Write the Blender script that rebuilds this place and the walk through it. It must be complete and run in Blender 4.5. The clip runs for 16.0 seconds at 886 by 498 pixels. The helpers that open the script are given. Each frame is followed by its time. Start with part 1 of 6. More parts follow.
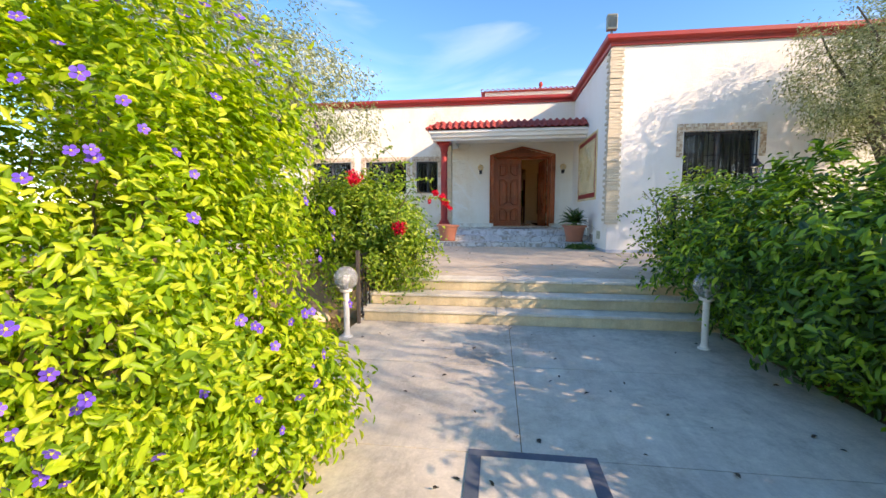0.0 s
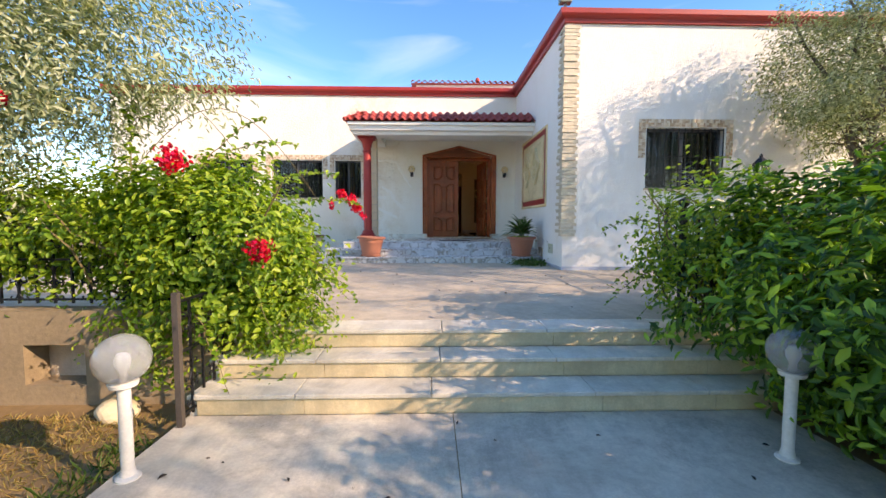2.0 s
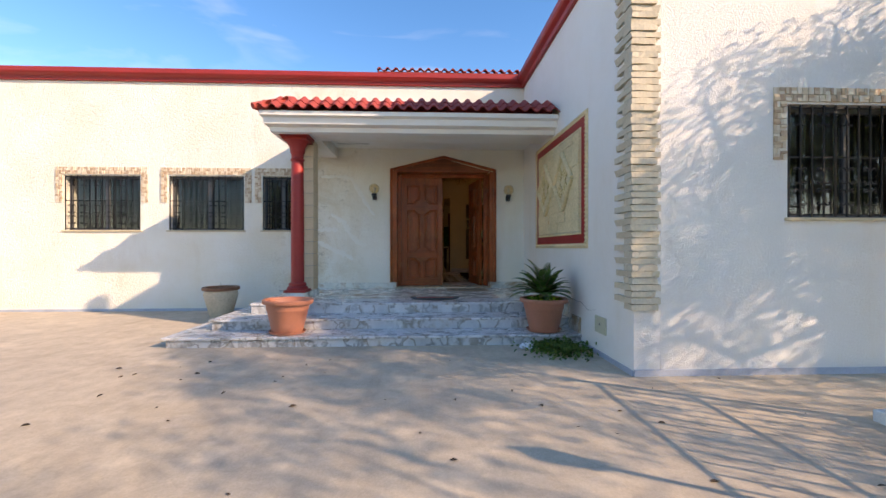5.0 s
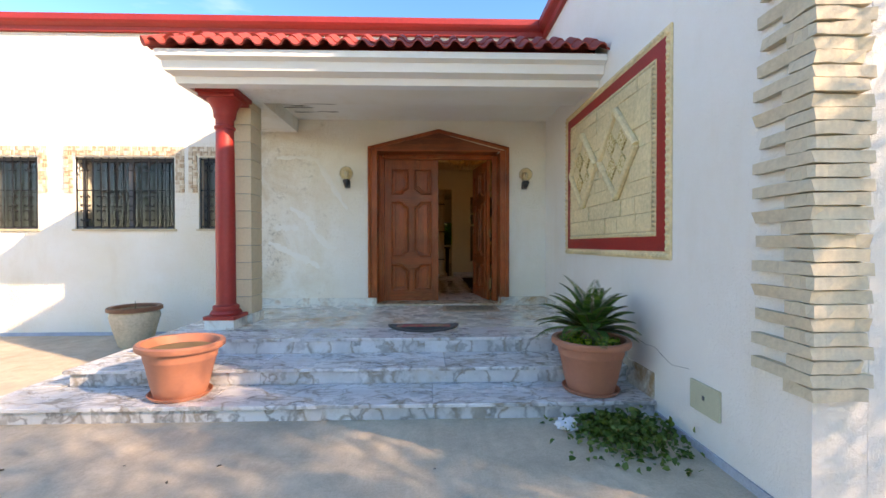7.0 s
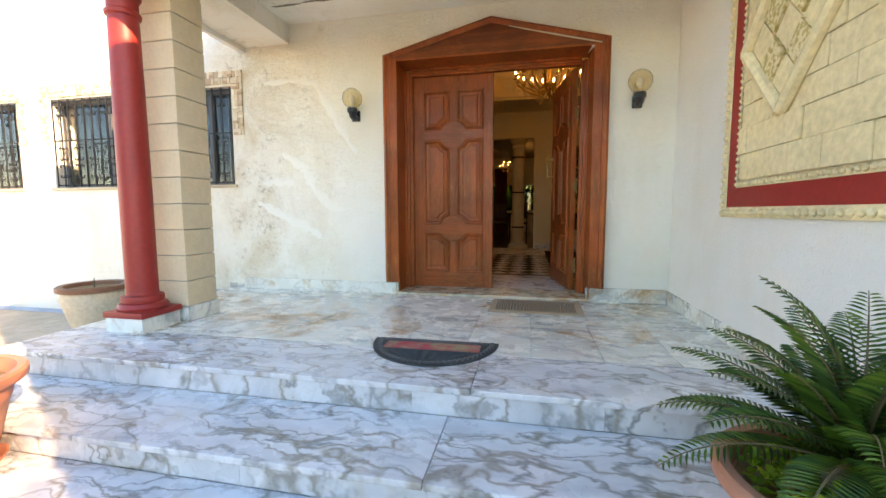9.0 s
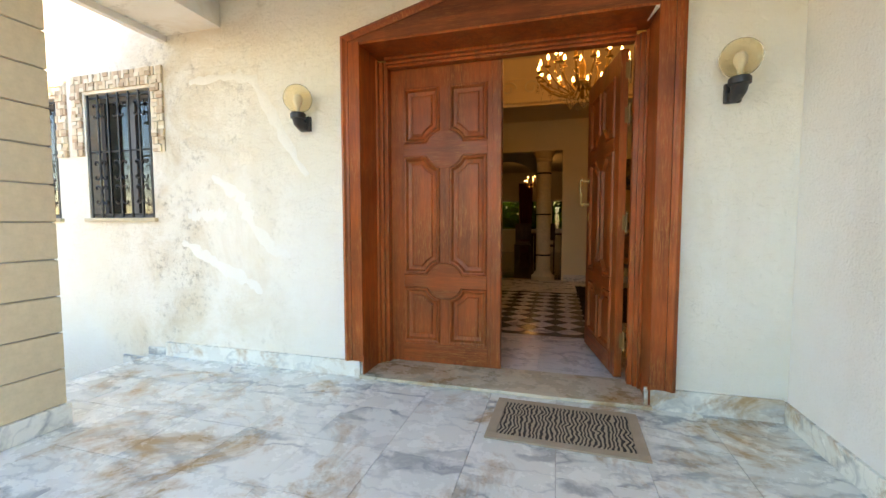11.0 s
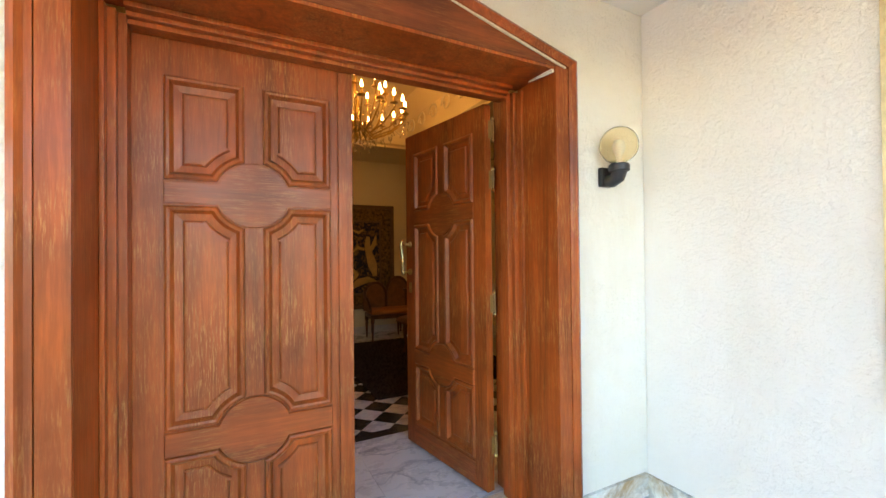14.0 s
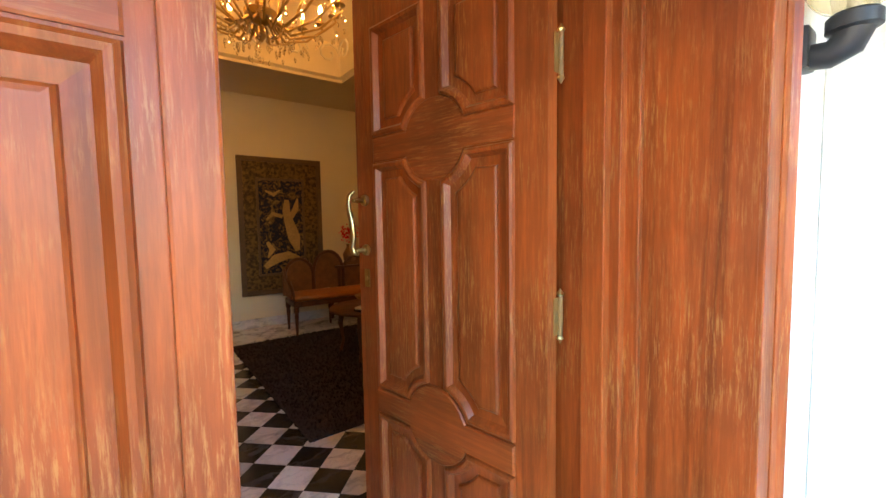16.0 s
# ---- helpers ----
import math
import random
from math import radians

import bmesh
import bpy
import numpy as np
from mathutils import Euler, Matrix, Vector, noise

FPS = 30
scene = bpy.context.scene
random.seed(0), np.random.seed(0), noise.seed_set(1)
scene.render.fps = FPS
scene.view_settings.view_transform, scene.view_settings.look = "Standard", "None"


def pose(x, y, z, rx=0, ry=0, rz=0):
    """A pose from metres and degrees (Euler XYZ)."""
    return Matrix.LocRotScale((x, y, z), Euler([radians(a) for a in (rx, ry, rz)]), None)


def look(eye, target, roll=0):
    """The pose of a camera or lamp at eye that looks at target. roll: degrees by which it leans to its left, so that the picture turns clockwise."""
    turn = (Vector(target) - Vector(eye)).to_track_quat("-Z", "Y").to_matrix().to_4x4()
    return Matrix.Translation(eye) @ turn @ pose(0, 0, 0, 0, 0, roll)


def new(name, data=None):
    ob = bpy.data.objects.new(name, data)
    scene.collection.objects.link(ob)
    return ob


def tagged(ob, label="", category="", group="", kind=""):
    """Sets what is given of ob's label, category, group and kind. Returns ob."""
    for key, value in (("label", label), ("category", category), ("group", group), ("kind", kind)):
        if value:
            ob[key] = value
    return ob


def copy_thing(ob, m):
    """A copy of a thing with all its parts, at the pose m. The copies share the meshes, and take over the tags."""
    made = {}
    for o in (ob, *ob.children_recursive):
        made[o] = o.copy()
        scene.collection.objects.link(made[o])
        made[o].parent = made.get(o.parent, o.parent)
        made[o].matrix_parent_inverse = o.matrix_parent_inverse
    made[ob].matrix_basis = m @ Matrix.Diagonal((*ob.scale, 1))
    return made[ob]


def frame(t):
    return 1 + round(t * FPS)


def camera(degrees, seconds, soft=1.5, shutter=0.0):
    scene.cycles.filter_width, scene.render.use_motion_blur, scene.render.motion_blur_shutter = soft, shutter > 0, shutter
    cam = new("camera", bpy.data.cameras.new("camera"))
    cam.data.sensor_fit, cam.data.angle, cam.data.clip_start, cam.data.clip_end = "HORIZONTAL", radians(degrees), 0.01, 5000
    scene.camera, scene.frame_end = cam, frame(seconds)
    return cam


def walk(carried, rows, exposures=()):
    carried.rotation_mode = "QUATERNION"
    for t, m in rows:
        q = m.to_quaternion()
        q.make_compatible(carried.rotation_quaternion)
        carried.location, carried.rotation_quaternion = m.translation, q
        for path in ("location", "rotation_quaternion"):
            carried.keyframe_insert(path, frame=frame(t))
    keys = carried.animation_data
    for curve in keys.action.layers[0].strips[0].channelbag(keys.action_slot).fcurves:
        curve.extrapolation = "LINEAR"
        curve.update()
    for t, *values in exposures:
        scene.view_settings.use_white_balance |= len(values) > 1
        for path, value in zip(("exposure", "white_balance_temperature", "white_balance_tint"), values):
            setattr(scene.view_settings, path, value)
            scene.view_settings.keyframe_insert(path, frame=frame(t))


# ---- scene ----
cam = camera(94.8, 16.0)
PATH = [
    (0, (-0.763, -13.215, 0.437), (-1.025, -11.24, 0.262), -0.0),
    (0.5, (-0.775, -12.837, 0.445), (-0.901, -10.848, 0.272), -0.1),
    (1, (-0.762, -12.346, 0.467), (-0.807, -10.354, 0.295), -0.1),
    (1.5, (-0.764, -11.837, 0.467), (-0.751, -9.843, 0.307), -0.0),
    (2, (-0.762, -11.299, 0.455), (-0.706, -9.304, 0.321), 0.1),
    (2.5, (-0.719, -10.711, 0.45), (-0.641, -8.715, 0.353), -0.0),
    (3, (-0.65, -10.124, 0.491), (-0.559, -8.127, 0.43), -0.1),
    (3.5, (-0.566, -9.463, 0.465), (-0.468, -7.466, 0.434), 0.2),
    (4, (-0.453, -8.833, 0.496), (-0.36, -6.835, 0.477), -0.0),
    (4.5, (-0.396, -8.258, 0.599), (-0.306, -6.26, 0.584), -0.1),
    (5, (-0.345, -7.776, 0.768), (-0.258, -5.778, 0.763), 0.0),
    (5.2, (-0.337, -7.585, 0.842), (-0.252, -5.587, 0.841), 0.1),
    (7.3, (-0.03, -5.524, 0.879), (0.013, -3.525, 0.842), -0.2),
    (7.5, (0.032, -5.282, 0.876), (0.041, -3.283, 0.817), -0.1),
    (8, (0.222, -4.77, 0.792), (0.111, -2.777, 0.676), -0.2),
    (8.2, (0.292, -4.57, 0.794), (0.123, -2.583, 0.645), -0.2),
    (10.3, (0.386, -2.817, 0.885), (-0.235, -0.927, 0.7), -0.3),
    (10.5, (0.392, -2.697, 0.929), (-0.218, -0.8, 0.761), -0.2),
    (11, (0.372, -2.497, 1.049), (-0.167, -0.575, 0.925), -0.1),
    (11.5, (0.265, -2.433, 1.12), (-0.141, -0.476, 1.058), 0.0),
    (12, (0.016, -2.386, 1.178), (-0.176, -0.395, 1.191), 0.0),
    (12.5, (-0.141, -2.261, 1.196), (-0.078, -0.263, 1.258), 0.0),
    (13, (-0.315, -1.985, 1.23), (0.049, -0.02, 1.302), -0.3),
    (13.5, (-0.405, -1.749, 1.28), (0.26, 0.136, 1.335), -0.5),
    (14, (-0.485, -1.504, 1.339), (0.431, 0.274, 1.358), -0.6),
    (14.5, (-0.497, -1.159, 1.325), (0.595, 0.515, 1.29), -0.6),
    (15, (-0.444, -0.821, 1.321), (0.756, 0.777, 1.245), -0.6),
    (15.5, (-0.305, -0.521, 1.319), (0.936, 1.044, 1.211), -0.7),
    (16, (-0.106, -0.288, 1.315), (1.109, 1.295, 1.179), -0.9),
]
EXPOSURE = ((0, 1.42, 8500, 25), (4.0, 1.35, 8600, 25), (5.2, 1.22, 8700, 26), (7.3, 2.05, 9800, 26), (8.2, 2.5, 10900, 26), (10.3, 2.92, 11700, 26), (12.5, 3.25, 10900, 26), (14.5, 3.9, 9900, 26), (16, 4.42, 8800, 26))
HALL_W = 0.48
walk(cam, [(t, look(eye, target, roll)) for t, eye, target, roll in PATH], EXPOSURE)

# ---- world, sun ----
SUN = Vector((0.785, -0.4175, 0.459)).normalized()
world = bpy.data.worlds.new("world")
scene.world = world
world.use_nodes = True
wn = world.node_tree
sky = wn.nodes.new("ShaderNodeTexSky")
sky.sky_type = "NISHITA"
sky.sun_disc = False
sky.sun_elevation = math.asin(SUN.z)
sky.sun_rotation = math.atan2(SUN.x, SUN.y)
sky.air_density, sky.dust_density, sky.ozone_density = 1.0, 0.15, 4.0
wn.nodes["Background"].inputs[1].default_value = 0.15
deep = wn.nodes.new("ShaderNodeHueSaturation")
deep.inputs["Saturation"].default_value = 1.25
wn.links.new(sky.outputs[0], deep.inputs["Color"])
wco = wn.nodes.new("ShaderNodeTexCoord")
wmap = wn.nodes.new("ShaderNodeMapping")
wmap.inputs["Scale"].default_value = (1.2, 2.6, 5.0)
wisp = wn.nodes.new("ShaderNodeTexNoise")
wisp.inputs["Scale"].default_value, wisp.inputs["Detail"].default_value, wisp.inputs["Distortion"].default_value = 1.6, 7.0, 0.8
wramp = wn.nodes.new("ShaderNodeValToRGB")
wramp.color_ramp.elements[0].position, wramp.color_ramp.elements[0].color = 0.5, (0, 0, 0, 1)
wramp.color_ramp.elements[1].position, wramp.color_ramp.elements[1].color = 0.82, (0.24, 0.24, 0.24, 1)
wmix = wn.nodes.new("ShaderNodeMix")
wmix.data_type = "RGBA"
wmix.inputs[7].default_value = (5.5, 6.0, 6.6, 1)
wn.links.new(wco.outputs["Generated"], wmap.inputs["Vector"])
wn.links.new(wmap.outputs[0], wisp.inputs["Vector"])
wn.links.new(wisp.outputs["Fac"], wramp.inputs[0])
wn.links.new(wramp.outputs[0], wmix.inputs[0])
wn.links.new(deep.outputs[0], wmix.inputs[6])
wn.links.new(wmix.outputs[2], wn.nodes["Background"].inputs[0])
sun_data = bpy.data.lights.new("sun", "SUN")
sun_data.energy, sun_data.angle, sun_data.color = 2.8, radians(0.55), (1.0, 0.9, 0.76)
sun_ob = new("sun", sun_data)
sun_ob.matrix_world = look((8, -4, 5), Vector((8, -4, 5)) - SUN)


# ---- mesh helpers ----
def box(bm, x0, x1, y0, y1, z0, z1, bevel=0.0):
    vs = [bm.verts.new(c) for c in ((x0, y0, z0), (x1, y0, z0), (x1, y1, z0), (x0, y1, z0), (x0, y0, z1), (x1, y0, z1), (x1, y1, z1), (x0, y1, z1))]
    fs = [bm.faces.new([vs[i] for i in f]) for f in ((3, 2, 1, 0), (4, 5, 6, 7), (0, 1, 5, 4), (1, 2, 6, 5), (2, 3, 7, 6), (3, 0, 4, 7))]
    if bevel:
        es = {e for f in fs for e in f.edges}
        bmesh.ops.bevel(bm, geom=list(es), offset=bevel, segments=2, affect="EDGES", profile=0.6)
    return bm


def boxes(*dims, bevel=0.0):
    bm = bmesh.new()
    for d in dims:
        box(bm, *d, bevel=bevel)
    return bm


def lathe(bm, profile, seg=32, c=(0, 0, 0), sx=1.0):
    rings = []
    for r, z in profile:
        rings.append([bm.verts.new((c[0] + sx * r * math.cos(2 * math.pi * i / seg), c[1] + r * math.sin(2 * math.pi * i / seg), c[2] + z)) for i in range(seg)])
    for a, b in zip(rings, rings[1:]):
        for i in range(seg):
            bm.faces.new((a[i], a[(i + 1) % seg], b[(i + 1) % seg], b[i]))
    for ring, rev in ((rings[0], True), (rings[-1], False)):
        bm.faces.new(ring[::-1] if rev else ring)
    return bm


def tube(bm, pts, radii, seg=8):
    pts = [Vector(p) for p in pts]
    if not hasattr(radii, "__len__"):
        radii = [radii] * len(pts)
    rings, side = [], None
    for i, p in enumerate(pts):
        d = (pts[min(i + 1, len(pts) - 1)] - pts[max(i - 1, 0)]).normalized()
        if side is None:
            side = d.orthogonal().normalized()
        side = (side - d * side.dot(d)).normalized()
        up = d.cross(side)
        rings.append([bm.verts.new(p + (side * math.cos(2 * math.pi * k / seg) + up * math.sin(2 * math.pi * k / seg)) * radii[i]) for k in range(seg)])
    for a, b in zip(rings, rings[1:]):
        for k in range(seg):
            bm.faces.new((a[k], a[(k + 1) % seg], b[(k + 1) % seg], b[k]))
    bm.faces.new(rings[0][::-1])
    bm.faces.new(rings[-1])
    return bm


def wall_cells(bm, u0, u1, w0, w1, d0, d1, holes, axis="x"):
    """A wall along x (or y) from u0 to u1 and w0 to w1 high, between the depths d0 and d1, with rectangular holes through it."""
    us = sorted({u0, u1, *[h[0] for h in holes], *[h[1] for h in holes]})
    ws = sorted({w0, w1, *[h[2] for h in holes], *[h[3] for h in holes]})
    cache = {}

    def v(u, w, d):
        key = (u, w, d)
        if key not in cache:
            cache[key] = bm.verts.new((u, d, w) if axis == "x" else (d, u, w))
        return cache[key]

    def full(i, j):
        if not (0 <= i < len(us) - 1 and 0 <= j < len(ws) - 1):
            return False
        cu, cw = (us[i] + us[i + 1]) / 2, (ws[j] + ws[j + 1]) / 2
        return not any(h[0] < cu < h[1] and h[2] < cw < h[3] for h in holes)

    for i in range(len(us) - 1):
        for j in range(len(ws) - 1):
            if not full(i, j):
                continue
            a, b, c, d = us[i], us[i + 1], ws[j], ws[j + 1]
            bm.faces.new((v(a, c, d0), v(b, c, d0), v(b, d, d0), v(a, d, d0)))
            bm.faces.new((v(a, d, d1), v(b, d, d1), v(b, c, d1), v(a, c, d1)))
            for di, dj, p, q in ((-1, 0, (a, c), (a, d)), (1, 0, (b, d), (b, c)), (0, -1, (b, c), (a, c)), (0, 1, (a, d), (b, d))):
                if not full(i + di, j + dj):
                    bm.faces.new((v(*p, d0), v(*q, d0), v(*q, d1), v(*p, d1)))
    bmesh.ops.recalc_face_normals(bm, faces=bm.faces)
    return bm


def sweep(bm, profile, path):
    """Sweeps a profile of (out, z) along an open path of (x, y, outward x, outward y) corners."""
    rows = [[bm.verts.new((x + ox * o, y + oy * o, z)) for o, z in profile] for x, y, ox, oy in path]
    n = len(profile)
    for a, b in zip(rows, rows[1:]):
        for i in range(n):
            bm.faces.new((a[i], b[i], b[(i + 1) % n], a[(i + 1) % n]))
    bm.faces.new(rows[0])
    bm.faces.new(rows[-1][::-1])
    bmesh.ops.recalc_face_normals(bm, faces=bm.faces)
    return bm


def to_mesh(name, bm, material, smooth=False):
    me = bpy.data.meshes.new(name)
    bm.to_mesh(me)
    bm.free()
    if material:
        me.materials.append(material)
    if smooth:
        me.polygons.foreach_set("use_smooth", [True] * len(me.polygons))
        me.set_sharp_from_angle(angle=radians(40))
    return me


def part(name, bm, material, parent, label="", smooth=False):
    ob = new(name, to_mesh(name, bm, material, smooth))
    ob.parent = parent
    ob.matrix_parent_inverse = Matrix()
    if label:
        ob["label"] = label
    return ob


def struct(name, bm, material, label="", category="", smooth=False):
    return tagged(new(name, to_mesh(name, bm, material, smooth)), label, category, "", "structure")


def thing(name, x, y, z, label, category, group="", rz=0.0, kind=""):
    ob = new(name)
    ob.matrix_basis = pose(x, y, z, 0, 0, rz)
    ob.empty_display_size = 0.1
    return tagged(ob, label, category, group, kind)


# ---- materials ----
class Nodes:
    def __init__(self, name):
        self.m = bpy.data.materials.new(name)
        self.m.use_nodes = True
        self.t = self.m.node_tree
        self.b = self.t.nodes["Principled BSDF"]
        self.co = self.n("ShaderNodeTexCoord").outputs["Object"]

    def n(self, kind, **values):
        node = self.t.nodes.new(kind)
        for k, v in values.items():
            node.inputs[k.replace("_", " ")].default_value = v
        return node

    def link(self, a, b):
        self.t.links.new(a, b)

    def noise(self, scale, detail=4.0, rough=0.6, co=None, distortion=0.0):
        node = self.n("ShaderNodeTexNoise", Scale=scale, Detail=detail, Roughness=rough, Distortion=distortion)
        self.link(co or self.co, node.inputs["Vector"])
        return node.outputs["Fac"]

    def ramp(self, fac, *stops):
        node = self.n("ShaderNodeValToRGB")
        el = node.color_ramp.elements
        while len(el) < len(stops):
            el.new(0.5)
        for e, (p, c) in zip(el, stops):
            e.position = p
            e.color = (*c, 1) if hasattr(c, "__len__") else (c, c, c, 1)
        self.link(fac, node.inputs[0])
        return node.outputs[0]

    def mix(self, fac, a, b, mode="MIX"):
        node = self.n("ShaderNodeMix")
        node.data_type, node.blend_type = "RGBA", mode
        for sock, val in ((node.inputs[0], fac), (node.inputs[6], a), (node.inputs[7], b)):
            if hasattr(val, "is_linked"):
                self.link(val, sock)
            elif hasattr(val, "__len__"):
                sock.default_value = (*val, 1)
            else:
                sock.default_value = val
        return node.outputs[2]

    def stretch(self, x, y, z):
        node = self.n("ShaderNodeMapping", Scale=(x, y, z))
        self.link(self.co, node.inputs["Vector"])
        return node.outputs[0]

    def bump(self, height, strength=0.3, distance=0.01):
        node = self.n("ShaderNodeBump", Strength=strength, Distance=distance)
        self.link(height, node.inputs["Height"])
        self.link(node.outputs[0], self.b.inputs["Normal"])

    def done(self, colour=None, rough=0.6, metal=0.0, spec=0.5):
        if colour is not None:
            if hasattr(colour, "is_linked"):
                self.link(colour, self.b.inputs["Base Color"])
            else:
                self.b.inputs["Base Color"].default_value = (*colour, 1)
        if hasattr(rough, "is_linked"):
            self.link(rough, self.b.inputs["Roughness"])
        else:
            self.b.inputs["Roughness"].default_value = rough
        self.b.inputs["Metallic"].default_value = metal
        self.b.inputs["Specular IOR Level"].default_value = spec
        return self.m


def plain(name, colour, rough=0.6, metal=0.0, vary=0.25, scale=18.0, relief=0.15, spec=0.5):
    """A surface of one colour with grain and blotches at two scales."""
    k = Nodes(name)
    dark = tuple(c * (1 - vary) for c in colour)
    lite = tuple(min(1, c * (1 + vary * 0.6)) for c in colour)
    a = k.ramp(k.noise(scale * 0.15, 3), (0.35, dark), (0.65, lite))
    b = k.ramp(k.noise(scale * 4, 5), (0.3, dark), (0.7, lite))
    k.bump(k.noise(scale * 6, 4), relief, 0.004)
    return k.done(k.mix(0.5, a, b), rough, metal, spec)


def stucco(name, colour, relief=0.5, stain=0.25, coarse=38.0):
    """Rough-cast painted plaster with faint ochre weathering."""
    k = Nodes(name)
    streak = k.noise(1.0, 5, 0.65, k.stretch(1.6, 1.6, 0.45))
    spots = k.noise(0.55, 6, 0.7)
    base = k.mix(k.ramp(spots, (0.4, 0.0), (0.75, 1.0)), colour, tuple(c * s for c, s in zip(colour, (0.93, 0.91, 0.87))))
    stained = k.mix(k.ramp(streak, (0.55, 0.0), (0.78, stain)), base, (0.62, 0.5, 0.3))
    grime = k.ramp(k.noise(9.0, 6, 0.75), (0.66, 0.0), (0.8, stain * 0.7))
    c = k.mix(grime, stained, (0.42, 0.38, 0.32))
    k.bump(k.mix(0.35, k.noise(coarse, 6, 0.7, distortion=0.6), k.noise(coarse * 0.25, 3), "ADD"), relief, 0.012)
    return k.done(c, 0.88, 0, 0.2)


def marble(name, tint=(0.78, 0.8, 0.8), vein=(0.28, 0.32, 0.36), density=1.0, rust=0.0, rough=0.22, per_piece=True):
    k = Nodes(name)
    co = k.stretch(1, 1, 1)
    if per_piece:
        info = k.n("ShaderNodeObjectInfo")
        mul = k.n("ShaderNodeVectorMath")
        mul.operation = "MULTIPLY_ADD"
        k.link(info.outputs["Random"], mul.inputs[0])
        mul.inputs[1].default_value = (37.0, 11.0, 23.0)
        k.link(k.co, mul.inputs[2])
        co = mul.outputs[0]
    warp = k.n("ShaderNodeTexNoise", Scale=2.2, Detail=5.0, Roughness=0.6)
    k.link(co, warp.inputs["Vector"])
    add = k.n("ShaderNodeVectorMath")
    add.operation = "MULTIPLY_ADD"
    k.link(warp.outputs["Color"], add.inputs[0])
    add.inputs[1].default_value = (0.4, 0.4, 0.4)
    k.link(co, add.inputs[2])
    rot = k.n("ShaderNodeMapping", Rotation=(0.3, 0.4, 0.75), Scale=(0.8, 3.4, 2.2))
    k.link(add.outputs[0], rot.inputs["Vector"])
    fine = k.ramp(k.noise(3.2 * density, 2.5, 0.45, rot.outputs[0]), (0.47, 0.0), (0.497, 0.7), (0.503, 0.7), (0.53, 0.0))
    bold = k.ramp(k.noise(1.3 * density, 3, 0.5, rot.outputs[0]), (0.465, 0.0), (0.498, 1.0), (0.504, 1.0), (0.53, 0.0))
    veins = k.mix(0.7, bold, fine, "ADD")
    broad = k.ramp(k.noise(1.5, 4, 0.6, add.outputs[0]), (0.38, 0.0), (0.72, 0.55))
    c = k.mix(broad, tint, tuple((a + 2 * b) / 3 for a, b in zip(vein, tint)))
    fade = k.ramp(k.noise(1.1, 3, 0.5, co), (0.3, 0.4), (0.6, 1.0))
    c = k.mix(k.mix(1.0, veins, fade, "MULTIPLY"), c, vein)
    if rust:
        c = k.mix(k.ramp(k.noise(2.3, 6, 0.72, distortion=0.7), (0.52, 0.0), (0.66, rust)), c, (0.42, 0.22, 0.07))
    k.bump(k.noise(60, 3), 0.04, 0.002)
    return k.done(c, k.ramp(k.noise(5, 5, 0.7), (0.3, rough * 0.7), (0.7, rough * 1.9)), 0, 0.5)


def step_marble(name):
    """Blue-white marble crossed by fine slanting grey and brown veins, with cloudy grey bands."""
    k = Nodes(name)
    info = k.n("ShaderNodeObjectInfo")
    mul = k.n("ShaderNodeVectorMath")
    mul.operation = "MULTIPLY_ADD"
    k.link(info.outputs["Random"], mul.inputs[0])
    mul.inputs[1].default_value = (37.0, 11.0, 23.0)
    k.link(k.co, mul.inputs[2])
    warp = k.n("ShaderNodeTexNoise", Scale=3.0, Detail=4.0, Roughness=0.6)
    k.link(mul.outputs[0], warp.inputs["Vector"])
    add = k.n("ShaderNodeVectorMath")
    add.operation = "MULTIPLY_ADD"
    k.link(warp.outputs["Color"], add.inputs[0])
    add.inputs[1].default_value = (0.22, 0.22, 0.22)
    k.link(mul.outputs[0], add.inputs[2])
    slant = k.n("ShaderNodeMapping", Rotation=(0.15, 0.2, 0.42), Scale=(3.2, 9.5, 1.6))
    k.link(add.outputs[0], slant.inputs["Vector"])
    cross = k.n("ShaderNodeMapping", Rotation=(0.1, -0.2, -0.5), Scale=(3.0, 7.0, 1.8))
    k.link(add.outputs[0], cross.inputs["Vector"])
    fine = k.ramp(k.noise(1.0, 3, 0.5, slant.outputs[0]), (0.455, 0.0), (0.495, 0.85), (0.505, 0.85), (0.545, 0.0))
    thin = k.ramp(k.noise(0.8, 2, 0.4, cross.outputs[0]), (0.475, 0.0), (0.497, 0.8), (0.503, 0.8), (0.525, 0.0))
    cloud = k.ramp(k.noise(0.7, 4, 0.6, slant.outputs[0]), (0.4, 0.0), (0.7, 0.6))
    c = k.mix(cloud, (0.68, 0.69, 0.69), (0.34, 0.37, 0.39))
    c = k.mix(k.mix(1.0, fine, k.ramp(k.noise(1.6, 3, 0.5, mul.outputs[0]), (0.35, 0.3), (0.6, 1.0)), "MULTIPLY"), c, (0.2, 0.2, 0.19))
    c = k.mix(thin, c, (0.26, 0.22, 0.17))
    c = k.mix(k.ramp(k.noise(2.6, 6, 0.7, distortion=0.6), (0.56, 0.0), (0.72, 0.35)), c, (0.4, 0.28, 0.13))
    k.bump(k.noise(60, 3), 0.04, 0.002)
    return k.done(c, k.ramp(k.noise(5, 5, 0.7), (0.3, 0.18), (0.7, 0.42)), 0, 0.5)


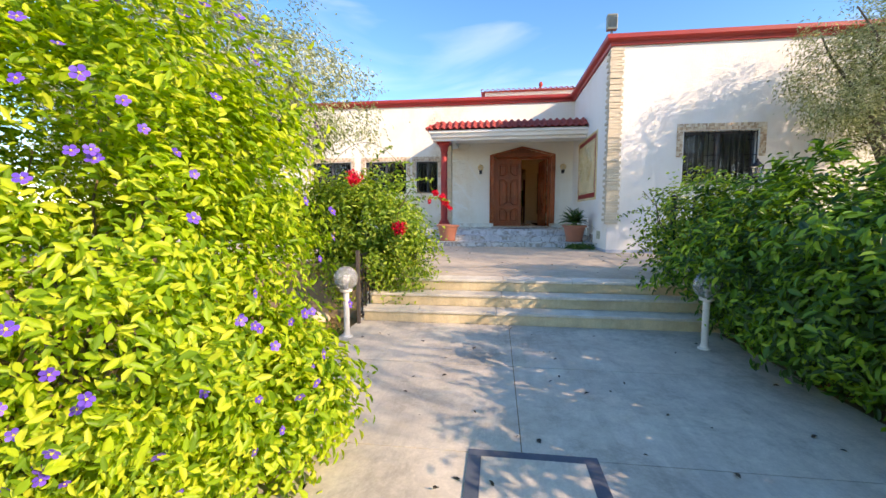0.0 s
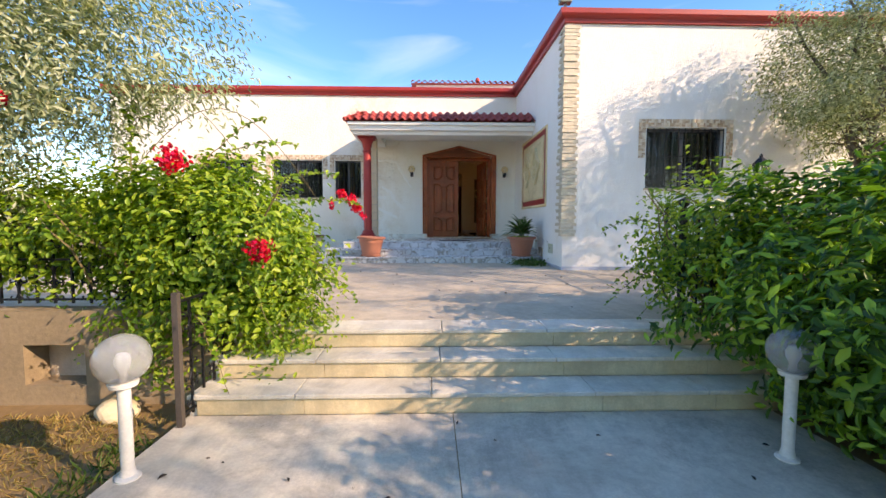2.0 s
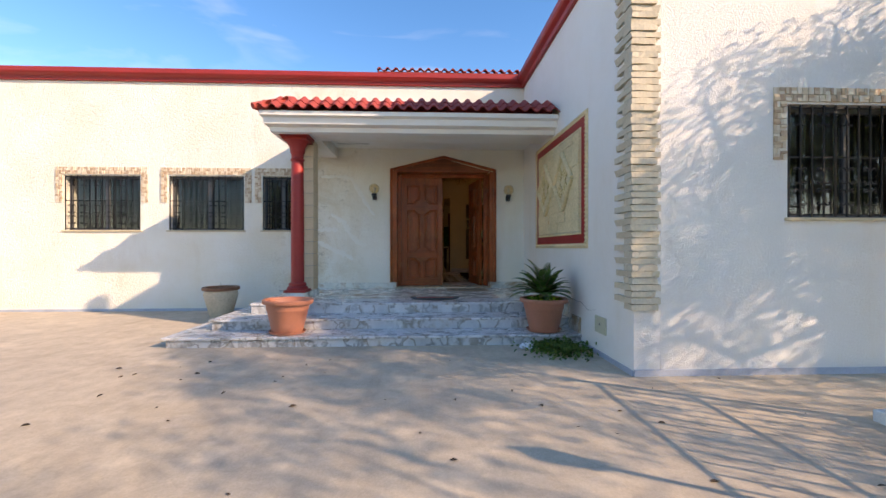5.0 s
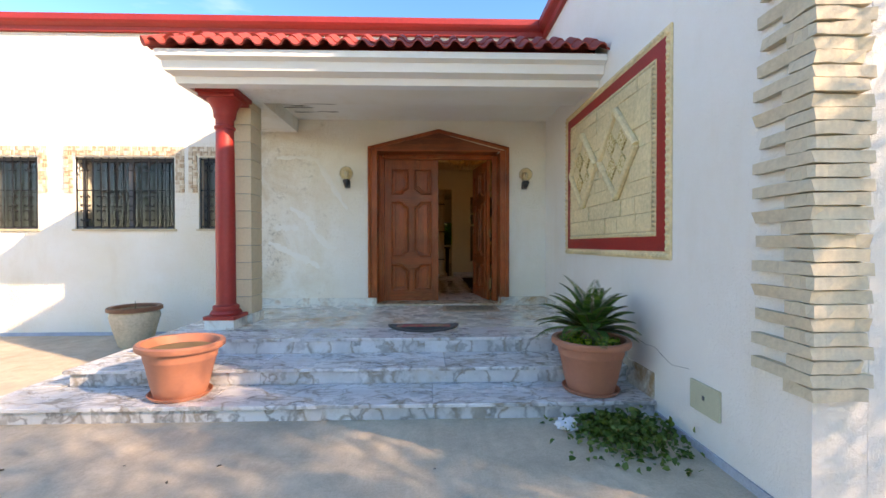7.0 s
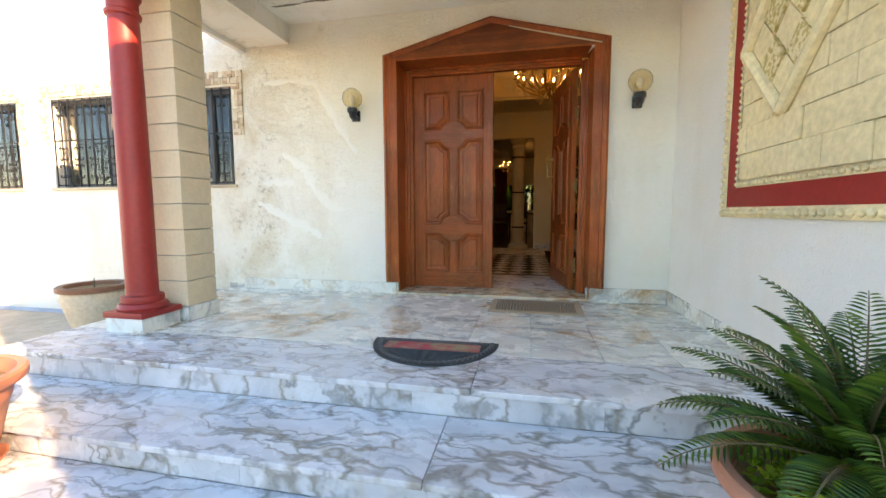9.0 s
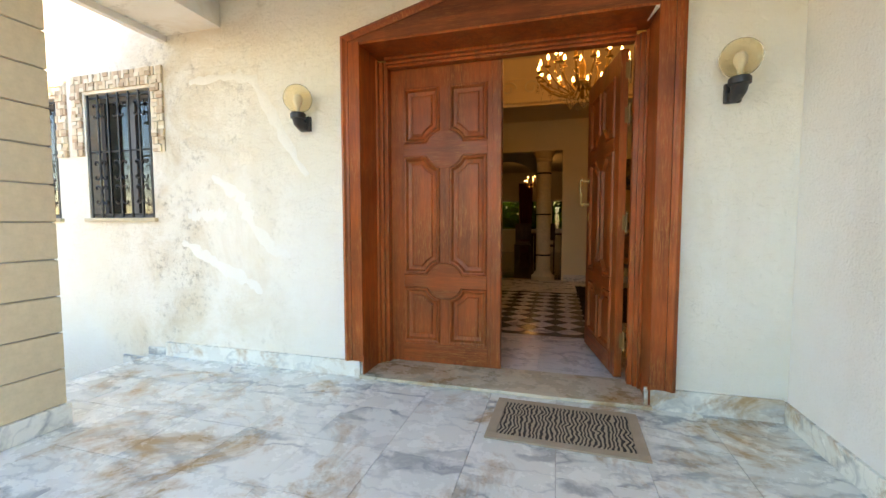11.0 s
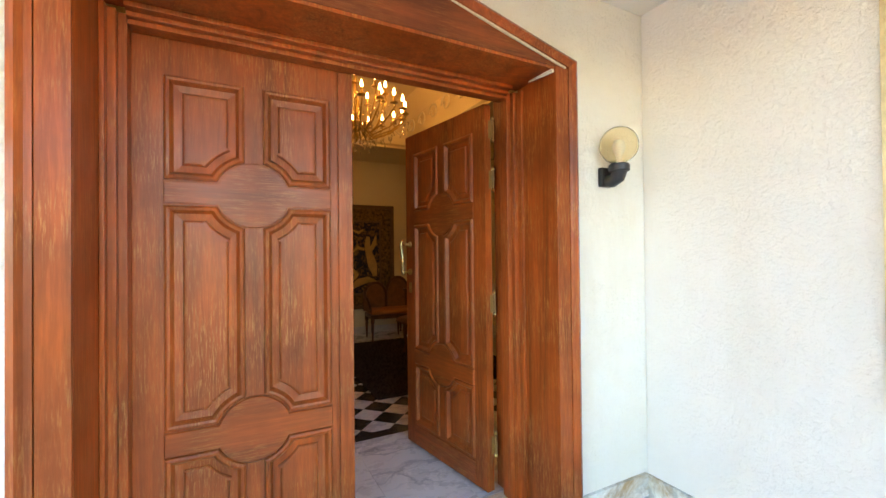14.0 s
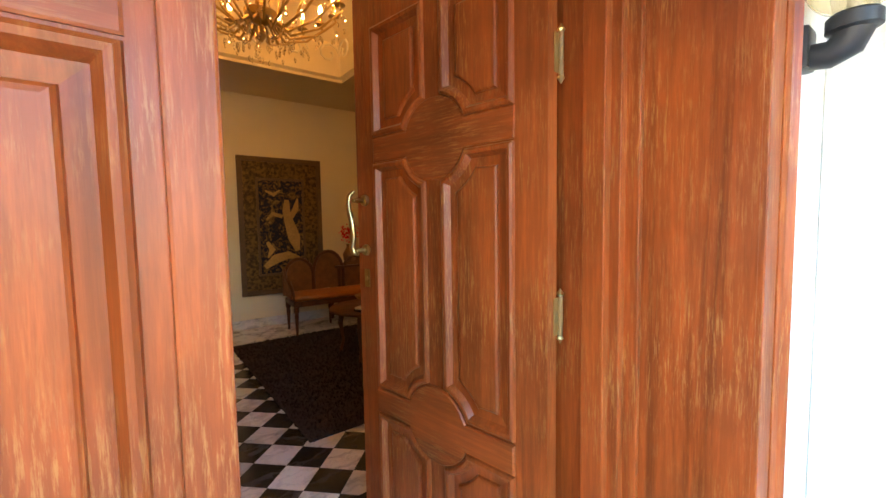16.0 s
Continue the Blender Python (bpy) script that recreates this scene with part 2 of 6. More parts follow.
def wood(name, colour, worn=0.35, rough=0.42, along="z"):
    k = Nodes(name)
    s = {"z": (14, 14, 0.9), "x": (0.9, 14, 14), "y": (14, 0.9, 14)}[along]
    fine = tuple(v * 5 for v in s)
    grain = k.noise(1.0, 6, 0.65, k.stretch(*s), 0.8)
    pores = k.noise(1.0, 4, 0.7, k.stretch(*fine))
    dark = tuple(c * 0.42 for c in colour)
    lite = tuple(min(1, c * 1.35) for c in colour)
    c = k.ramp(grain, (0.28, dark), (0.5, colour), (0.75, lite))
    c = k.mix(k.ramp(k.noise(1.4, 4, 0.6), (0.42, 0.0), (0.64, 0.72)), c, tuple(v * 0.33 for v in colour))
    c = k.mix(k.ramp(pores, (0.42, 0.35), (0.6, 0.0)), c, tuple(v * 0.35 for v in colour))
    scuff = k.mix(1.0, k.ramp(k.noise(1.0, 5, 0.75, k.stretch(*[170.0 if v > 1 else 13.0 for v in s])), (0.5, 0.0), (0.62, 1.0)), k.ramp(k.noise(2.6, 5, 0.65), (0.42, 0.0), (0.62, worn)), "MULTIPLY")
    c = k.mix(scuff, c, (0.6, 0.27, 0.09))
    k.bump(k.mix(0.5, grain, pores), 0.22, 0.003)
    return k.done(c, k.ramp(k.noise(3, 4), (0.3, rough * 0.8), (0.7, rough * 1.3)), 0, 0.3)


def concrete(name, a, b, stain=(0.1, 0.095, 0.09), amount=0.6, size=0.7, lo=0.5, mould=0.0):
    k = Nodes(name)
    c = k.mix(k.ramp(k.noise(size, 6, 0.65), (0.36, 0.0), (0.66, 1.0)), a, b)
    c = k.mix(k.ramp(k.noise(size * 0.7, 6, 0.7, distortion=0.5), (lo, 0.0), (lo + 0.2, amount)), c, stain)
    c = k.mix(k.ramp(k.noise(1.0, 5, 0.7, k.stretch(9, 0.8, 1)), (0.5, 0.0), (0.72, amount * 0.45)), c, stain)
    c = k.mix(k.ramp(k.noise(70, 4, 0.7), (0.4, 0.25), (0.6, 0.0)), c, tuple(v * 0.5 for v in a))
    c = k.mix(k.ramp(k.noise(5.5, 8, 0.78, distortion=0.4), (0.4, 0.0), (0.66, 0.55)), c, tuple(v * 0.52 for v in a))
    c = k.mix(k.ramp(k.noise(2.1, 7, 0.75), (0.5, 0.0), (0.75, 0.5)), c, tuple(min(0.8, v * 1.25) for v in a))
    if mould:
        c = k.mix(k.ramp(k.noise(1.0, 9, 0.82, k.stretch(1.1, 0.9, 1), 0.3), (0.49, 0.0), (0.64, mould)), c, stain)
    k.bump(k.mix(0.5, k.noise(110, 4, 0.7), k.noise(7, 4)), 0.3, 0.006)
    return k.done(c, 0.85, 0, 0.3)


def leaf_mat(name, *colours, rough=0.45, through_light=0.3):
    """Leaves whose colour differs from one to the next."""
    k = Nodes(name)
    geo = k.n("ShaderNodeNewGeometry")
    n = len(colours)
    c = k.ramp(geo.outputs["Random Per Island"], *[((i + 0.5) / n, col) for i, col in enumerate(colours)])
    k.done(c, rough, 0, 0.35)
    tr = k.n("ShaderNodeBsdfTranslucent")
    bright = k.mix(1.0, c, (1.6, 1.7, 0.7), "MULTIPLY")
    k.link(bright, tr.inputs["Color"])
    mix = k.n("ShaderNodeMixShader", Fac=through_light)
    k.link(k.b.outputs[0], mix.inputs[1])
    k.link(tr.outputs[0], mix.inputs[2])
    k.link(mix.outputs[0], k.t.nodes["Material Output"].inputs["Surface"])
    return k.m


M_WALL = stucco("white_stucco", (0.84, 0.825, 0.78), 0.8, 0.2, 46.0)


def weathered_porch(name, colour, relief=1.0):
    """Rough-cast with old damp patches spreading from the far end of the porch."""
    k = Nodes(name)
    sep = k.n("ShaderNodeSeparateXYZ")
    k.link(k.co, sep.inputs[0])
    damp = k.n("ShaderNodeMapRange", From_Min=-1.2, From_Max=-2.5, To_Min=0.0, To_Max=1.0)
    k.link(sep.outputs["X"], damp.inputs["Value"])
    fade = k.n("ShaderNodeMapRange", From_Min=-3.3, From_Max=-2.7, To_Min=0.06, To_Max=1.0)
    k.link(sep.outputs["X"], fade.inputs["Value"])
    near = k.mix(1.0, damp.outputs["Result"], fade.outputs["Result"], "MULTIPLY")
    patch = k.ramp(k.noise(1.5, 7, 0.72, distortion=0.7), (0.44, 0.0), (0.66, 1.0))
    wide = k.mix(1.0, near, patch, "MULTIPLY")
    c = k.mix(k.ramp(k.noise(0.8, 5), (0.4, 0.0), (0.7, 1.0)), colour, tuple(v * s for v, s in zip(colour, (0.95, 0.91, 0.83))))
    c = k.mix(k.mix(1.0, wide, (0.62, 0.62, 0.62), "MULTIPLY"), c, (0.6, 0.45, 0.25))
    c = k.mix(k.ramp(k.noise(1.0, 5, 0.65, k.stretch(1.6, 1.6, 0.45)), (0.56, 0.0), (0.78, 0.26)), c, (0.62, 0.48, 0.28))
    mould = k.mix(1.0, k.ramp(k.noise(16.0, 7, 0.8), (0.5, 0.0), (0.64, 0.85)), k.mix(1.0, near, k.ramp(k.noise(2.3, 5, 0.7), (0.47, 0.0), (0.6, 1.0)), "MULTIPLY"), "MULTIPLY")
    c = k.mix(mould, c, (0.3, 0.25, 0.17))
    k.bump(k.mix(0.35, k.noise(26.0, 6, 0.7, distortion=0.6), k.noise(6.5, 3), "ADD"), relief, 0.014)
    return k.done(c, 0.88, 0, 0.2)


M_SMOOTH = stucco("smooth_plaster", (0.84, 0.82, 0.77), 0.12, 0.12)
M_PORCH_WALL = weathered_porch("porch_stucco", (0.86, 0.83, 0.74))
M_RED = plain("red_paint", (0.38, 0.026, 0.02), 0.5, vary=0.22, scale=8)
M_MARBLE = step_marble("grey_veined_marble")
M_MARBLE_FLOOR = marble("weathered_marble", (0.78, 0.775, 0.69), (0.36, 0.38, 0.36), 0.6, rust=0.85, rough=0.2)
M_STONE = plain("split_limestone", (0.62, 0.54, 0.4), 0.85, vary=0.3, scale=9, relief=0.5)
M_PIER = plain("sand_coloured_cladding", (0.68, 0.54, 0.36), 0.85, vary=0.15, scale=9, relief=0.3)
M_TERRACE = concrete("terrace_concrete", (0.63, 0.53, 0.4), (0.54, 0.455, 0.35), (0.3, 0.23, 0.16), 0.5)
M_PATH = concrete("path_concrete", (0.72, 0.64, 0.51), (0.6, 0.54, 0.45), (0.1, 0.095, 0.085), 0.6, 0.8, 0.54, 0.4)
M_STEP = concrete("step_stone", (0.78, 0.71, 0.58), (0.7, 0.65, 0.54), (0.2, 0.17, 0.1), 0.5, 1.2)
M_RISER = concrete("riser_stone", (0.74, 0.62, 0.4), (0.66, 0.52, 0.3), (0.24, 0.17, 0.08), 0.5, 1.6)
M_SOIL = concrete("dry_soil", (0.34, 0.22, 0.11), (0.22, 0.14, 0.06), (0.13, 0.09, 0.05), 0.5, 1.6)
M_WOOD = wood("mahogany", (0.44, 0.084, 0.018), 0.55, 0.36)
M_WOOD_X = wood("mahogany_rail", (0.43, 0.082, 0.018), 0.55, 0.36, "x")
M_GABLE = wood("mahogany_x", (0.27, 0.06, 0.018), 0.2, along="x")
M_IRON = plain("black_iron", (0.016, 0.016, 0.017), 0.5, 0.4, 0.3, 30)
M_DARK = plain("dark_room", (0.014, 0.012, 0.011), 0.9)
M_TERRACOTTA = plain("terracotta_plastic", (0.5, 0.19, 0.115), 0.5, vary=0.12, scale=7, relief=0.05)
M_TILE = plain("red_roof_tile", (0.4, 0.06, 0.045), 0.8, vary=0.25, scale=8)

# ---- the ground ----
PATH_Z, TERR = -0.82, -0.40
g = bmesh.new()
box(g, -400, 400, -400, 400, -1.4, -0.9)
struct("ground", g, M_SOIL, "dry brown earth of the garden", "ground")
path_ob = struct("path", boxes((-2.355, 1.545, -22, -8.662, -1.1, PATH_Z - 0.006)), M_SOIL, "worn grey concrete garden path", "path")
for i in range(11):
    for a, b in ((-2.36, -0.62), (-0.62, 1.55)):
        y1 = -8.665 - 1.25 * i
        part("slab", boxes((a + 0.003, b - 0.003, y1 - 1.244, y1, PATH_Z - 0.05, PATH_Z - 0.0007 * ((i * 7) % 3))), M_PATH, path_ob)
terr = boxes((-14, 12, -7.782, 0.3, -1.2, TERR), (-14, -2.362, -8.1, -7.783, -1.2, TERR), (1.752, 12, -8.1, -7.783, -1.2, TERR))
struct("terrace", terr, M_TERRACE, "pale weathered concrete terrace before the house", "terrace")
M_LIME = plain("pale_limestone", (0.6, 0.5, 0.33), 0.8, vary=0.25, scale=7, relief=0.4)
M_RELIEF = plain("cream_relief_stone", (0.78, 0.63, 0.37), 0.8, vary=0.32, scale=7, relief=1.0)
k = Nodes("carved_gilt_stone")
k.bump(k.noise(45, 3, 0.5), 0.9, 0.012)
M_ORNATE = k.done(k.ramp(k.noise(45, 3, 0.5), (0.42, (0.5, 0.36, 0.13)), (0.56, (0.76, 0.62, 0.36))), 0.7)
M_RUST = plain("weathered_brown_iron", (0.1, 0.08, 0.065), 0.7, 0.2, 0.3, 20)
M_BRASS = plain("aged_brass", (0.62, 0.45, 0.2), 0.3, 1.0, 0.2, 40)
M_GOLD = plain("gilt_metal", (0.5, 0.33, 0.13), 0.35, 1.0, 0.2, 40)
M_BLACKPLASTIC = plain("black_plastic", (0.02, 0.02, 0.022), 0.4, 0, 0.2, 30)
M_ALU = plain("grey_aluminium", (0.12, 0.12, 0.125), 0.45, 0.3, 0.1, 20)
M_WHITEPOLE = plain("white_enamel", (0.72, 0.7, 0.64), 0.4, 0, 0.2, 14)
M_BLACKTILE = marble("black_marble", (0.012, 0.012, 0.013), (0.06, 0.06, 0.06), 1.0, rough=0.12)
M_WHITETILE = marble("white_marble", (0.68, 0.67, 0.64), (0.4, 0.4, 0.4), 0.8, rough=0.24)
M_HALLWALL = stucco("cream_room_paint", (0.75, 0.68, 0.5), 0.05, 0.05)
M_RUG = plain("dark_shag", (0.03, 0.012, 0.008), 0.95, 0, 0.5, 60, 0.8)
M_ORANGE = plain("rust_upholstery", (0.42, 0.15, 0.04), 0.7, 0, 0.25, 40)
M_CANE = plain("woven_cane", (0.2, 0.085, 0.03), 0.8, 0, 0.5, 60, 0.8)
M_DARKWOOD = wood("dark_walnut", (0.12, 0.045, 0.018), 0.1)
M_BARK = concrete("olive_bark", (0.2, 0.16, 0.12), (0.12, 0.1, 0.08), (0.05, 0.045, 0.04), 0.6, 6.0)
M_STEM = plain("green_brown_stem", (0.16, 0.12, 0.05), 0.8)
M_RUBBER = plain("black_rubber", (0.035, 0.04, 0.042), 0.7, 0, 0.3, 50, 0.5)
M_GRIME = plain("weathered_cream_glaze", (0.6, 0.5, 0.36), 0.6, 0, 0.35, 8)
M_PAPER = plain("crumpled_paper", (0.75, 0.77, 0.8), 0.8, 0, 0.05)
M_UTILITY = plain("green_grey_plastic", (0.5, 0.5, 0.36), 0.55, 0, 0.1)
M_CURTAIN = plain("dark_red_velvet", (0.16, 0.02, 0.015), 0.9)
M_TAUPE = plain("grey_roughcast", (0.3, 0.22, 0.13), 0.9, 0, 0.3, 8, 0.6)
M_JOINT = plain("grey_grout", (0.4, 0.37, 0.32), 0.9)
M_FLOORDARK = marble("polished_brown_marble", (0.2, 0.15, 0.1), (0.08, 0.06, 0.04), 0.6, rough=0.08, per_piece=False)


def glass(name, tint=(1, 1, 1), rough=0.02):
    k = Nodes(name)
    k.b.inputs["Transmission Weight"].default_value = 1.0
    k.b.inputs["IOR"].default_value = 1.45
    return k.done(tint, rough)


def emit(name, colour, strength):
    k = Nodes(name)
    k.b.inputs["Emission Color"].default_value = (*colour, 1)
    k.b.inputs["Emission Strength"].default_value = strength
    return k.done(colour, 0.5)


M_GLASS = glass("window_glass", (0.6, 0.64, 0.64))
M_GLASS.node_tree.nodes["Principled BSDF"].inputs["Specular IOR Level"].default_value = 0.25
# Dark yellow tint, added to dim the daylight through the back windows.
M_DIM_PANE = glass("dimming_yellow_glass", (0.3, 0.26, 0.13))
k = Nodes("dusty_globe_glass")
k.b.inputs["Transmission Weight"].default_value = 0.84
k.b.inputs["IOR"].default_value = 1.3
M_GLOBE = k.done(k.ramp(k.noise(6, 3, 0.5), (0.4, (0.9, 0.92, 0.92)), (0.7, (0.82, 0.82, 0.78))), 0.06)
M_CRYSTAL = glass("crystal", (1.0, 0.95, 0.85), 0.02)
M_BULB = emit("warm_bulb", (1.0, 0.6, 0.24), 4.5)
k = Nodes("amber_acrylic")
k.b.inputs["Transmission Weight"].default_value = 0.97
k.b.inputs["IOR"].default_value = 1.15
M_AMBER = k.done((1.0, 0.92, 0.76), 0.04)

k = Nodes("tapestry_weave")
M_TAPESTRY = k.done(k.ramp(k.noise(14, 5, 0.6, distortion=1.5), (0.48, (0.012, 0.014, 0.03)), (0.56, (0.14, 0.08, 0.03)), (0.68, (0.3, 0.2, 0.08))), 0.95)
k = Nodes("tapestry_border")
M_TAPBORDER = k.done(k.ramp(k.noise(30, 4, 0.6), (0.4, (0.05, 0.03, 0.012)), (0.62, (0.2, 0.12, 0.04))), 0.9)
M_OCHRE = plain("ochre_thread", (0.46, 0.28, 0.09), 0.9, 0, 0.5, 14)
M_TAPFRAME = plain("dull_gilt_wood", (0.13, 0.075, 0.03), 0.55, 0, 0.4, 20, 0.5)
k = Nodes("zebra_pile")
wv = k.n("ShaderNodeTexWave", Scale=7.5, Distortion=9.0, Detail=1.0, Detail_Scale=0.7)
k.link(k.stretch(2.0, 2.6, 1), wv.inputs["Vector"])
k.bump(k.noise(300, 2), 0.5, 0.003)
M_ZEBRA = k.done(k.ramp(wv.outputs["Fac"], (0.45, (0.05, 0.032, 0.022)), (0.55, (0.42, 0.32, 0.22))), 0.95)
M_MATEDGE = plain("tan_binding", (0.42, 0.31, 0.21), 0.9, 0, 0.15, 60)
k = Nodes("worn_red_carpet")
M_REDMAT = k.done(k.ramp(k.noise(8, 5, 0.7), (0.42, (0.45, 0.06, 0.07)), (0.58, (0.32, 0.22, 0.13))), 0.95)

L_BUSH = leaf_mat("lime_leaf", (0.13, 0.25, 0.015), (0.25, 0.4, 0.02), (0.4, 0.52, 0.03), (0.5, 0.55, 0.05), through_light=0.42)
L_VINE = leaf_mat("vine_leaf", (0.07, 0.15, 0.015), (0.14, 0.26, 0.022), (0.24, 0.36, 0.03), (0.34, 0.43, 0.05), through_light=0.38)
L_HEDGE = leaf_mat("hedge_leaf", (0.02, 0.075, 0.012), (0.05, 0.15, 0.02), (0.11, 0.27, 0.028), (0.27, 0.46, 0.045), rough=0.32, through_light=0.25)
L_OLIVE = leaf_mat("olive_leaf", (0.15, 0.18, 0.09), (0.25, 0.29, 0.17), (0.38, 0.41, 0.28), (0.48, 0.5, 0.37), rough=0.55, through_light=0.35)
L_CYCAD = leaf_mat("cycad_leaf", (0.02, 0.075, 0.013), (0.045, 0.13, 0.02), (0.09, 0.18, 0.03), rough=0.3, through_light=0.2)
L_WEED = leaf_mat("weed_leaf", (0.04, 0.1, 0.015), (0.08, 0.15, 0.03), (0.14, 0.2, 0.05), through_light=0.25)
L_DRY = leaf_mat("dry_grass", (0.3, 0.19, 0.06), (0.42, 0.28, 0.09), (0.2, 0.2, 0.05), (0.5, 0.36, 0.14), through_light=0.2)
L_PETAL = leaf_mat("red_bract", (0.6, 0.008, 0.02), (0.75, 0.012, 0.04), (0.66, 0.012, 0.08), through_light=0.3)
L_PURPLE = leaf_mat("violet_petal", (0.14, 0.06, 0.55), (0.2, 0.09, 0.65), (0.12, 0.06, 0.45), through_light=0.25)
L_FALLEN = leaf_mat("fallen_leaf", (0.04, 0.025, 0.015), (0.09, 0.05, 0.025), (0.02, 0.014, 0.01), through_light=0.05)

# ---- garden steps ----
LOW_L, LOW_R = -2.36, 1.75
rng = random.Random(7)
for i, (y0, y1) in enumerate(((-8.66, -8.384), (-8.38, -8.104), (-8.1, -7.784))):
    top = PATH_Z + 0.14 * (i + 1)
    base = struct("step", boxes((LOW_L, LOW_R, y0 + 0.02, y1 - (0 if i < 2 else 0.0), -1.1 if i < 2 else top - 0.14, top - 0.034)), M_STEP, "worn cream stone garden step", "step")
    cuts = sorted([LOW_L, LOW_R] + [LOW_L + 0.75 + 0.95 * j + rng.uniform(-0.15, 0.15) for j in range(4)])
    for a, b in zip(cuts, cuts[1:]):
        part("slab", boxes((a + 0.002, b - 0.002, y0 - 0.012, y1 - 0.002, top - 0.032, top), bevel=0.008), M_STEP, base)
        part("riser", boxes((a + 0.06, min(b + 0.06, LOW_R) - 0.003, y0 + 0.004, y0 + 0.018, top - 0.14, top - 0.034)), M_RISER, base)

# ---- the house ----
WX = 1.55
win_main = [(-6.97, -5.61, 1.10, 2.11), (-5.10, -3.73, 1.10, 2.11), (-3.39, -2.69, 1.10, 2.11)]
w = bmesh.new()
wall_cells(w, -9.3, 9.74, -1.0, 3.84, 0.0, 0.28, win_main + [(-0.895, 0.895, -1.0, 2.24)])
struct("wall_front", w, M_PORCH_WALL, "white rough-cast front wall with ochre stains", "wall")
w = wall_cells(bmesh.new(), -4.15, -0.002, -1.0, 3.84, WX, WX + 0.25, [], "y")
struct("wall_wing_side", w, M_WALL, "white plastered side wall of the wing", "wall")
w = wall_cells(bmesh.new(), WX + 0.252, 10.0, -1.0, 3.84, -4.15, -3.9, [(3.0, 4.4, 1.05, 2.1)])
struct("wall_wing_front", w, M_WALL, "white rough plaster wing wall", "wall")
struct("wall_left_end", boxes((-9.3, -9.05, 0.282, 12.8, -1.0, 3.84)), M_WALL, "white plastered end wall", "wall")
w = wall_cells(bmesh.new(), -9.3, 10, -1.0, 3.84, 12.802, 13.05, [(-2.4, -0.9, 0.8, 1.9), (-0.6, 0.9, 0.8, 1.9)])
struct("wall_back", w, M_HALLWALL, "cream painted back wall with two windows", "wall")
struct("wall_right_end", boxes((9.75, 10, -3.898, 12.798, -1.0, 3.84)), M_WALL, "white plastered end wall", "wall")
prof = [(0.0, 3.842), (0.05, 3.842), (0.06, 3.90), (0.12, 3.93), (0.14, 3.96), (0.14, 4.04), (-0.3, 4.04), (-0.3, 3.842)]
r = sweep(bmesh.new(), prof, [(-9.3, 6, -1, 0), (-9.3, 0, -1, -1), (WX, 0, -1, -1), (WX, -4.15, -1, -1), (10, -4.15, 0, -1)])
struct("parapet_trim", r, M_RED, "dark red painted moulded cornice along the roofline", "cornice")
roof = boxes((-9.0, WX + 0.3, 0.3, 12.8, 3.72, 3.835), (WX + 0.3, 9.75, -3.88, 12.8, 3.72, 3.835))
struct("roof", roof, M_SMOOTH, "flat white roof slab", "roof")
sk = boxes((-9.3, -3.39, -0.02, -0.003, TERR, TERR + 0.045), (WX - 0.015, WX - 0.003, -4.15, -2.93, TERR, TERR + 0.05), (WX, 9.9, -4.165, -4.153, TERR, TERR + 0.06))
struct("baseboard", sk, plain("blue_grey_wash", (0.42, 0.47, 0.54), 0.8), "faded blue-grey painted strip along the wall foot", "skirting")

# porch floor and marble steps
TILE = 0.385
floor = struct("porch_floor", boxes((-2.75, WX - 0.002, -2.03, -0.002, -0.5, -0.012)), M_JOINT, "veined marble porch floor with rust stains", "floor")
st2 = struct("porch_step", boxes((-3.05, WX - 0.002, -2.48, -2.034, -0.5, -0.17), (-3.05, -2.754, -2.03, -0.002, -0.5, -0.17)), M_MARBLE, "grey veined marble step", "step")
st1 = struct("porch_step", boxes((-3.36, WX - 0.002, -2.9, -2.486, -0.5, -0.307), (-3.36, -3.056, -2.48, -0.002, -0.5, -0.307)), M_MARBLE, "grey veined marble step", "step")


def strips(parent, name, x0, x1, y0, y1, z0, z1, length, mat, along="x", bevel=0.0):
    a, b = (x0, x1) if along == "x" else (y0, y1)
    n = max(1, round((b - a) / length))
    for i in range(n):
        p, q = a + (b - a) * i / n + 0.001, a + (b - a) * (i + 1) / n - 0.001
        part(name, boxes((p, q, y0, y1, z0, z1) if along == "x" else (x0, x1, p, q, z0, z1), bevel=bevel), mat, parent)


strips(floor, "nosing", -2.77, WX - 0.003, -2.05, -1.572, -0.03, 0.0, 1.4, M_MARBLE, bevel=0.006)
strips(floor, "riser", -2.75, WX - 0.003, -2.034, -2.0305, -0.14, -0.031, 0.9, M_MARBLE)
strips(st2, "nosing", -3.08, WX - 0.003, -2.52, -2.036, -0.168, -0.14, 1.6, M_MARBLE, bevel=0.006)
strips(st2, "riser", -3.05, WX - 0.003, -2.485, -2.481, -0.275, -0.17, 0.8, M_MARBLE)
strips(st1, "nosing", -3.4, WX - 0.003, -2.94, -2.488, -0.305, -0.275, 1.5, M_MARBLE, bevel=0.006)
strips(st1, "riser", -3.36, WX - 0.003, -2.905, -2.901, -0.4, -0.308, 0.8, M_MARBLE)
strips(st2, "nosing", -3.08, -2.756, -2.03, -0.003, -0.168, -0.14, 1.0, M_MARBLE, "y", 0.006)
strips(st1, "nosing", -3.4, -3.082, -2.478, -0.003, -0.305, -0.275, 1.2, M_MARBLE, "y", 0.006)
xs = [-2.77] + [0.38 + TILE * j for j in range(-8, 4) if -2.7 < 0.38 + TILE * j < 1.5] + [WX - 0.003]
ys = [-1.57, -1.185, -0.80, -0.415, -0.003]
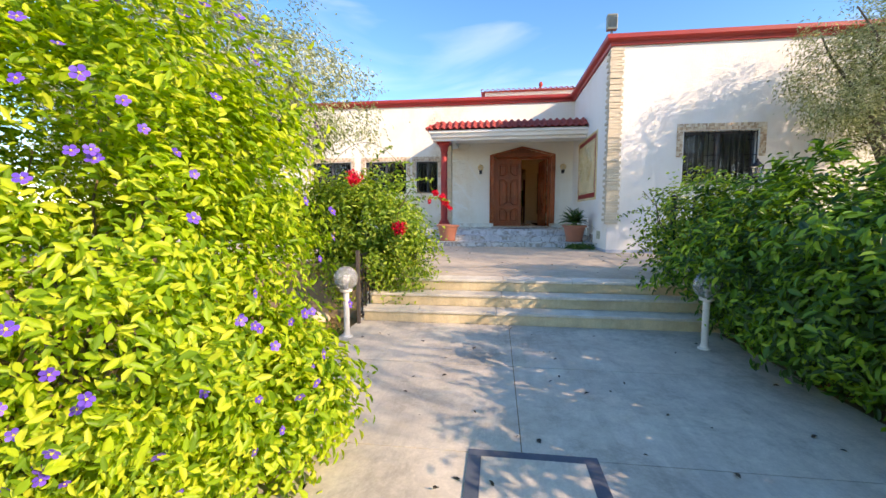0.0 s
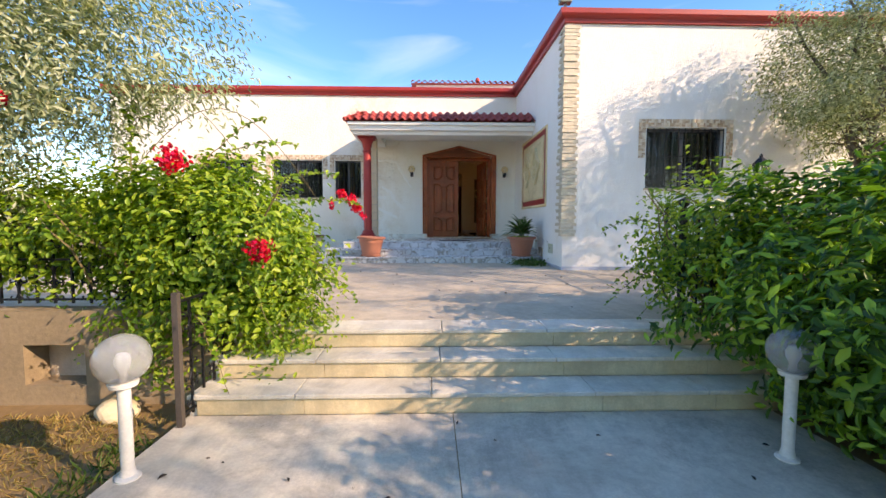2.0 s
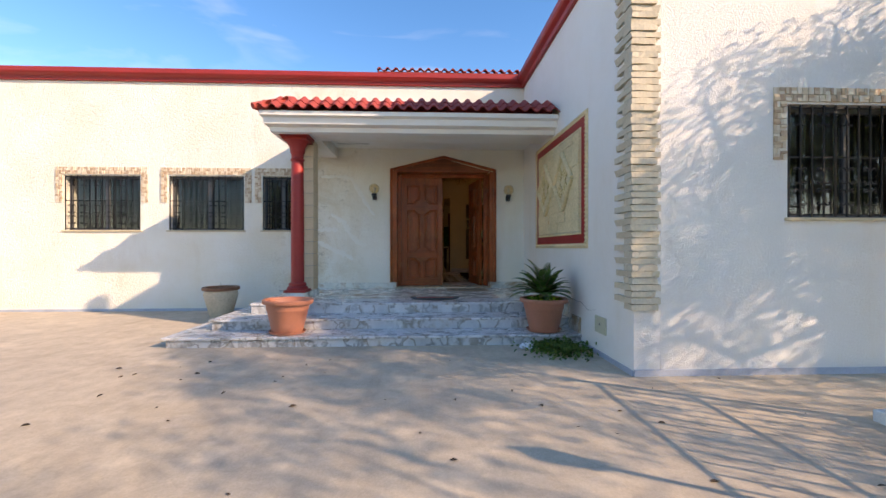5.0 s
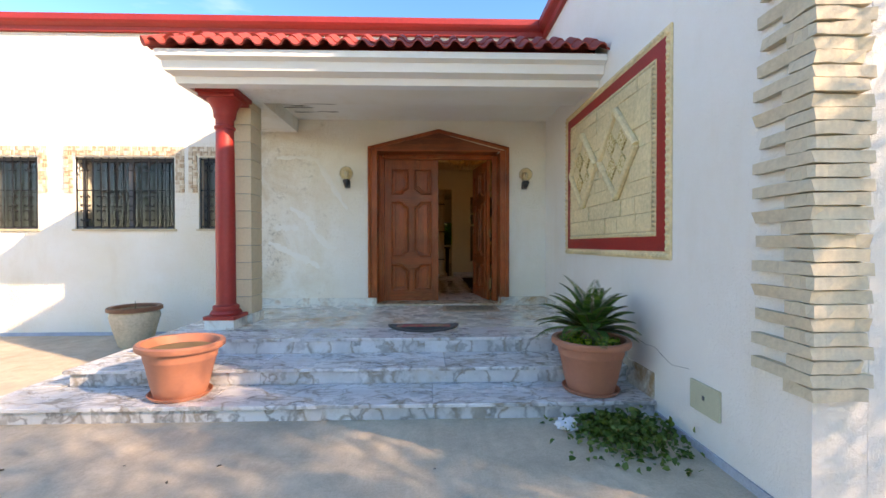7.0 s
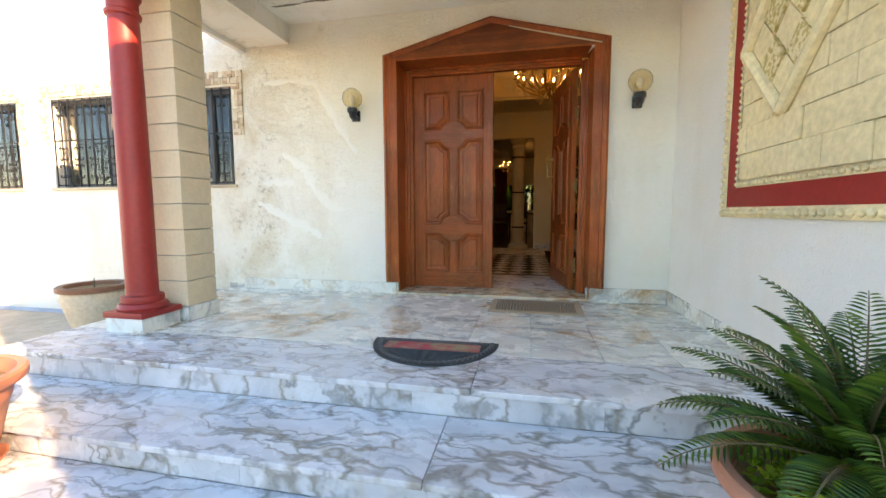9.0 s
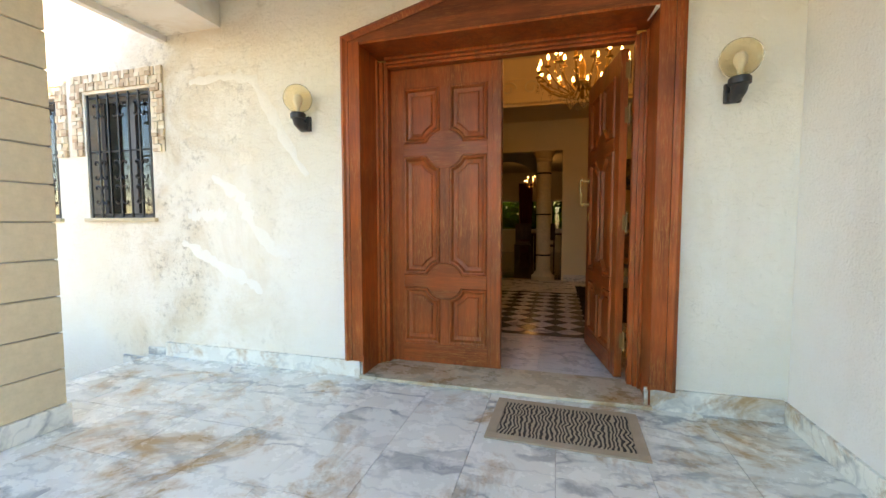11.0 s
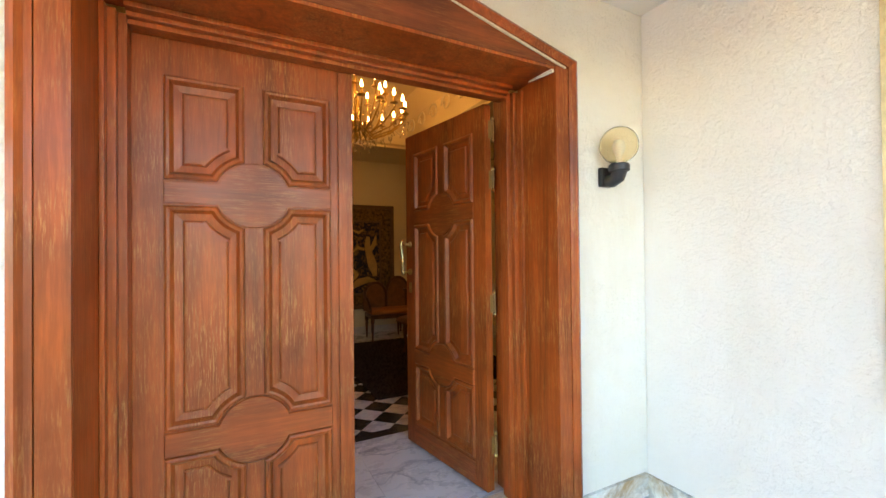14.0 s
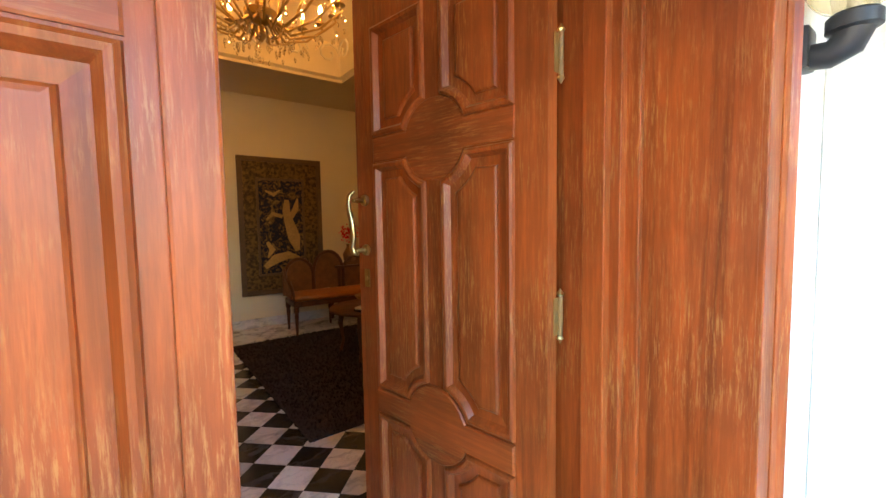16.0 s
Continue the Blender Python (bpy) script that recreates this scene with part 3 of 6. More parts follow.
for a, b in zip(xs, xs[1:]):
    for c, d in zip(ys, ys[1:]):
        part("tile", boxes((a + 0.0012, b - 0.0012, c + 0.0012, d - 0.0012, -0.012, -rng.uniform(0, 0.0015))), M_MARBLE_FLOOR, floor)
base = struct("baseboard", boxes((-2.62, -0.915, -0.02, -0.001, 0.0, 0.11)), M_MARBLE_FLOOR, "veined marble skirting", "skirting")
part("skirting", boxes((0.86, WX - 0.02, -0.02, -0.001, 0.0, 0.12)), M_MARBLE_FLOOR, base)
part("skirting", boxes((WX - 0.018, WX - 0.001, -1.99, -0.001, 0.001, 0.11)), M_MARBLE_FLOOR, base)
part("skirting", boxes((WX - 0.016, WX - 0.001, -2.48, -1.992, -0.139, 0.06), (WX - 0.016, WX - 0.001, -2.9, -2.482, -0.274, -0.08)), M_MARBLE_FLOOR, base)
part("skirting", boxes((-2.8, -2.622, -0.02, -0.001, 0.0, 0.06), (-3.08, -2.802, -0.02, -0.001, -0.138, -0.03)), M_MARBLE_FLOOR, base)

# canopy with its tiles
c = boxes((-2.5, WX - 0.002, -1.75, -1.2, 2.47, 2.75), (-2.5, -2.0, -1.198, -0.002, 2.47, 2.75), (-1.998, WX - 0.002, -1.198, -0.002, 2.65, 2.75))
struct("porch_ceiling", c, weathered_porch("damp_ceiling_paint", (0.84, 0.82, 0.76), 0.15), "white plastered porch ceiling with beams", "ceiling")
prof = [(0, 2.425), (0.12, 2.425), (0.14, 2.485), (0.24, 2.505), (0.26, 2.585), (0.32, 2.605), (0.32, 2.665), (0, 2.74)]
r = sweep(bmesh.new(), prof, [(-2.502, -0.004, -0.4, 0), (-2.502, -1.752, -0.4, -1), (WX - 0.004, -1.752, 0, -1)])
canopy = struct("canopy_roof", r, M_SMOOTH, "white moulded canopy edge under red clay tiles", "canopy")


def roof_tile(width, length):
    bm = bmesh.new()
    n = 8
    rows = []
    for y, lift in ((0, 0.018), (length, 0)):
        up = [bm.verts.new((width * i / n, y, lift + 0.045 * math.sin(math.pi * min(i / n / 0.62, 1)) ** 0.8 if i / n < 0.62 else lift - 0.012 * math.sin(math.pi * (i / n - 0.62) / 0.38))) for i in range(n + 1)]
        dn = [bm.verts.new(v.co + Vector((0, 0, -0.014))) for v in up]
        rows.append((up, dn))
    for i in range(n):
        (u0, d0), (u1, d1) = rows
        bm.faces.new((u0[i], u0[i + 1], u1[i + 1], u1[i]))
        bm.faces.new((d0[i + 1], d0[i], d1[i], d1[i + 1]))
        bm.faces.new((u0[i + 1], u0[i], d0[i], d0[i + 1]))
    bmesh.ops.recalc_face_normals(bm, faces=bm.faces)
    return to_mesh("tile", bm, M_TILE, True)


tile_me = roof_tile(0.17, 0.25)
slope = math.atan2(0.115, 0.17)
for j in range(2):
    y, z = -2.12 + 0.17 * j, 2.68 + 0.115 * j
    for i in range(26):
        x = -2.66 + 0.17 * i
        if x > WX - 0.1 or x < -2.67 + 0.17 * j:
            continue
        ob = new("tile", tile_me)
        ob.parent = canopy
        ob.matrix_basis = pose(x, y, z + rng.uniform(0, 0.005), math.degrees(slope), rng.uniform(-1, 1), rng.uniform(-0.8, 0.8))
    x = -2.69 + 0.17 * j
    for i in range(13):
        y = -0.02 - 0.17 * i
        if y - 0.17 < -2.13 + 0.17 * j:
            continue
        ob = new("tile", tile_me)
        ob.parent = canopy
        ob.matrix_basis = Matrix.Translation((x, y, z)) @ pose(0, 0, 0, 0, 0, -90) @ pose(0, 0, 0, math.degrees(slope), 0, 0)
part("tile_bed", boxes((-2.4, WX - 0.01, -1.8, -0.01, 2.752, 2.9)), M_TILE, canopy)
hip = tube(bmesh.new(), [(-2.69, -2.13, 2.7), (-2.3, -1.74, 2.94)], [0.045, 0.045], 10)
part("hip_tile", hip, M_TILE, canopy, smooth=True)

# roof lantern behind the parapet
lan = thing("roof_lantern", 0.4, 2.9, 3.66, "low white roof lantern with a red tiled hip roof", "roof lantern")
part("wall", boxes((-1.55, 2.3, -1.9, 1.9, 0, 0.72)), M_SMOOTH, lan)
part("cornice", boxes((-1.62, 2.37, -1.97, 1.97, 0.722, 0.8), bevel=0.01), M_SMOOTH, lan)
b = bmesh.new()
vs = [b.verts.new(p) for p in ((-1.75, -2.1, 0.802), (2.5, -2.1, 0.802), (2.5, 2.1, 0.802), (-1.75, 2.1, 0.802), (0.3, 0, 1.45), (0.5, 0, 1.45))]
for f in ((0, 1, 5, 4), (1, 2, 5), (2, 3, 4, 5), (3, 0, 4), (3, 2, 1, 0)):
    b.faces.new([vs[i] for i in f])
hiproof = part("roof", b, M_TILE, lan)
for i in range(25):
    ob = new("tile", tile_me)
    ob.parent = hiproof
    ob.matrix_basis = pose(-1.75 + 0.17 * i, -2.14, 0.81, 18, 0, 0)
part("finial", lathe(bmesh.new(), [(0.03, 1.4), (0.05, 1.45), (0.03, 1.5), (0.07, 1.55), (0.08, 1.6), (0.05, 1.66), (0.01, 1.7)], 12, (0.4, 0, 0)), M_TILE, lan, smooth=True)

fl = thing("floodlight", 1.5, -4.2, 4.04, "weathered grey box floodlight on the parapet corner", "floodlight")
part("bracket", boxes((-0.02, 0.02, -0.02, 0.02, 0, 0.1)), M_ALU, fl)
part("housing", boxes((-0.1, 0.1, -0.07, 0.07, 0.1, 0.4), bevel=0.015), plain("grey_green_metal", (0.2, 0.23, 0.2), 0.5), fl)
part("lens", boxes((-0.08, 0.08, -0.076, -0.071, 0.14, 0.36)), M_GLASS, fl)

for i in range(5):
    fk = bmesh.new()
    cx, cy2 = rng.uniform(-1.95, -1.35), rng.uniform(-0.75, -0.25)
    ln = rng.uniform(0.08, 0.3)
    up = [fk.verts.new((cx + ln * math.cos(a) * rng.uniform(0.6, 1), cy2 + 0.022 * math.sin(a) * rng.uniform(0.4, 1), 2.6475 - rng.uniform(0, 0.006))) for a in [0.6 * q for q in range(10)]]
    fk.faces.new(up)
    struct("peeling_paint", fk, plain("flaking_paint", (0.26, 0.22, 0.17), 0.9, 0, 0.5, 30), "dark flaking patch of ceiling paint", "paint")

# pier clad with blocks
pier = thing("pier", -2.25, -1.16, 0, "square pier clad in sand coloured stone blocks", "pier", kind="structure")
part("core", boxes((-0.14, 0.14, -0.13, 0.13, 0, 2.468)), M_JOINT, pier)
part("base", boxes((-0.165, 0.165, -0.155, 0.155, 0.0005, 0.11), bevel=0.004), M_MARBLE_FLOOR, pier)
blk = to_mesh("block", boxes((-0.152, 0.152, -0.142, 0.142, 0, 0.183), bevel=0.006), M_PIER)
for i in range(13):
    ob = new("block", blk)
    ob.parent = pier
    ob.matrix_basis = pose(rng.uniform(-0.002, 0.002), 0, 0.113 + 0.19 * i, 0, 0, rng.uniform(-0.4, 0.4)) @ Matrix.Diagonal((1, 1, 0.38 if i == 12 else 1, 1))

col = thing("column", -2.285, -1.49, 0, "red painted round column on a marble plinth", "column", kind="structure")
part("plinth", boxes((-0.15, 0.15, -0.15, 0.15, 0, 0.1), bevel=0.004), M_MARBLE_FLOOR, col, "marble plinth")
b = boxes((-0.16, 0.16, -0.16, 0.16, 0.1, 0.14), bevel=0.006)
lathe(b, [(0.15, 0.14), (0.155, 0.16), (0.14, 0.185), (0.125, 0.19), (0.13, 0.215), (0.125, 0.235), (0.1, 0.245), (0.097, 0.26)], 40)
part("base", b, M_RED, col, smooth=True)
part("shaft", lathe(bmesh.new(), [(0.096, 0.26), (0.096, 1.0), (0.093, 1.6), (0.087, 2.08)], 40), M_RED, col, smooth=True)
b = lathe(bmesh.new(), [(0.087, 2.08), (0.1, 2.09), (0.103, 2.11), (0.089, 2.125), (0.089, 2.19), (0.105, 2.21), (0.107, 2.24), (0.115, 2.29), (0.145, 2.35), (0.17, 2.38)], 40)
box(b, -0.18, 0.18, -0.18, 0.18, 2.381, 2.42, bevel=0.006)
box(b, -0.2, 0.2, -0.2, 0.2, 2.421, 2.468, bevel=0.006)
part("capital", b, M_RED, col, smooth=True)

# stone quoins of the wing corner
quoin = thing("corner_quoin", WX, -4.15, 0.2, "rough split limestone quoins up the wing corner", "stone quoin", kind="structure")
variants = []
for v in range(8):
    b = bmesh.new()
    ls, lf, pr = rng.uniform(0.25, 0.3) if v % 2 else rng.uniform(0.09, 0.13), rng.uniform(0.16, 0.24), rng.uniform(0.03, 0.048)
    pts = [(-pr, -pr), (lf, -pr), (lf, -0.002), (-0.002, -0.002), (-0.002, ls), (-pr, ls)]
    lo = [b.verts.new((x + rng.uniform(-0.006, 0.006), y + rng.uniform(-0.006, 0.006), 0.003)) for x, y in pts]
    hi = [b.verts.new((x + rng.uniform(-0.008, 0.008), y + rng.uniform(-0.008, 0.008), 0.057)) for x, y in pts]
    b.faces.new(lo[::-1])
    b.faces.new(hi)
    for i in range(6):
        b.faces.new((lo[i], lo[(i + 1) % 6], hi[(i + 1) % 6], hi[i]))
    bmesh.ops.subdivide_edges(b, edges=[e for e in b.edges if e.calc_length() > 0.12], cuts=3)
    for vert in b.verts:
        if vert.co.x < -0.01 or vert.co.y < -0.01:
            vert.co += Vector((rng.uniform(-0.007, 0.004), rng.uniform(-0.007, 0.004), rng.uniform(-0.003, 0.003)))
    bmesh.ops.recalc_face_normals(b, faces=b.faces)
    variants.append(to_mesh("stone", b, M_STONE))
for i in range(60):
    ob = new("stone", variants[2 * rng.randrange(4) + i % 2])
    ob.parent = quoin
    ob.matrix_basis = pose(0, 0, 0.06 * i)


# ---- windows with iron grilles ----
def scroll(bm, x, z, s, flip, r=0.005):
    """One C-scroll of wrought iron with curled ends."""
    heading, px, pz = 0.0, 0.0, 0.0
    half = [(0.0, 0.0)]
    for i in range(16):
        u = (i + 0.5) / 16
        heading += (0.9 + 13.0 * u ** 3) / 16
        px -= math.sin(heading) / 16
        pz += math.cos(heading) / 16
        half.append((px, pz))
    m = s * 1.15
    loop = [(a, -c) for a, c in half[:0:-1]] + half
    pts = [(x - flip * (a * m * 1.1 + 0.026 * (s / 0.085)), 0, z + c * m) for a, c in loop]
    tube(bm, pts, r, 5)


def grille(parent, x0, x1, z0, z1, y, spacing=0.112):
    g = part("grille", boxes((x0, x1, y - 0.006, y + 0.006, z0, z0 + 0.016), (x0, x1, y - 0.006, y + 0.006, z1 - 0.016, z1), (x0, x1, y - 0.005, y + 0.005, (z0 + z1) / 2 + 0.03, (z0 + z1) / 2 + 0.045)), M_IRON, parent, "black wrought-iron grille")
    n = max(3, round((x1 - x0) / spacing))
    for i in range(n + 1):
        x = x0 + (x1 - x0) * i / n
        part("bar", boxes((x - 0.007, x + 0.007, y - 0.016, y - 0.0065, z0 - 0.015, z1 + 0.015)), M_IRON, g)
        if i < n and i % 2 == 0:
            xm = x + (x1 - x0) / n
            for f in (-1, 1):
                for dx, zz, s in ((0.03, z0 + 0.37, 0.115), (0.03, z0 + 0.17, 0.115), (0.028, z1 - 0.12, 0.085)):
                    b = bmesh.new()
                    scroll(b, xm + f * dx, zz, s, f, 0.0075)
                    part("scroll", b, M_IRON, g).location.y = y - 0.01


def surround(parent, x0, x1, z0, z1, y, drop):
    """Basket-weave of small stone bits over the window and half-way down its sides."""
    b = bmesh.new()
    s = 0.055

    def patch(a0, a1, c0, c1):
        nx, nz = max(1, round((a1 - a0) / s)), max(1, round((c1 - c0) / s))
        for i in range(nx):
            for j in range(nz):
                u0, u1 = a0 + (a1 - a0) * i / nx, a0 + (a1 - a0) * (i + 1) / nx
                w0, w1 = c0 + (c1 - c0) * j / nz, c0 + (c1 - c0) * (j + 1) / nz
                d = rng.uniform(0.008, 0.022)
                if (i + j) % 2:
                    m = (u0 + u1) / 2
                    box(b, u0 + 0.002, m - 0.001, y - d, y, w0 + 0.002, w1 - 0.002)
                    box(b, m + 0.001, u1 - 0.002, y - rng.uniform(0.008, 0.022), y, w0 + 0.002, w1 - 0.002)
                else:
                    m = (w0 + w1) / 2
                    box(b, u0 + 0.002, u1 - 0.002, y - d, y, w0 + 0.002, m - 0.001)
                    box(b, u0 + 0.002, u1 - 0.002, y - rng.uniform(0.008, 0.022), y, m + 0.001, w1 - 0.002)

    patch(x0 - 0.14, x1 + 0.14, z1 + 0.02, z1 + 0.15)
    patch(x0 - 0.14, x0 - 0.02, z1 - drop, z1 + 0.02)
    patch(x1 + 0.02, x1 + 0.14, z1 - drop, z1 + 0.02)
    part("stone_surround", b, M_SURROUND, parent, "woven pattern of small tan stone bits")


k = Nodes("tan_stone_bits")
geo = k.n("ShaderNodeNewGeometry")
k.bump(k.noise(90, 4), 0.4, 0.004)
M_SURROUND = k.done(k.ramp(geo.outputs["Random Per Island"], (0.1, (0.5, 0.34, 0.22)), (0.4, (0.64, 0.5, 0.34)), (0.7, (0.72, 0.6, 0.44)), (0.95, (0.78, 0.69, 0.54))), 0.85)


def window(name, x0, x1, z0, z1, y, wall_depth, drop):
    win = thing(name, 0, 0, 0, "aluminium sliding window behind a black wrought-iron grille", "window", kind="structure")
    yf = y + 0.12
    xm = (x0 + x1) / 2
    fr = part("window_frame", boxes((x0, x1, yf, yf + 0.05, z0, z0 + 0.04), (x0, x1, yf, yf + 0.05, z1 - 0.04, z1), (x0, x0 + 0.04, yf, yf + 0.05, z0 + 0.04, z1 - 0.04), (x1 - 0.04, x1, yf, yf + 0.05, z0 + 0.04, z1 - 0.04), (xm - 0.03, xm + 0.03, yf, yf + 0.05, z0 + 0.04, z1 - 0.04)), M_ALU, win)
    for a, b in ((x0 + 0.04, xm - 0.03), (xm + 0.03, x1 - 0.04)):
        p = part("pane", boxes((a, b, yf + 0.02, yf + 0.026, z0 + 0.04, z1 - 0.04)), M_GLASS, fr)
        p.visible_shadow = False
    part("window_sill", boxes((x0 - 0.03, x1 + 0.03, y - 0.03, y + 0.11, z0 - 0.03, z0 - 0.001), bevel=0.004), M_LIME, win)
    grille(win, x0 + 0.02, x1 - 0.02, z0 + 0.02, z1 - 0.02, y + 0.02)
    surround(win, x0, x1, z0, z1, y - 0.001, drop)
    # Near-black folds added so the unlit room behind the panes reads dark.
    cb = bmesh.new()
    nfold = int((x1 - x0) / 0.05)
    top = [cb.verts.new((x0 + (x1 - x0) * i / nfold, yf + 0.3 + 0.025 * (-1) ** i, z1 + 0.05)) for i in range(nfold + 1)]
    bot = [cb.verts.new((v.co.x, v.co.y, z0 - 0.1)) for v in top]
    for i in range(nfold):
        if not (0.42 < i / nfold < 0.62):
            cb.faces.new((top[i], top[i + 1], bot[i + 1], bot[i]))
    part("curtain", cb, M_DARK, win, "near-black folded sheet standing in for the unlit room")
    return win


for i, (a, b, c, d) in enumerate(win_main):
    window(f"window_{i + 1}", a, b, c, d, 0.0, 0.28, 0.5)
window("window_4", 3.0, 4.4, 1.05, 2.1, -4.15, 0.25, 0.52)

# ---- mosaic relief on the wing side wall ----
mos = thing("wall_relief", WX, -2.03, 0.82, "cream stone relief of two linked diamonds in a red frame", "wall relief")


def relief(y0, y1, z0, z1, out):
    return boxes((-out, -0.0005, y0, y1, z0, z1), bevel=0.003)


part("red_frame", boxes((-0.014, -0.0005, -1.02, 1.02, 0, 1.52)), M_RED, mos, "glossy dark red tiled band")
part("panel", boxes((-0.022, -0.0145, -0.89, 0.89, 0.13, 1.39)), M_LIME, mos)
for side, (a, b) in enumerate(((1.025, 1.085), (0.865, 0.905))):
    zlo, zhi = (-0.055, 1.575) if side == 0 else (0.115, 1.41)
    bd = bmesh.new()
    o = 0.03 if side == 0 else 0.034
    for s in (-1, 1):
        box(bd, -o + 0.012, -0.001, min(s * a, s * b), max(s * a, s * b), zlo, zhi, bevel=0.003)
    for z in ((zlo, zlo + b - a), (zhi - b + a, zhi)):
        box(bd, -o + 0.0125, -0.001, -a, a, z[0], z[1], bevel=0.003)
    m = (a + b) / 2
    step = 0.05 if side == 0 else 0.036
    for i in range(int(2 * m / step)):
        for z in (zlo + (b - a) / 2, zhi - (b - a) / 2):
            bmesh.ops.create_icosphere(bd, subdivisions=1, radius=step * 0.4, matrix=Matrix.Translation((-o + 0.01, -m + step * (i + 0.5), z)))
    for i in range(int((zhi - zlo) / step)):
        for s in (-1, 1):
            bmesh.ops.create_icosphere(bd, subdivisions=1, radius=step * 0.4, matrix=Matrix.Translation((-o + 0.01, s * m, zlo + step * (i + 0.5))))
    part("bead_border", bd, M_RELIEF, mos, "row of cream stone beads")
z = 0.155
while z < 1.36:
    h = rng.uniform(0.12, 0.17)
    h = min(h, 1.37 - z)
    y = -0.86
    while y < 0.86:
        l = min(rng.uniform(0.2, 0.36), 0.86 - y)
        if h > 0.03 and l > 0.02:
            part("stone", boxes((-rng.uniform(0.027, 0.042), -0.0225, y + 0.001, y + l - 0.001, z + 0.001, z + h - 0.001), bevel=0.005), M_RELIEF, mos)
        y += l
    z += h
for cy, cz in ((0.455, 0.83), (-0.32, 0.84)):
    hw, hh = 0.35, 0.38
    corners = [(cy, cz + hh), (cy + hw, cz), (cy, cz - hh), (cy - hw, cz)]
    for i in range(4):
        (ya, za), (yb, zb) = corners[i], corners[(i + 1) % 4]
        part("diamond_bar", tube(bmesh.new(), [(-0.05, ya, za), (-0.05, yb, zb)], 0.032, 8), M_RELIEF, mos, smooth=True)
    for u in range(3):
        for v in range(3):
            fy, fz = (u - 1) * 0.6, (v - 1) * 0.6
            y, z = cy + hw * 0.5 * (fy - fz), cz + hh * 0.5 * (fy + fz)
            q = 0.27
            b = bmesh.new()
            pr = -0.05 if (u + v) % 2 else -0.042
            loop = [(y, z + hh * q), (y + hw * q, z), (y, z - hh * q), (y - hw * q, z)]
            f = [b.verts.new((pr, *c)) for c in loop]
            g = [b.verts.new((-0.03, *c)) for c in loop]
            b.faces.new(f)
            for i in range(4):
                b.faces.new((f[i], f[(i + 1) % 4], g[(i + 1) % 4], g[i]))
            bmesh.ops.recalc_face_normals(b, faces=b.faces)
            part("tile", b, M_ORNATE if (u + v) % 2 else M_RELIEF, mos)

ub = thing("utility_box_cover", WX, -3.47, -0.06, "pale green-grey plastic meter cover on the wall", "utility box")
part("cover", boxes((-0.02, -0.001, -0.13, 0.13, -0.09, 0.09), bevel=0.005), M_UTILITY, ub)
part("latch", boxes((-0.024, -0.0205, -0.01, 0.01, -0.005, 0.02)), M_ALU, ub)
cr = bmesh.new()
p = Vector((WX - 0.0015, -2.35, 0.12))
pts = [p.copy()]
for i in range(16):
    p = p + Vector((0, -0.06, rng.uniform(-0.035, 0.016)))
    pts.append(p.copy())
tube(cr, pts, 0.0013, 4)

# white filler smeared along old cracks beside the door
def filler(pts, width):
    bm = bmesh.new()
    rnd = random.Random(len(pts) * 7 + int(width * 1000))
    n = 26
    rows = []
    for i in range(n + 1):
        f = i / n * (len(pts) - 1)
        j = min(int(f), len(pts) - 2)
        a, b = Vector((pts[j][0], 0, pts[j][1])), Vector((pts[j + 1][0], 0, pts[j + 1][1]))
        p = a.lerp(b, f - j)
        d = (b - a).normalized()
        side = Vector((d.z, 0, -d.x))
        w = width * (0.25 + 0.75 * math.sin(math.pi * (i + 0.4) / (n + 0.8)) ** 0.5) * rnd.uniform(0.45, 1.5)
        p = p + side * rnd.uniform(-0.012, 0.012)
        rows.append([bm.verts.new(p + side * w * s + Vector((0, y, 0))) for s, y in ((-1, -0.001), (-0.5, -0.0035), (0.5, -0.0035), (1, -0.001))])
    for r0, r1 in zip(rows, rows[1:]):
        for q in range(3):
            bm.faces.new((r0[q], r1[q], r1[q + 1], r0[q + 1]))
    bmesh.ops.recalc_face_normals(bm, faces=bm.faces)
    return struct("wall_filler", bm, M_FILLER, "white filler smoothed over a wall crack", "plaster", True)


M_FILLER = stucco("white_filler", (0.86, 0.84, 0.76), 0.5, 0.1)
filler([(-2.3, 2.1), (-2.0, 2.12), (-1.73, 2.09), (-1.55, 1.76), (-1.31, 1.38)], 0.035)
filler([(-2.12, 1.41), (-1.88, 1.26), (-1.79, 1.05), (-1.61, 0.87), (-1.46, 0.81)], 0.045)
filler([(-2.42, 0.92), (-2.18, 0.78), (-1.9, 0.66), (-1.7, 0.55)], 0.04)
filler([(-2.36, 1.12), (-2.0, 1.11)], 0.05)
struct("wall_crack", cr, M_DARK, "thin dark crack in the plaster", "crack")

# ---- the entrance door ----
def arch_ring(profile, xo, zb, zs, za):
    """A gabled architrave: the profile of (inwards, y) swept up one side, over the gable and down the other."""
    bm = bmesh.new()
    ca = math.atan2(za - zs, xo)
    path = [(-xo, zb, (1, 0)), (-xo, zs, (1, -math.tan((math.pi / 2 - ca) / 2) * 0.9)), (0, za, (0, -1 / math.cos(ca))), (xo, zs, (-1, -math.tan((math.pi / 2 - ca) / 2) * 0.9)), (xo, zb, (-1, 0))]
    rows = [[bm.verts.new((x + n[0] * o, y, z + n[1] * o)) for o, y in profile] for x, z, n in path]
    k = len(profile)
    for a, b in zip(rows, rows[1:]):
        for i in range(k):
            bm.faces.new((a[i], b[i], b[(i + 1) % k], a[(i + 1) % k]))
    bm.faces.new(rows[0])
    bm.faces.new(rows[-1][::-1])
    bmesh.ops.recalc_face_normals(bm, faces=bm.faces)
    return bm


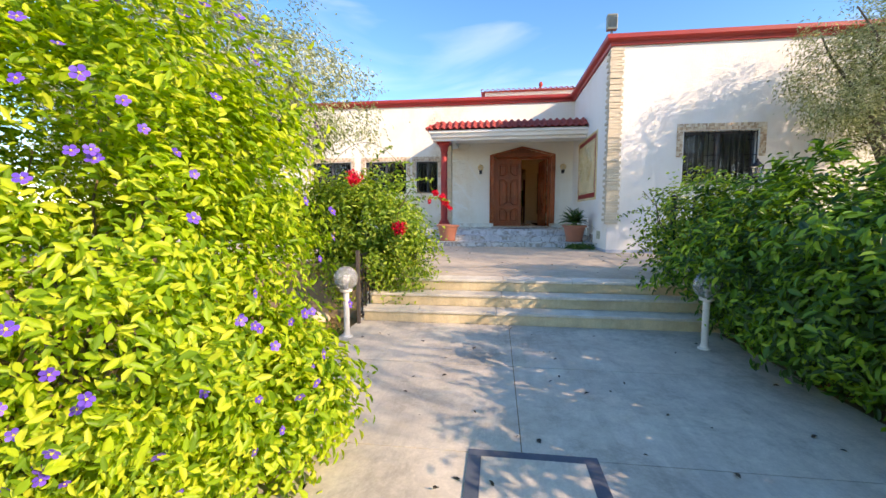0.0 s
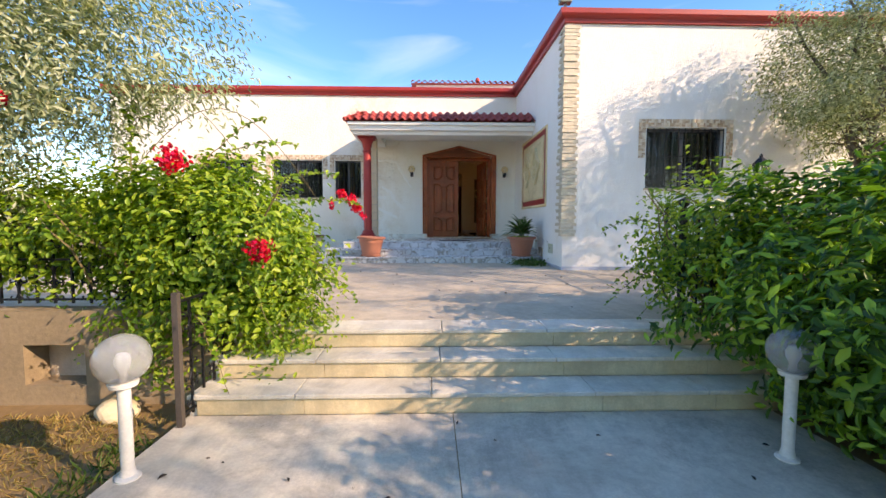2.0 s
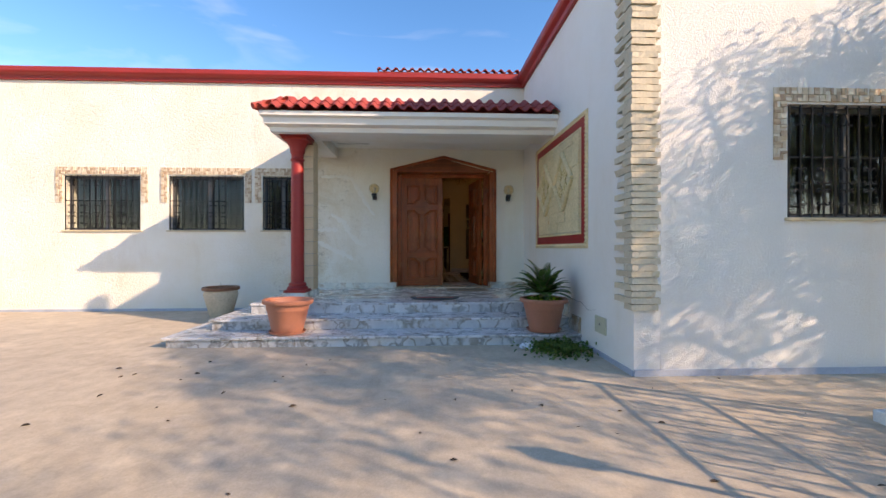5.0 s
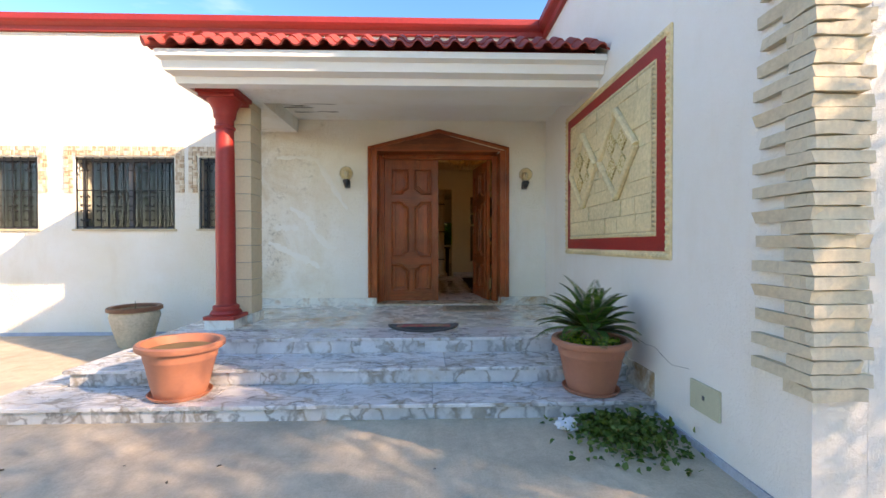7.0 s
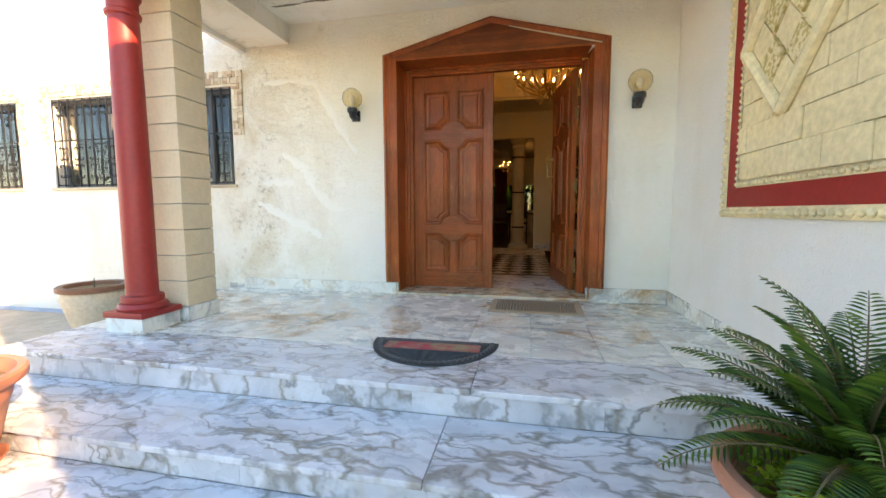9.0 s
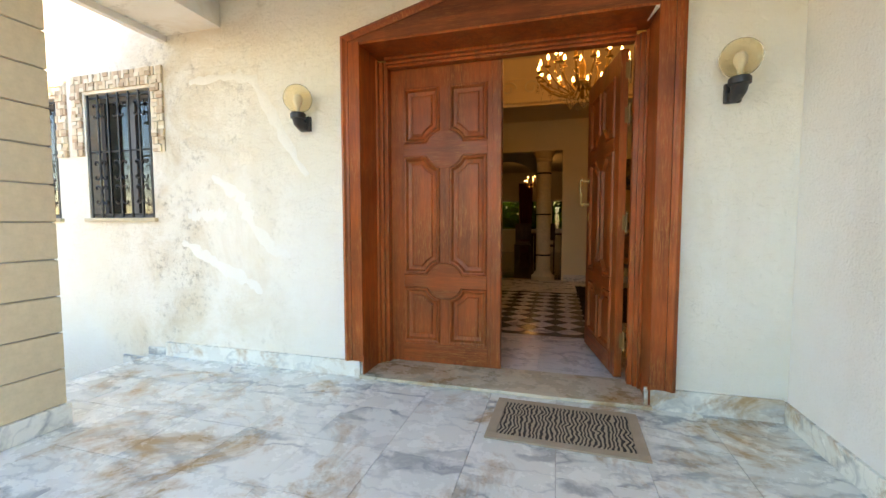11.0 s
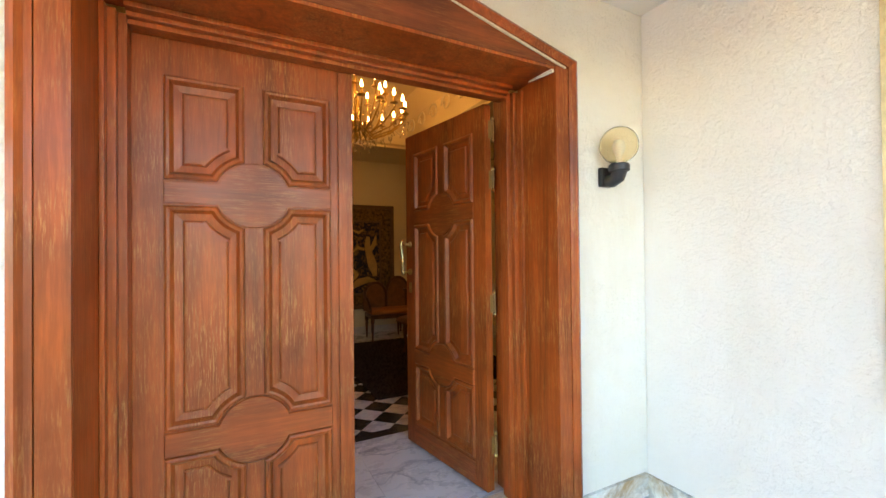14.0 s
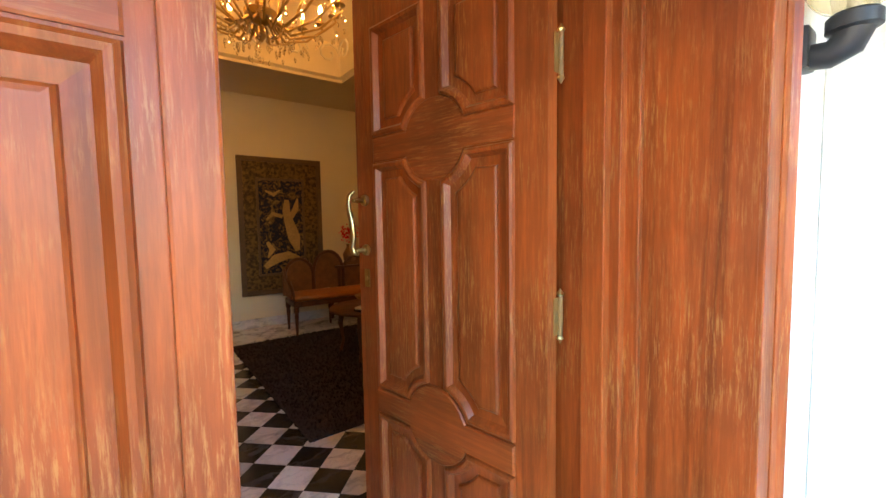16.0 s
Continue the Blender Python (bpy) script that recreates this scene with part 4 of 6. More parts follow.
frame_ob = thing("door_frame", 0, 0, 0, "mahogany door surround with a low gable", "door frame", kind="structure")
part("gable_moulding", arch_ring([(0, -0.001), (0, -0.05), (0.02, -0.062), (0.035, -0.05), (0.05, -0.044), (0.05, -0.001)], 1.01, 0.12, 2.265, 2.52), M_WOOD, frame_ob)
for s in (-1, 1):
    a, b = sorted((s * 0.958, s * 0.88))
    part("jamb_board", boxes((a, b, -0.042, -0.001, 0.12, 2.222), bevel=0.003), M_WOOD, frame_ob)
    a, b = sorted((s * 0.889, s * 0.879))
    part("jamb_lining", boxes((a, b, -0.03, 0.25, 0.025, 2.222)), M_WOOD, frame_ob)
    for w0, w1, y0 in ((0.878, 0.862, 0.20), (0.877, 0.838, 0.235), (0.876, 0.812, 0.262)):
        a, b = sorted((s * w0, s * w1))
        part("stop_moulding", boxes((a, b, y0, 0.325, 0.025, 2.19), bevel=0.004), M_WOOD, frame_ob)
    a, b = sorted((s * 0.889, s * 0.845))
    part("rebate", boxes((a, b, 0.3265, 0.43, 0.025, 2.222)), M_WOOD, frame_ob)
    a, b = sorted((s * 0.9, s * 0.87))
    part("plinth_block", boxes((a, b, -0.048, -0.043, 0.12, 0.16)), M_WOOD, frame_ob)
gb = bmesh.new()
fr = [(-0.955, 2.2235), (0.955, 2.2235), (0.955, 2.232), (0, 2.468), (-0.955, 2.232)]
f0 = [gb.verts.new((x, -0.036, z)) for x, z in fr]
f1 = [gb.verts.new((x, -0.001, z)) for x, z in fr]
gb.faces.new(f0)
gb.faces.new(f1[::-1])
for i in range(5):
    gb.faces.new((f0[(i + 1) % 5], f0[i], f1[i], f1[(i + 1) % 5]))
bmesh.ops.recalc_face_normals(gb, faces=gb.faces)
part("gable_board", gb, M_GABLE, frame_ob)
part("head_lining", boxes((-0.878, 0.878, -0.034, 0.258, 2.208, 2.2225)), M_WOOD, frame_ob)
for y0, z0 in ((0.2, 2.188), (0.235, 2.172), (0.262, 2.155)):
    part("head_moulding", boxes((-0.811, 0.811, y0, 0.325, z0, 2.207), bevel=0.003), M_WOOD, frame_ob)
part("putty_strip", tube(bmesh.new(), [(0.16, -0.04, 2.425), (0.55, -0.041, 2.322), (0.94, -0.042, 2.222)], [0.003, 0.007, 0.006], 6), plain("bare_putty", (0.62, 0.5, 0.36), 0.9), frame_ob, "pale bare strip under the gable moulding")
part("putty_strip", tube(bmesh.new(), [(0.872, -0.032, 2.203), (0.85, 0.12, 2.2)], [0.012, 0.003], 6), plain("bare_plaster", (0.75, 0.7, 0.62), 0.9), frame_ob)
sill = struct("door_sill", boxes((-0.91, 0.9, -0.045, 0.36, 0.001, 0.022), bevel=0.004), marble("stained_sill_marble", (0.62, 0.53, 0.38), (0.35, 0.3, 0.2), 0.8, rust=0.8, per_piece=False), "ochre stained marble door sill", "sill")


def panel_outline(x0, x1, z0, z1, circles):
    """A rectangle whose corners are bitten out by circles, as a list of points, anticlockwise."""
    out = []
    for (x, z), (dx, dz) in (((x0, z0), (1, 1)), ((x1, z0), (-1, 1)), ((x1, z1), (-1, -1)), ((x0, z1), (1, -1))):
        hit = None
        for cx, cz, r in circles:
            if (x - cx) ** 2 + (z - cz) ** 2 < r * r:
                hit = (cx, cz, r)
        if not hit:
            out.append((x, z))
            continue
        cx, cz, r = hit
        ha = (x, cz + dz * math.sqrt(r * r - (x - cx) ** 2))
        hb = (cx + dx * math.sqrt(r * r - (z - cz) ** 2), z)
        a0, a1 = math.atan2(ha[1] - cz, ha[0] - cx), math.atan2(hb[1] - cz, hb[0] - cx)
        d = (a1 - a0 + math.pi) % (2 * math.pi) - math.pi
        arc = [(cx + r * math.cos(a0 + d * i / 6), cz + r * math.sin(a0 + d * i / 6)) for i in range(7)]
        if (dx, dz) in ((-1, 1), (1, -1)):
            arc = arc[::-1]
        out += arc
    return out


def inset(poly, d):
    n = len(poly)
    res = []
    for i in range(n):
        p, q, r = Vector(poly[i - 1]), Vector(poly[i]), Vector(poly[(i + 1) % n])
        e0, e1 = (q - p).normalized(), (r - q).normalized()
        n0, n1 = Vector((-e0.y, e0.x)), Vector((-e1.y, e1.x))
        m = n0 + n1
        m = m / max(0.35, m.dot(n0))
        res.append((q.x + m.x * d, q.y + m.y * d))
    return res


def leaf_meshes():
    W, H, T = 0.8, 2.135, 0.048
    c = 0.405
    circles = ((c, 1.555, 0.148), (c, 0.61, 0.148))
    rects = ((0.118, 0.36, 1.615, 1.985), (0.45, 0.692, 1.615, 1.985), (0.118, 0.36, 0.67, 1.495), (0.45, 0.692, 0.67, 1.495), (0.118, 0.36, 0.165, 0.545), (0.45, 0.692, 0.165, 0.545))
    outs = [panel_outline(*r, circles) for r in rects]
    made = []
    bm = bmesh.new()
    edges = []
    for y in (0.0,):
        for loop in [[(0, 0), (W, 0), (W, H), (0, H)]] + outs:
            vs = [bm.verts.new((x, y, z)) for x, z in loop]
            edges += [bm.edges.new((vs[i], vs[(i + 1) % len(vs)])) for i in range(len(vs))]
    bmesh.ops.triangle_fill(bm, edges=edges, use_beauty=True, use_dissolve=False)
    box(bm, 0.0, W, T - 0.012, T, 0, H)
    for a, b, p, q in ((0, 0, 0, H), (W, W, 0, H)):
        bm.faces.new([bm.verts.new(v) for v in ((a, 0, p), (a, T - 0.012, p), (a, T - 0.012, q), (a, 0, q))])
    for zz in (0, H):
        bm.faces.new([bm.verts.new(v) for v in ((0, 0, zz), (W, 0, zz), (W, T - 0.012, zz), (0, T - 0.012, zz))])
    bmesh.ops.recalc_face_normals(bm, faces=bm.faces)
    made.append(("stile_and_rail_frame", to_mesh("stile_and_rail_frame", bm, M_WOOD)))
    for o in outs:
        bm = bmesh.new()
        rings = []
        for d, y in ((-0.012, 0.0), (-0.009, -0.009), (-0.002, -0.013), (0.007, -0.011), (0.013, -0.002), (0.019, 0.007), (0.046, 0.011), (0.048, 0.004), (0.053, 0.0), (0.06, -0.001)):
            rings.append([bm.verts.new((x, y, z)) for x, z in inset(o, d)])
        for a, b in zip(rings, rings[1:]):
            for i in range(len(a)):
                bm.faces.new((a[i], a[(i + 1) % len(a)], b[(i + 1) % len(a)], b[i]))
        es = [bm.edges.get((rings[-1][i], rings[-1][(i + 1) % len(o)])) for i in range(len(o))]
        bmesh.ops.triangle_fill(bm, edges=es, use_beauty=True, use_dissolve=False)
        bmesh.ops.recalc_face_normals(bm, faces=bm.faces)
        made.append(("panel", to_mesh("panel", bm, M_WOOD)))
    made.append(("kick_rail", to_mesh("kick_rail", boxes((0.1, 0.71, -0.008, -0.0005, 0.03, 0.138), bevel=0.003), M_WOOD_X)))
    for name, cz, z0, z1, out in (("lock_rail", 0.61, 0.562, 0.652, 0.013), ("middle_rail", 1.555, 1.512, 1.598, 0.004)):
        r = 0.132
        a0 = math.asin((z1 - cz) / r)
        top = [(c + r * math.cos(a0 + (math.pi - 2 * a0) * i / 16), cz + r * math.sin(a0 + (math.pi - 2 * a0) * i / 16)) for i in range(17)]
        b0 = math.asin((cz - z0) / r)
        low = [(c + r * math.cos(math.pi + b0 + (math.pi - 2 * b0) * i / 16), cz + r * math.sin(math.pi + b0 + (math.pi - 2 * b0) * i / 16)) for i in range(17)]
        loop = [(0.105, z0)] + low + [(0.705, z0), (0.705, z1)] + top + [(0.105, z1)]
        rail = bmesh.new()
        rings = [[rail.verts.new((x, y, z)) for x, z in inset(loop, d)] for d, y in ((0.0, 0.001), (0.0, -out * 0.6), (0.004, -out), (0.012, -out))]
        for p, q in zip(rings, rings[1:]):
            for i in range(len(p)):
                rail.faces.new((p[i], p[(i + 1) % len(p)], q[(i + 1) % len(p)], q[i]))
        es = [rail.edges.get((rings[-1][i], rings[-1][(i + 1) % len(loop)])) for i in range(len(loop))]
        bmesh.ops.triangle_fill(rail, edges=es, use_beauty=True, use_dissolve=False)
        bmesh.ops.recalc_face_normals(rail, faces=rail.faces)
        made.append((name, to_mesh(name, rail, M_WOOD_X)))
    return made


leafs = leaf_meshes()


M_HINGE = plain("dull_brass", (0.24, 0.12, 0.035), 0.5)


def door_leaf(name, m, label, active):
    d = thing(name, 0, 0, 0, label, "door", kind="structure")
    d.matrix_basis = m
    for pname, me in leafs:
        ob = new(pname, me)
        ob.parent = d
    if not active:
        part("astragal", boxes((0.735, 0.798, -0.014, -0.001, 0.01, 2.125), bevel=0.005), M_WOOD, d)
        return d
    h = part("door_handle", tube(bmesh.new(), [(0.045, -0.05, 1.41), (0.03, -0.062, 1.39), (0.036, -0.07, 1.35), (0.05, -0.066, 1.29), (0.052, -0.062, 1.24), (0.038, -0.06, 1.2), (0.04, -0.055, 1.175), (0.055, -0.045, 1.17)], [0.007, 0.009, 0.011, 0.011, 0.012, 0.011, 0.01, 0.008], 10), M_BRASS, d, "curved brass pull handle", True)
    for z in (1.375, 1.185):
        part("rose", tube(bmesh.new(), [(0.05, -0.001, z), (0.05, -0.012, z), (0.05, -0.013, z), (0.045, -0.055, z)], [0.022, 0.02, 0.009, 0.009], 12), M_BRASS, h, smooth=True)
    lk = part("lock_plate", boxes((0.035, 0.065, -0.004, -0.0005, 1.04, 1.11), bevel=0.002), M_GOLD, d)
    part("keyhole", tube(bmesh.new(), [(0.05, -0.0045, 1.075), (0.05, -0.007, 1.075)], 0.009, 10), M_BRASS, lk)
    for z in (0.25, 1.03, 1.72, 2.0):
        hg = part("hinge", tube(bmesh.new(), [(0.806, 0.058, z - 0.055), (0.806, 0.058, z + 0.055)], 0.007, 10), M_HINGE, d, "aged brass hinge", True)
        part("hinge_leaf", boxes((0.8005, 0.803, 0.03, 0.055, z - 0.05, z + 0.05)), M_HINGE, hg)
        for s in (-1, 1):
            part("finial", lathe(bmesh.new(), [(0.008, 0), (0.01, 0.006), (0.004, 0.014), (0.001, 0.02)] if s > 0 else [(0.001, -0.02), (0.004, -0.014), (0.01, -0.006), (0.008, 0)], 8, (0.806, 0.058, z + s * 0.056)), M_BRASS, hg, smooth=True)
    return d


door_leaf("door_1", pose(-0.825, 0.327, 0.024) @ Matrix.Diagonal((1.03, 1, 1, 1)), "closed panelled mahogany door leaf with worn varnish", False)
door_leaf("door_2", pose(0.808, 0.39, 0.024, 0, 0, -80.5) @ pose(-0.825, -0.06, 0) @ Matrix.Diagonal((1.03, 1, 1, 1)), "open panelled mahogany door leaf with brass handle", True)

# ---- wall lamps ----
lamp = thing("wall_lamp", -1.30, 0, 1.80, "amber globe wall lamp on a black bracket", "wall lamp", "porch wall lamps")
b = boxes((-0.04, 0.04, -0.03, -0.001, -0.12, -0.02), bevel=0.008)
tube(b, [(0, -0.02, -0.09), (0, -0.06, -0.095), (0, -0.09, -0.08), (0, -0.1, -0.045)], [0.03, 0.032, 0.036, 0.04], 14)
part("bracket", b, M_BLACKPLASTIC, lamp, smooth=True)
part("collar", lathe(bmesh.new(), [(0.04, -0.055), (0.05, -0.05), (0.05, -0.022), (0.044, -0.015)], 20, (0, -0.1, 0)), M_BLACKPLASTIC, lamp, smooth=True)
prof = [(0.093 * math.sin(math.pi * (0.14 + 0.86 * i / 14)) + 0.0005, 0.078 - 0.093 * math.cos(math.pi * (0.14 + 0.86 * i / 14))) for i in range(15)]
gl = part("globe", lathe(bmesh.new(), prof + [(r * 0.965 + 0.0002, 0.078 + (z - 0.078) * 0.965) for r, z in prof[::-1]], 28, (0, -0.1, 0)), M_AMBER, lamp, "smoked amber globe", True)
part("bulb", lathe(bmesh.new(), [(0.013, -0.02), (0.013, 0.02), (0.028, 0.05), (0.032, 0.075), (0.022, 0.1), (0.002, 0.108)], 16, (0, -0.1, 0)), M_WHITEPOLE, lamp, smooth=True)
copy_thing(lamp, pose(1.235, 0, 1.79))

# ---- doormats ----
mat_t = thing("doormat", 0.42, -0.355, 0.0005, "rectangular doormat with zebra stripes and tan edge", "doormat", rz=-1.5)
part("woven_field", boxes((-0.32, 0.32, -0.18, 0.18, 0.0005, 0.011)), M_ZEBRA, mat_t)
part("binding", boxes((-0.375, 0.375, -0.235, -0.182, 0, 0.009), (-0.375, 0.375, 0.182, 0.235, 0, 0.009), (-0.375, -0.322, -0.181, 0.181, 0, 0.009), (0.322, 0.375, -0.181, 0.181, 0, 0.009), bevel=0.003), M_MATEDGE, mat_t)
half = thing("doormat", -0.195, -1.4, 0.0005, "half-round black rubber doormat with worn red inlay", "doormat", rz=1.0)


def half_disc(r0, z0, z1, squash=1.1, ymax=0.0):
    bm = bmesh.new()
    pts = [(r0 * math.cos(math.pi + math.pi * i / 32), ymax + squash * r0 * math.sin(math.pi + math.pi * i / 32)) for i in range(33)]
    a = [bm.verts.new((x, y, z1)) for x, y in pts]
    b2 = [bm.verts.new((x, y, z0)) for x, y in pts]
    bm.faces.new(a)
    for i in range(33):
        bm.faces.new((a[i], b2[i], b2[(i + 1) % 33], a[(i + 1) % 33]))
    bmesh.ops.recalc_face_normals(bm, faces=bm.faces)
    return bm


part("base", half_disc(0.385, 0, 0.008), M_RUBBER, half)
part("inlay", boxes((-0.285, 0.285, -0.185, -0.07, 0.0085, 0.0125)), M_REDMAT, half, "worn red carpet inlay")
rb = bmesh.new()
for i in range(11):
    y = -0.2 - 0.014 * i
    hw = math.sqrt(max(0.0, 1 - ((y) / 0.36) ** 2)) * 0.29
    tube(rb, [(-hw + 2 * hw * j / 14, y + 0.004 * (-1) ** j, 0.009) for j in range(15)], 0.004, 5)
part("ribs", rb, M_RUBBER, half)
cb = bmesh.new()
for i in range(34):
    a = math.pi + math.pi * (i + 0.5) / 34
    x, y = 0.345 * math.cos(a), 0.345 * 1.1 * math.sin(a)
    for j in range(1):
        pts = [(x + 0.02 * math.cos(a + t * 1.1) * (1 - t * 0.14), y + 0.02 * math.sin(a + t * 1.1) * (1 - t * 0.14), 0.0095) for t in range(6)]
        tube(cb, pts, 0.0035, 5)
for i in range(18):
    x = -0.32 + 0.64 * (i + 0.5) / 18
    tube(cb, [(x + 0.016 * math.cos(t * 1.1 + i * 3.1), -0.035 + 0.016 * math.sin(t * 1.1 + i * 3.1), 0.0095) for t in range(6)], 0.0035, 5)
part("scroll_rim", cb, plain("worn_grey_rubber", (0.12, 0.13, 0.13), 0.75, 0, 0.3, 50), half)

# ---- pots ----
def plastic_pot(x, y, z, label, tilt=0.0):
    p = thing("plant_pot", x, y, z, label, "plant pot", "terracotta pots")
    if tilt:
        p.matrix_basis = pose(x, y, z, 0, tilt, 20)
    part("saucer", lathe(bmesh.new(), [(0.16, 0), (0.2, 0.004), (0.22, 0.03), (0.212, 0.032), (0.19, 0.012), (0.01, 0.01)], 40), M_TERRACOTTA, p, smooth=True)
    part("body", lathe(bmesh.new(), [(0.165, 0.012), (0.175, 0.014), (0.2, 0.1), (0.238, 0.28), (0.243, 0.285), (0.247, 0.3), (0.255, 0.36), (0.292, 0.365), (0.3, 0.375), (0.3, 0.405), (0.29, 0.415), (0.262, 0.412), (0.25, 0.35), (0.01, 0.345)], 48), M_TERRACOTTA, p, smooth=True)
    part("soil", lathe(bmesh.new(), [(0.245, 0.33), (0.244, 0.352), (0.1, 0.36), (0.005, 0.36)], 28), M_SOIL, p, smooth=True)
    return p


plastic_pot(1.15, -2.69, -0.2745, "round terracotta coloured plastic pot on a saucer")
plastic_pot(-2.04, -2.69, -0.2745, "bare terracotta coloured plastic pot on a saucer", 1.5)


def clay_pot(x, y, s, label):
    p = thing("plant_pot", x, y, TERR, label, "plant pot")
    part("body", lathe(bmesh.new(), [(0.17 * s, 0), (0.19 * s, 0.03), (0.25 * s, 0.25), (0.285 * s, 0.38), (0.27 * s, 0.43), (0.29 * s, 0.46), (0.24 * s, 0.45), (0.23 * s, 0.4), (0.01, 0.39)], 36), M_GRIME, p, smooth=True)
    part("rim", lathe(bmesh.new(), [(0.285 * s, 0.445), (0.31 * s, 0.455), (0.31 * s, 0.495), (0.295 * s, 0.505), (0.25 * s, 0.5), (0.245 * s, 0.46)], 36), plain("brown_glaze", (0.25, 0.1, 0.05), 0.5, 0, 0.4, 10), p, "chipped brown glazed rim", True)
    part("soil", lathe(bmesh.new(), [(0.24 * s, 0.42), (0.24 * s, 0.465), (0.01, 0.47)], 20), M_SOIL, p)
    return p


clay_pot(-3.85, -0.62, 0.95, "old cream glazed pot with flaking brown rim")
clay_pot(-8.45, -0.45, 0.9, "pale clay pot against the house wall")


sprout = thing("sprout", -3.85, -0.62, TERR + 0.465, "thin dry shoot standing in the old pot", "plant")
part("shoot", tube(bmesh.new(), [(0, 0, 0), (0.004, 0, 0.05), (-0.004, 0.004, 0.1)], [0.006, 0.005, 0.003], 6), plain("dry_shoot", (0.1, 0.08, 0.03), 0.8), sprout)


# ---- foliage ----
def leaf_mesh(name, mat, pos, nrm, up, length, width, fold=0.25):
    """Leaves as small folded blades: pos, facing and growing direction for each, arrays of n by 3."""
    n = len(pos)
    g = up - nrm * np.sum(up * nrm, axis=1, keepdims=True)
    g /= np.linalg.norm(g, axis=1, keepdims=True) + 1e-9
    s = np.cross(g, nrm)
    L, W = length.reshape(-1, 1), width.reshape(-1, 1)
    lift = nrm * W * fold
    droop = -nrm * L * 0.12
    v = np.stack([pos, pos + g * L * 0.35 + s * W * 0.5 + lift, pos + g * L * 0.7 + s * W * 0.38 + lift * 0.8, pos + g * L + droop, pos + g * L * 0.7 - s * W * 0.38 + lift * 0.8, pos + g * L * 0.35 - s * W * 0.5 + lift], axis=1).reshape(-1, 3)
    idx = np.array([0, 1, 2, 3, 0, 3, 4, 5])
    loops = (np.arange(n).reshape(-1, 1) * 6 + idx).reshape(-1)
    me = bpy.data.meshes.new(name)
    me.vertices.add(n * 6)
    me.vertices.foreach_set("co", v.astype(np.float32).reshape(-1))
    me.loops.add(n * 8)
    me.loops.foreach_set("vertex_index", loops.astype(np.int32))
    me.polygons.add(n * 2)
    me.polygons.foreach_set("loop_start", np.arange(n * 2, dtype=np.int32) * 4)
    me.update(calc_edges=True)
    me.materials.append(mat)
    return me


def unit(a):
    return a / (np.linalg.norm(a, axis=1, keepdims=True) + 1e-9)


def lumpy(seed, n, clumps, centre, radii, spread, shell=0.55, flat_bottom=None, lump=0.3):
    """n points in clumps near the surface of an uneven ellipsoid; returns points and outward directions."""
    r = np.random.RandomState(seed)
    d = unit(r.normal(size=(clumps, 3)))
    rad = shell + (1 - shell) * r.rand(clumps, 1) ** 0.6
    wob = 1 + lump * np.array([noise.noise(Vector(v) * 2.3 + Vector((seed, 0, 0))) for v in d]).reshape(-1, 1)
    c = np.array(centre) + d * rad * wob * np.array(radii)
    pick = r.randint(0, clumps, n)
    p = c[pick] + r.normal(size=(n, 3)) * spread
    if flat_bottom is not None:
        p[:, 2] = np.where(p[:, 2] < flat_bottom, flat_bottom + np.abs(r.normal(size=n)) * 0.15, p[:, 2])
    return p, unit(unit((p - np.array(centre)) / np.array(radii)) + r.normal(size=(n, 3)) * 0.55), c, r


def foliage(parent, seed, n, clumps, centre, radii, spread, mat, size, width, **kw):
    p, nrm, c, r = lumpy(seed, n, clumps, centre, radii, spread, **kw)
    up = unit(r.normal(size=(n, 3)) * 0.8 + np.array([0, 0, 0.35]) + nrm * 0.5)
    ln = size * r.uniform(0.6, 1.25, n)
    me = leaf_mesh("foliage", mat, p, unit(nrm + np.array([0, 0, 0.6])), up, ln, ln * width * r.uniform(0.8, 1.2, n))
    ob = new("foliage", me)
    ob.parent = parent
    return c, r


def branch(bm, a, b, r0, r1, wander, rnd, seg=6, n=6):
    a, b = Vector(a), Vector(b)
    pts = [a.lerp(b, i / n) + Vector((rnd.uniform(-1, 1), rnd.uniform(-1, 1), rnd.uniform(-0.6, 0.6))) * wander * (math.sin(math.pi * i / n)) for i in range(n + 1)]
    tube(bm, pts, [r0 + (r1 - r0) * i / n for i in range(n + 1)], seg)
    return pts


def olive(x, y, z, centre, radii, n, seed, label, clumps=420, limb=0.075):
    t = thing("olive_tree", x, y, z, label, "tree", "olive trees")
    rnd = random.Random(seed)
    c = Vector(centre) - Vector((x, y, z))
    tb = bmesh.new()
    fork = Vector((c.x * 0.3, c.y * 0.3, max(0.6, c.z * 0.35)))
    thick = max(0.07, limb * 2.2)
    branch(tb, (0, 0, -0.1), fork, thick, thick * 0.7, 0.08, rnd, 10, 7)
    part("trunk", tb, M_BARK, t, smooth=True)
    for i in range(9):
        lb = bmesh.new()
        tip = c + Vector((rnd.uniform(-0.85, 0.85) * radii[0], rnd.uniform(-0.85, 0.85) * radii[1], rnd.uniform(-0.4, 0.85) * radii[2]))
        pts = branch(lb, fork, tip, limb, limb * 0.16, 0.22, rnd)
        for k in range(5):
            q = pts[rnd.randint(2, 5)]
            branch(lb, q, q + Vector((rnd.uniform(-0.6, 0.6), rnd.uniform(-0.6, 0.6), rnd.uniform(-0.2, 0.6))), 0.018, 0.004, 0.08, rnd, 5, 4)
        part("limb", lb, M_BARK, t, smooth=True)
    foliage(t, seed, int(n * 1.25), clumps, tuple(c), radii, 0.13, L_OLIVE, 0.064, 0.28, shell=0.3, lump=0.5)
    return t


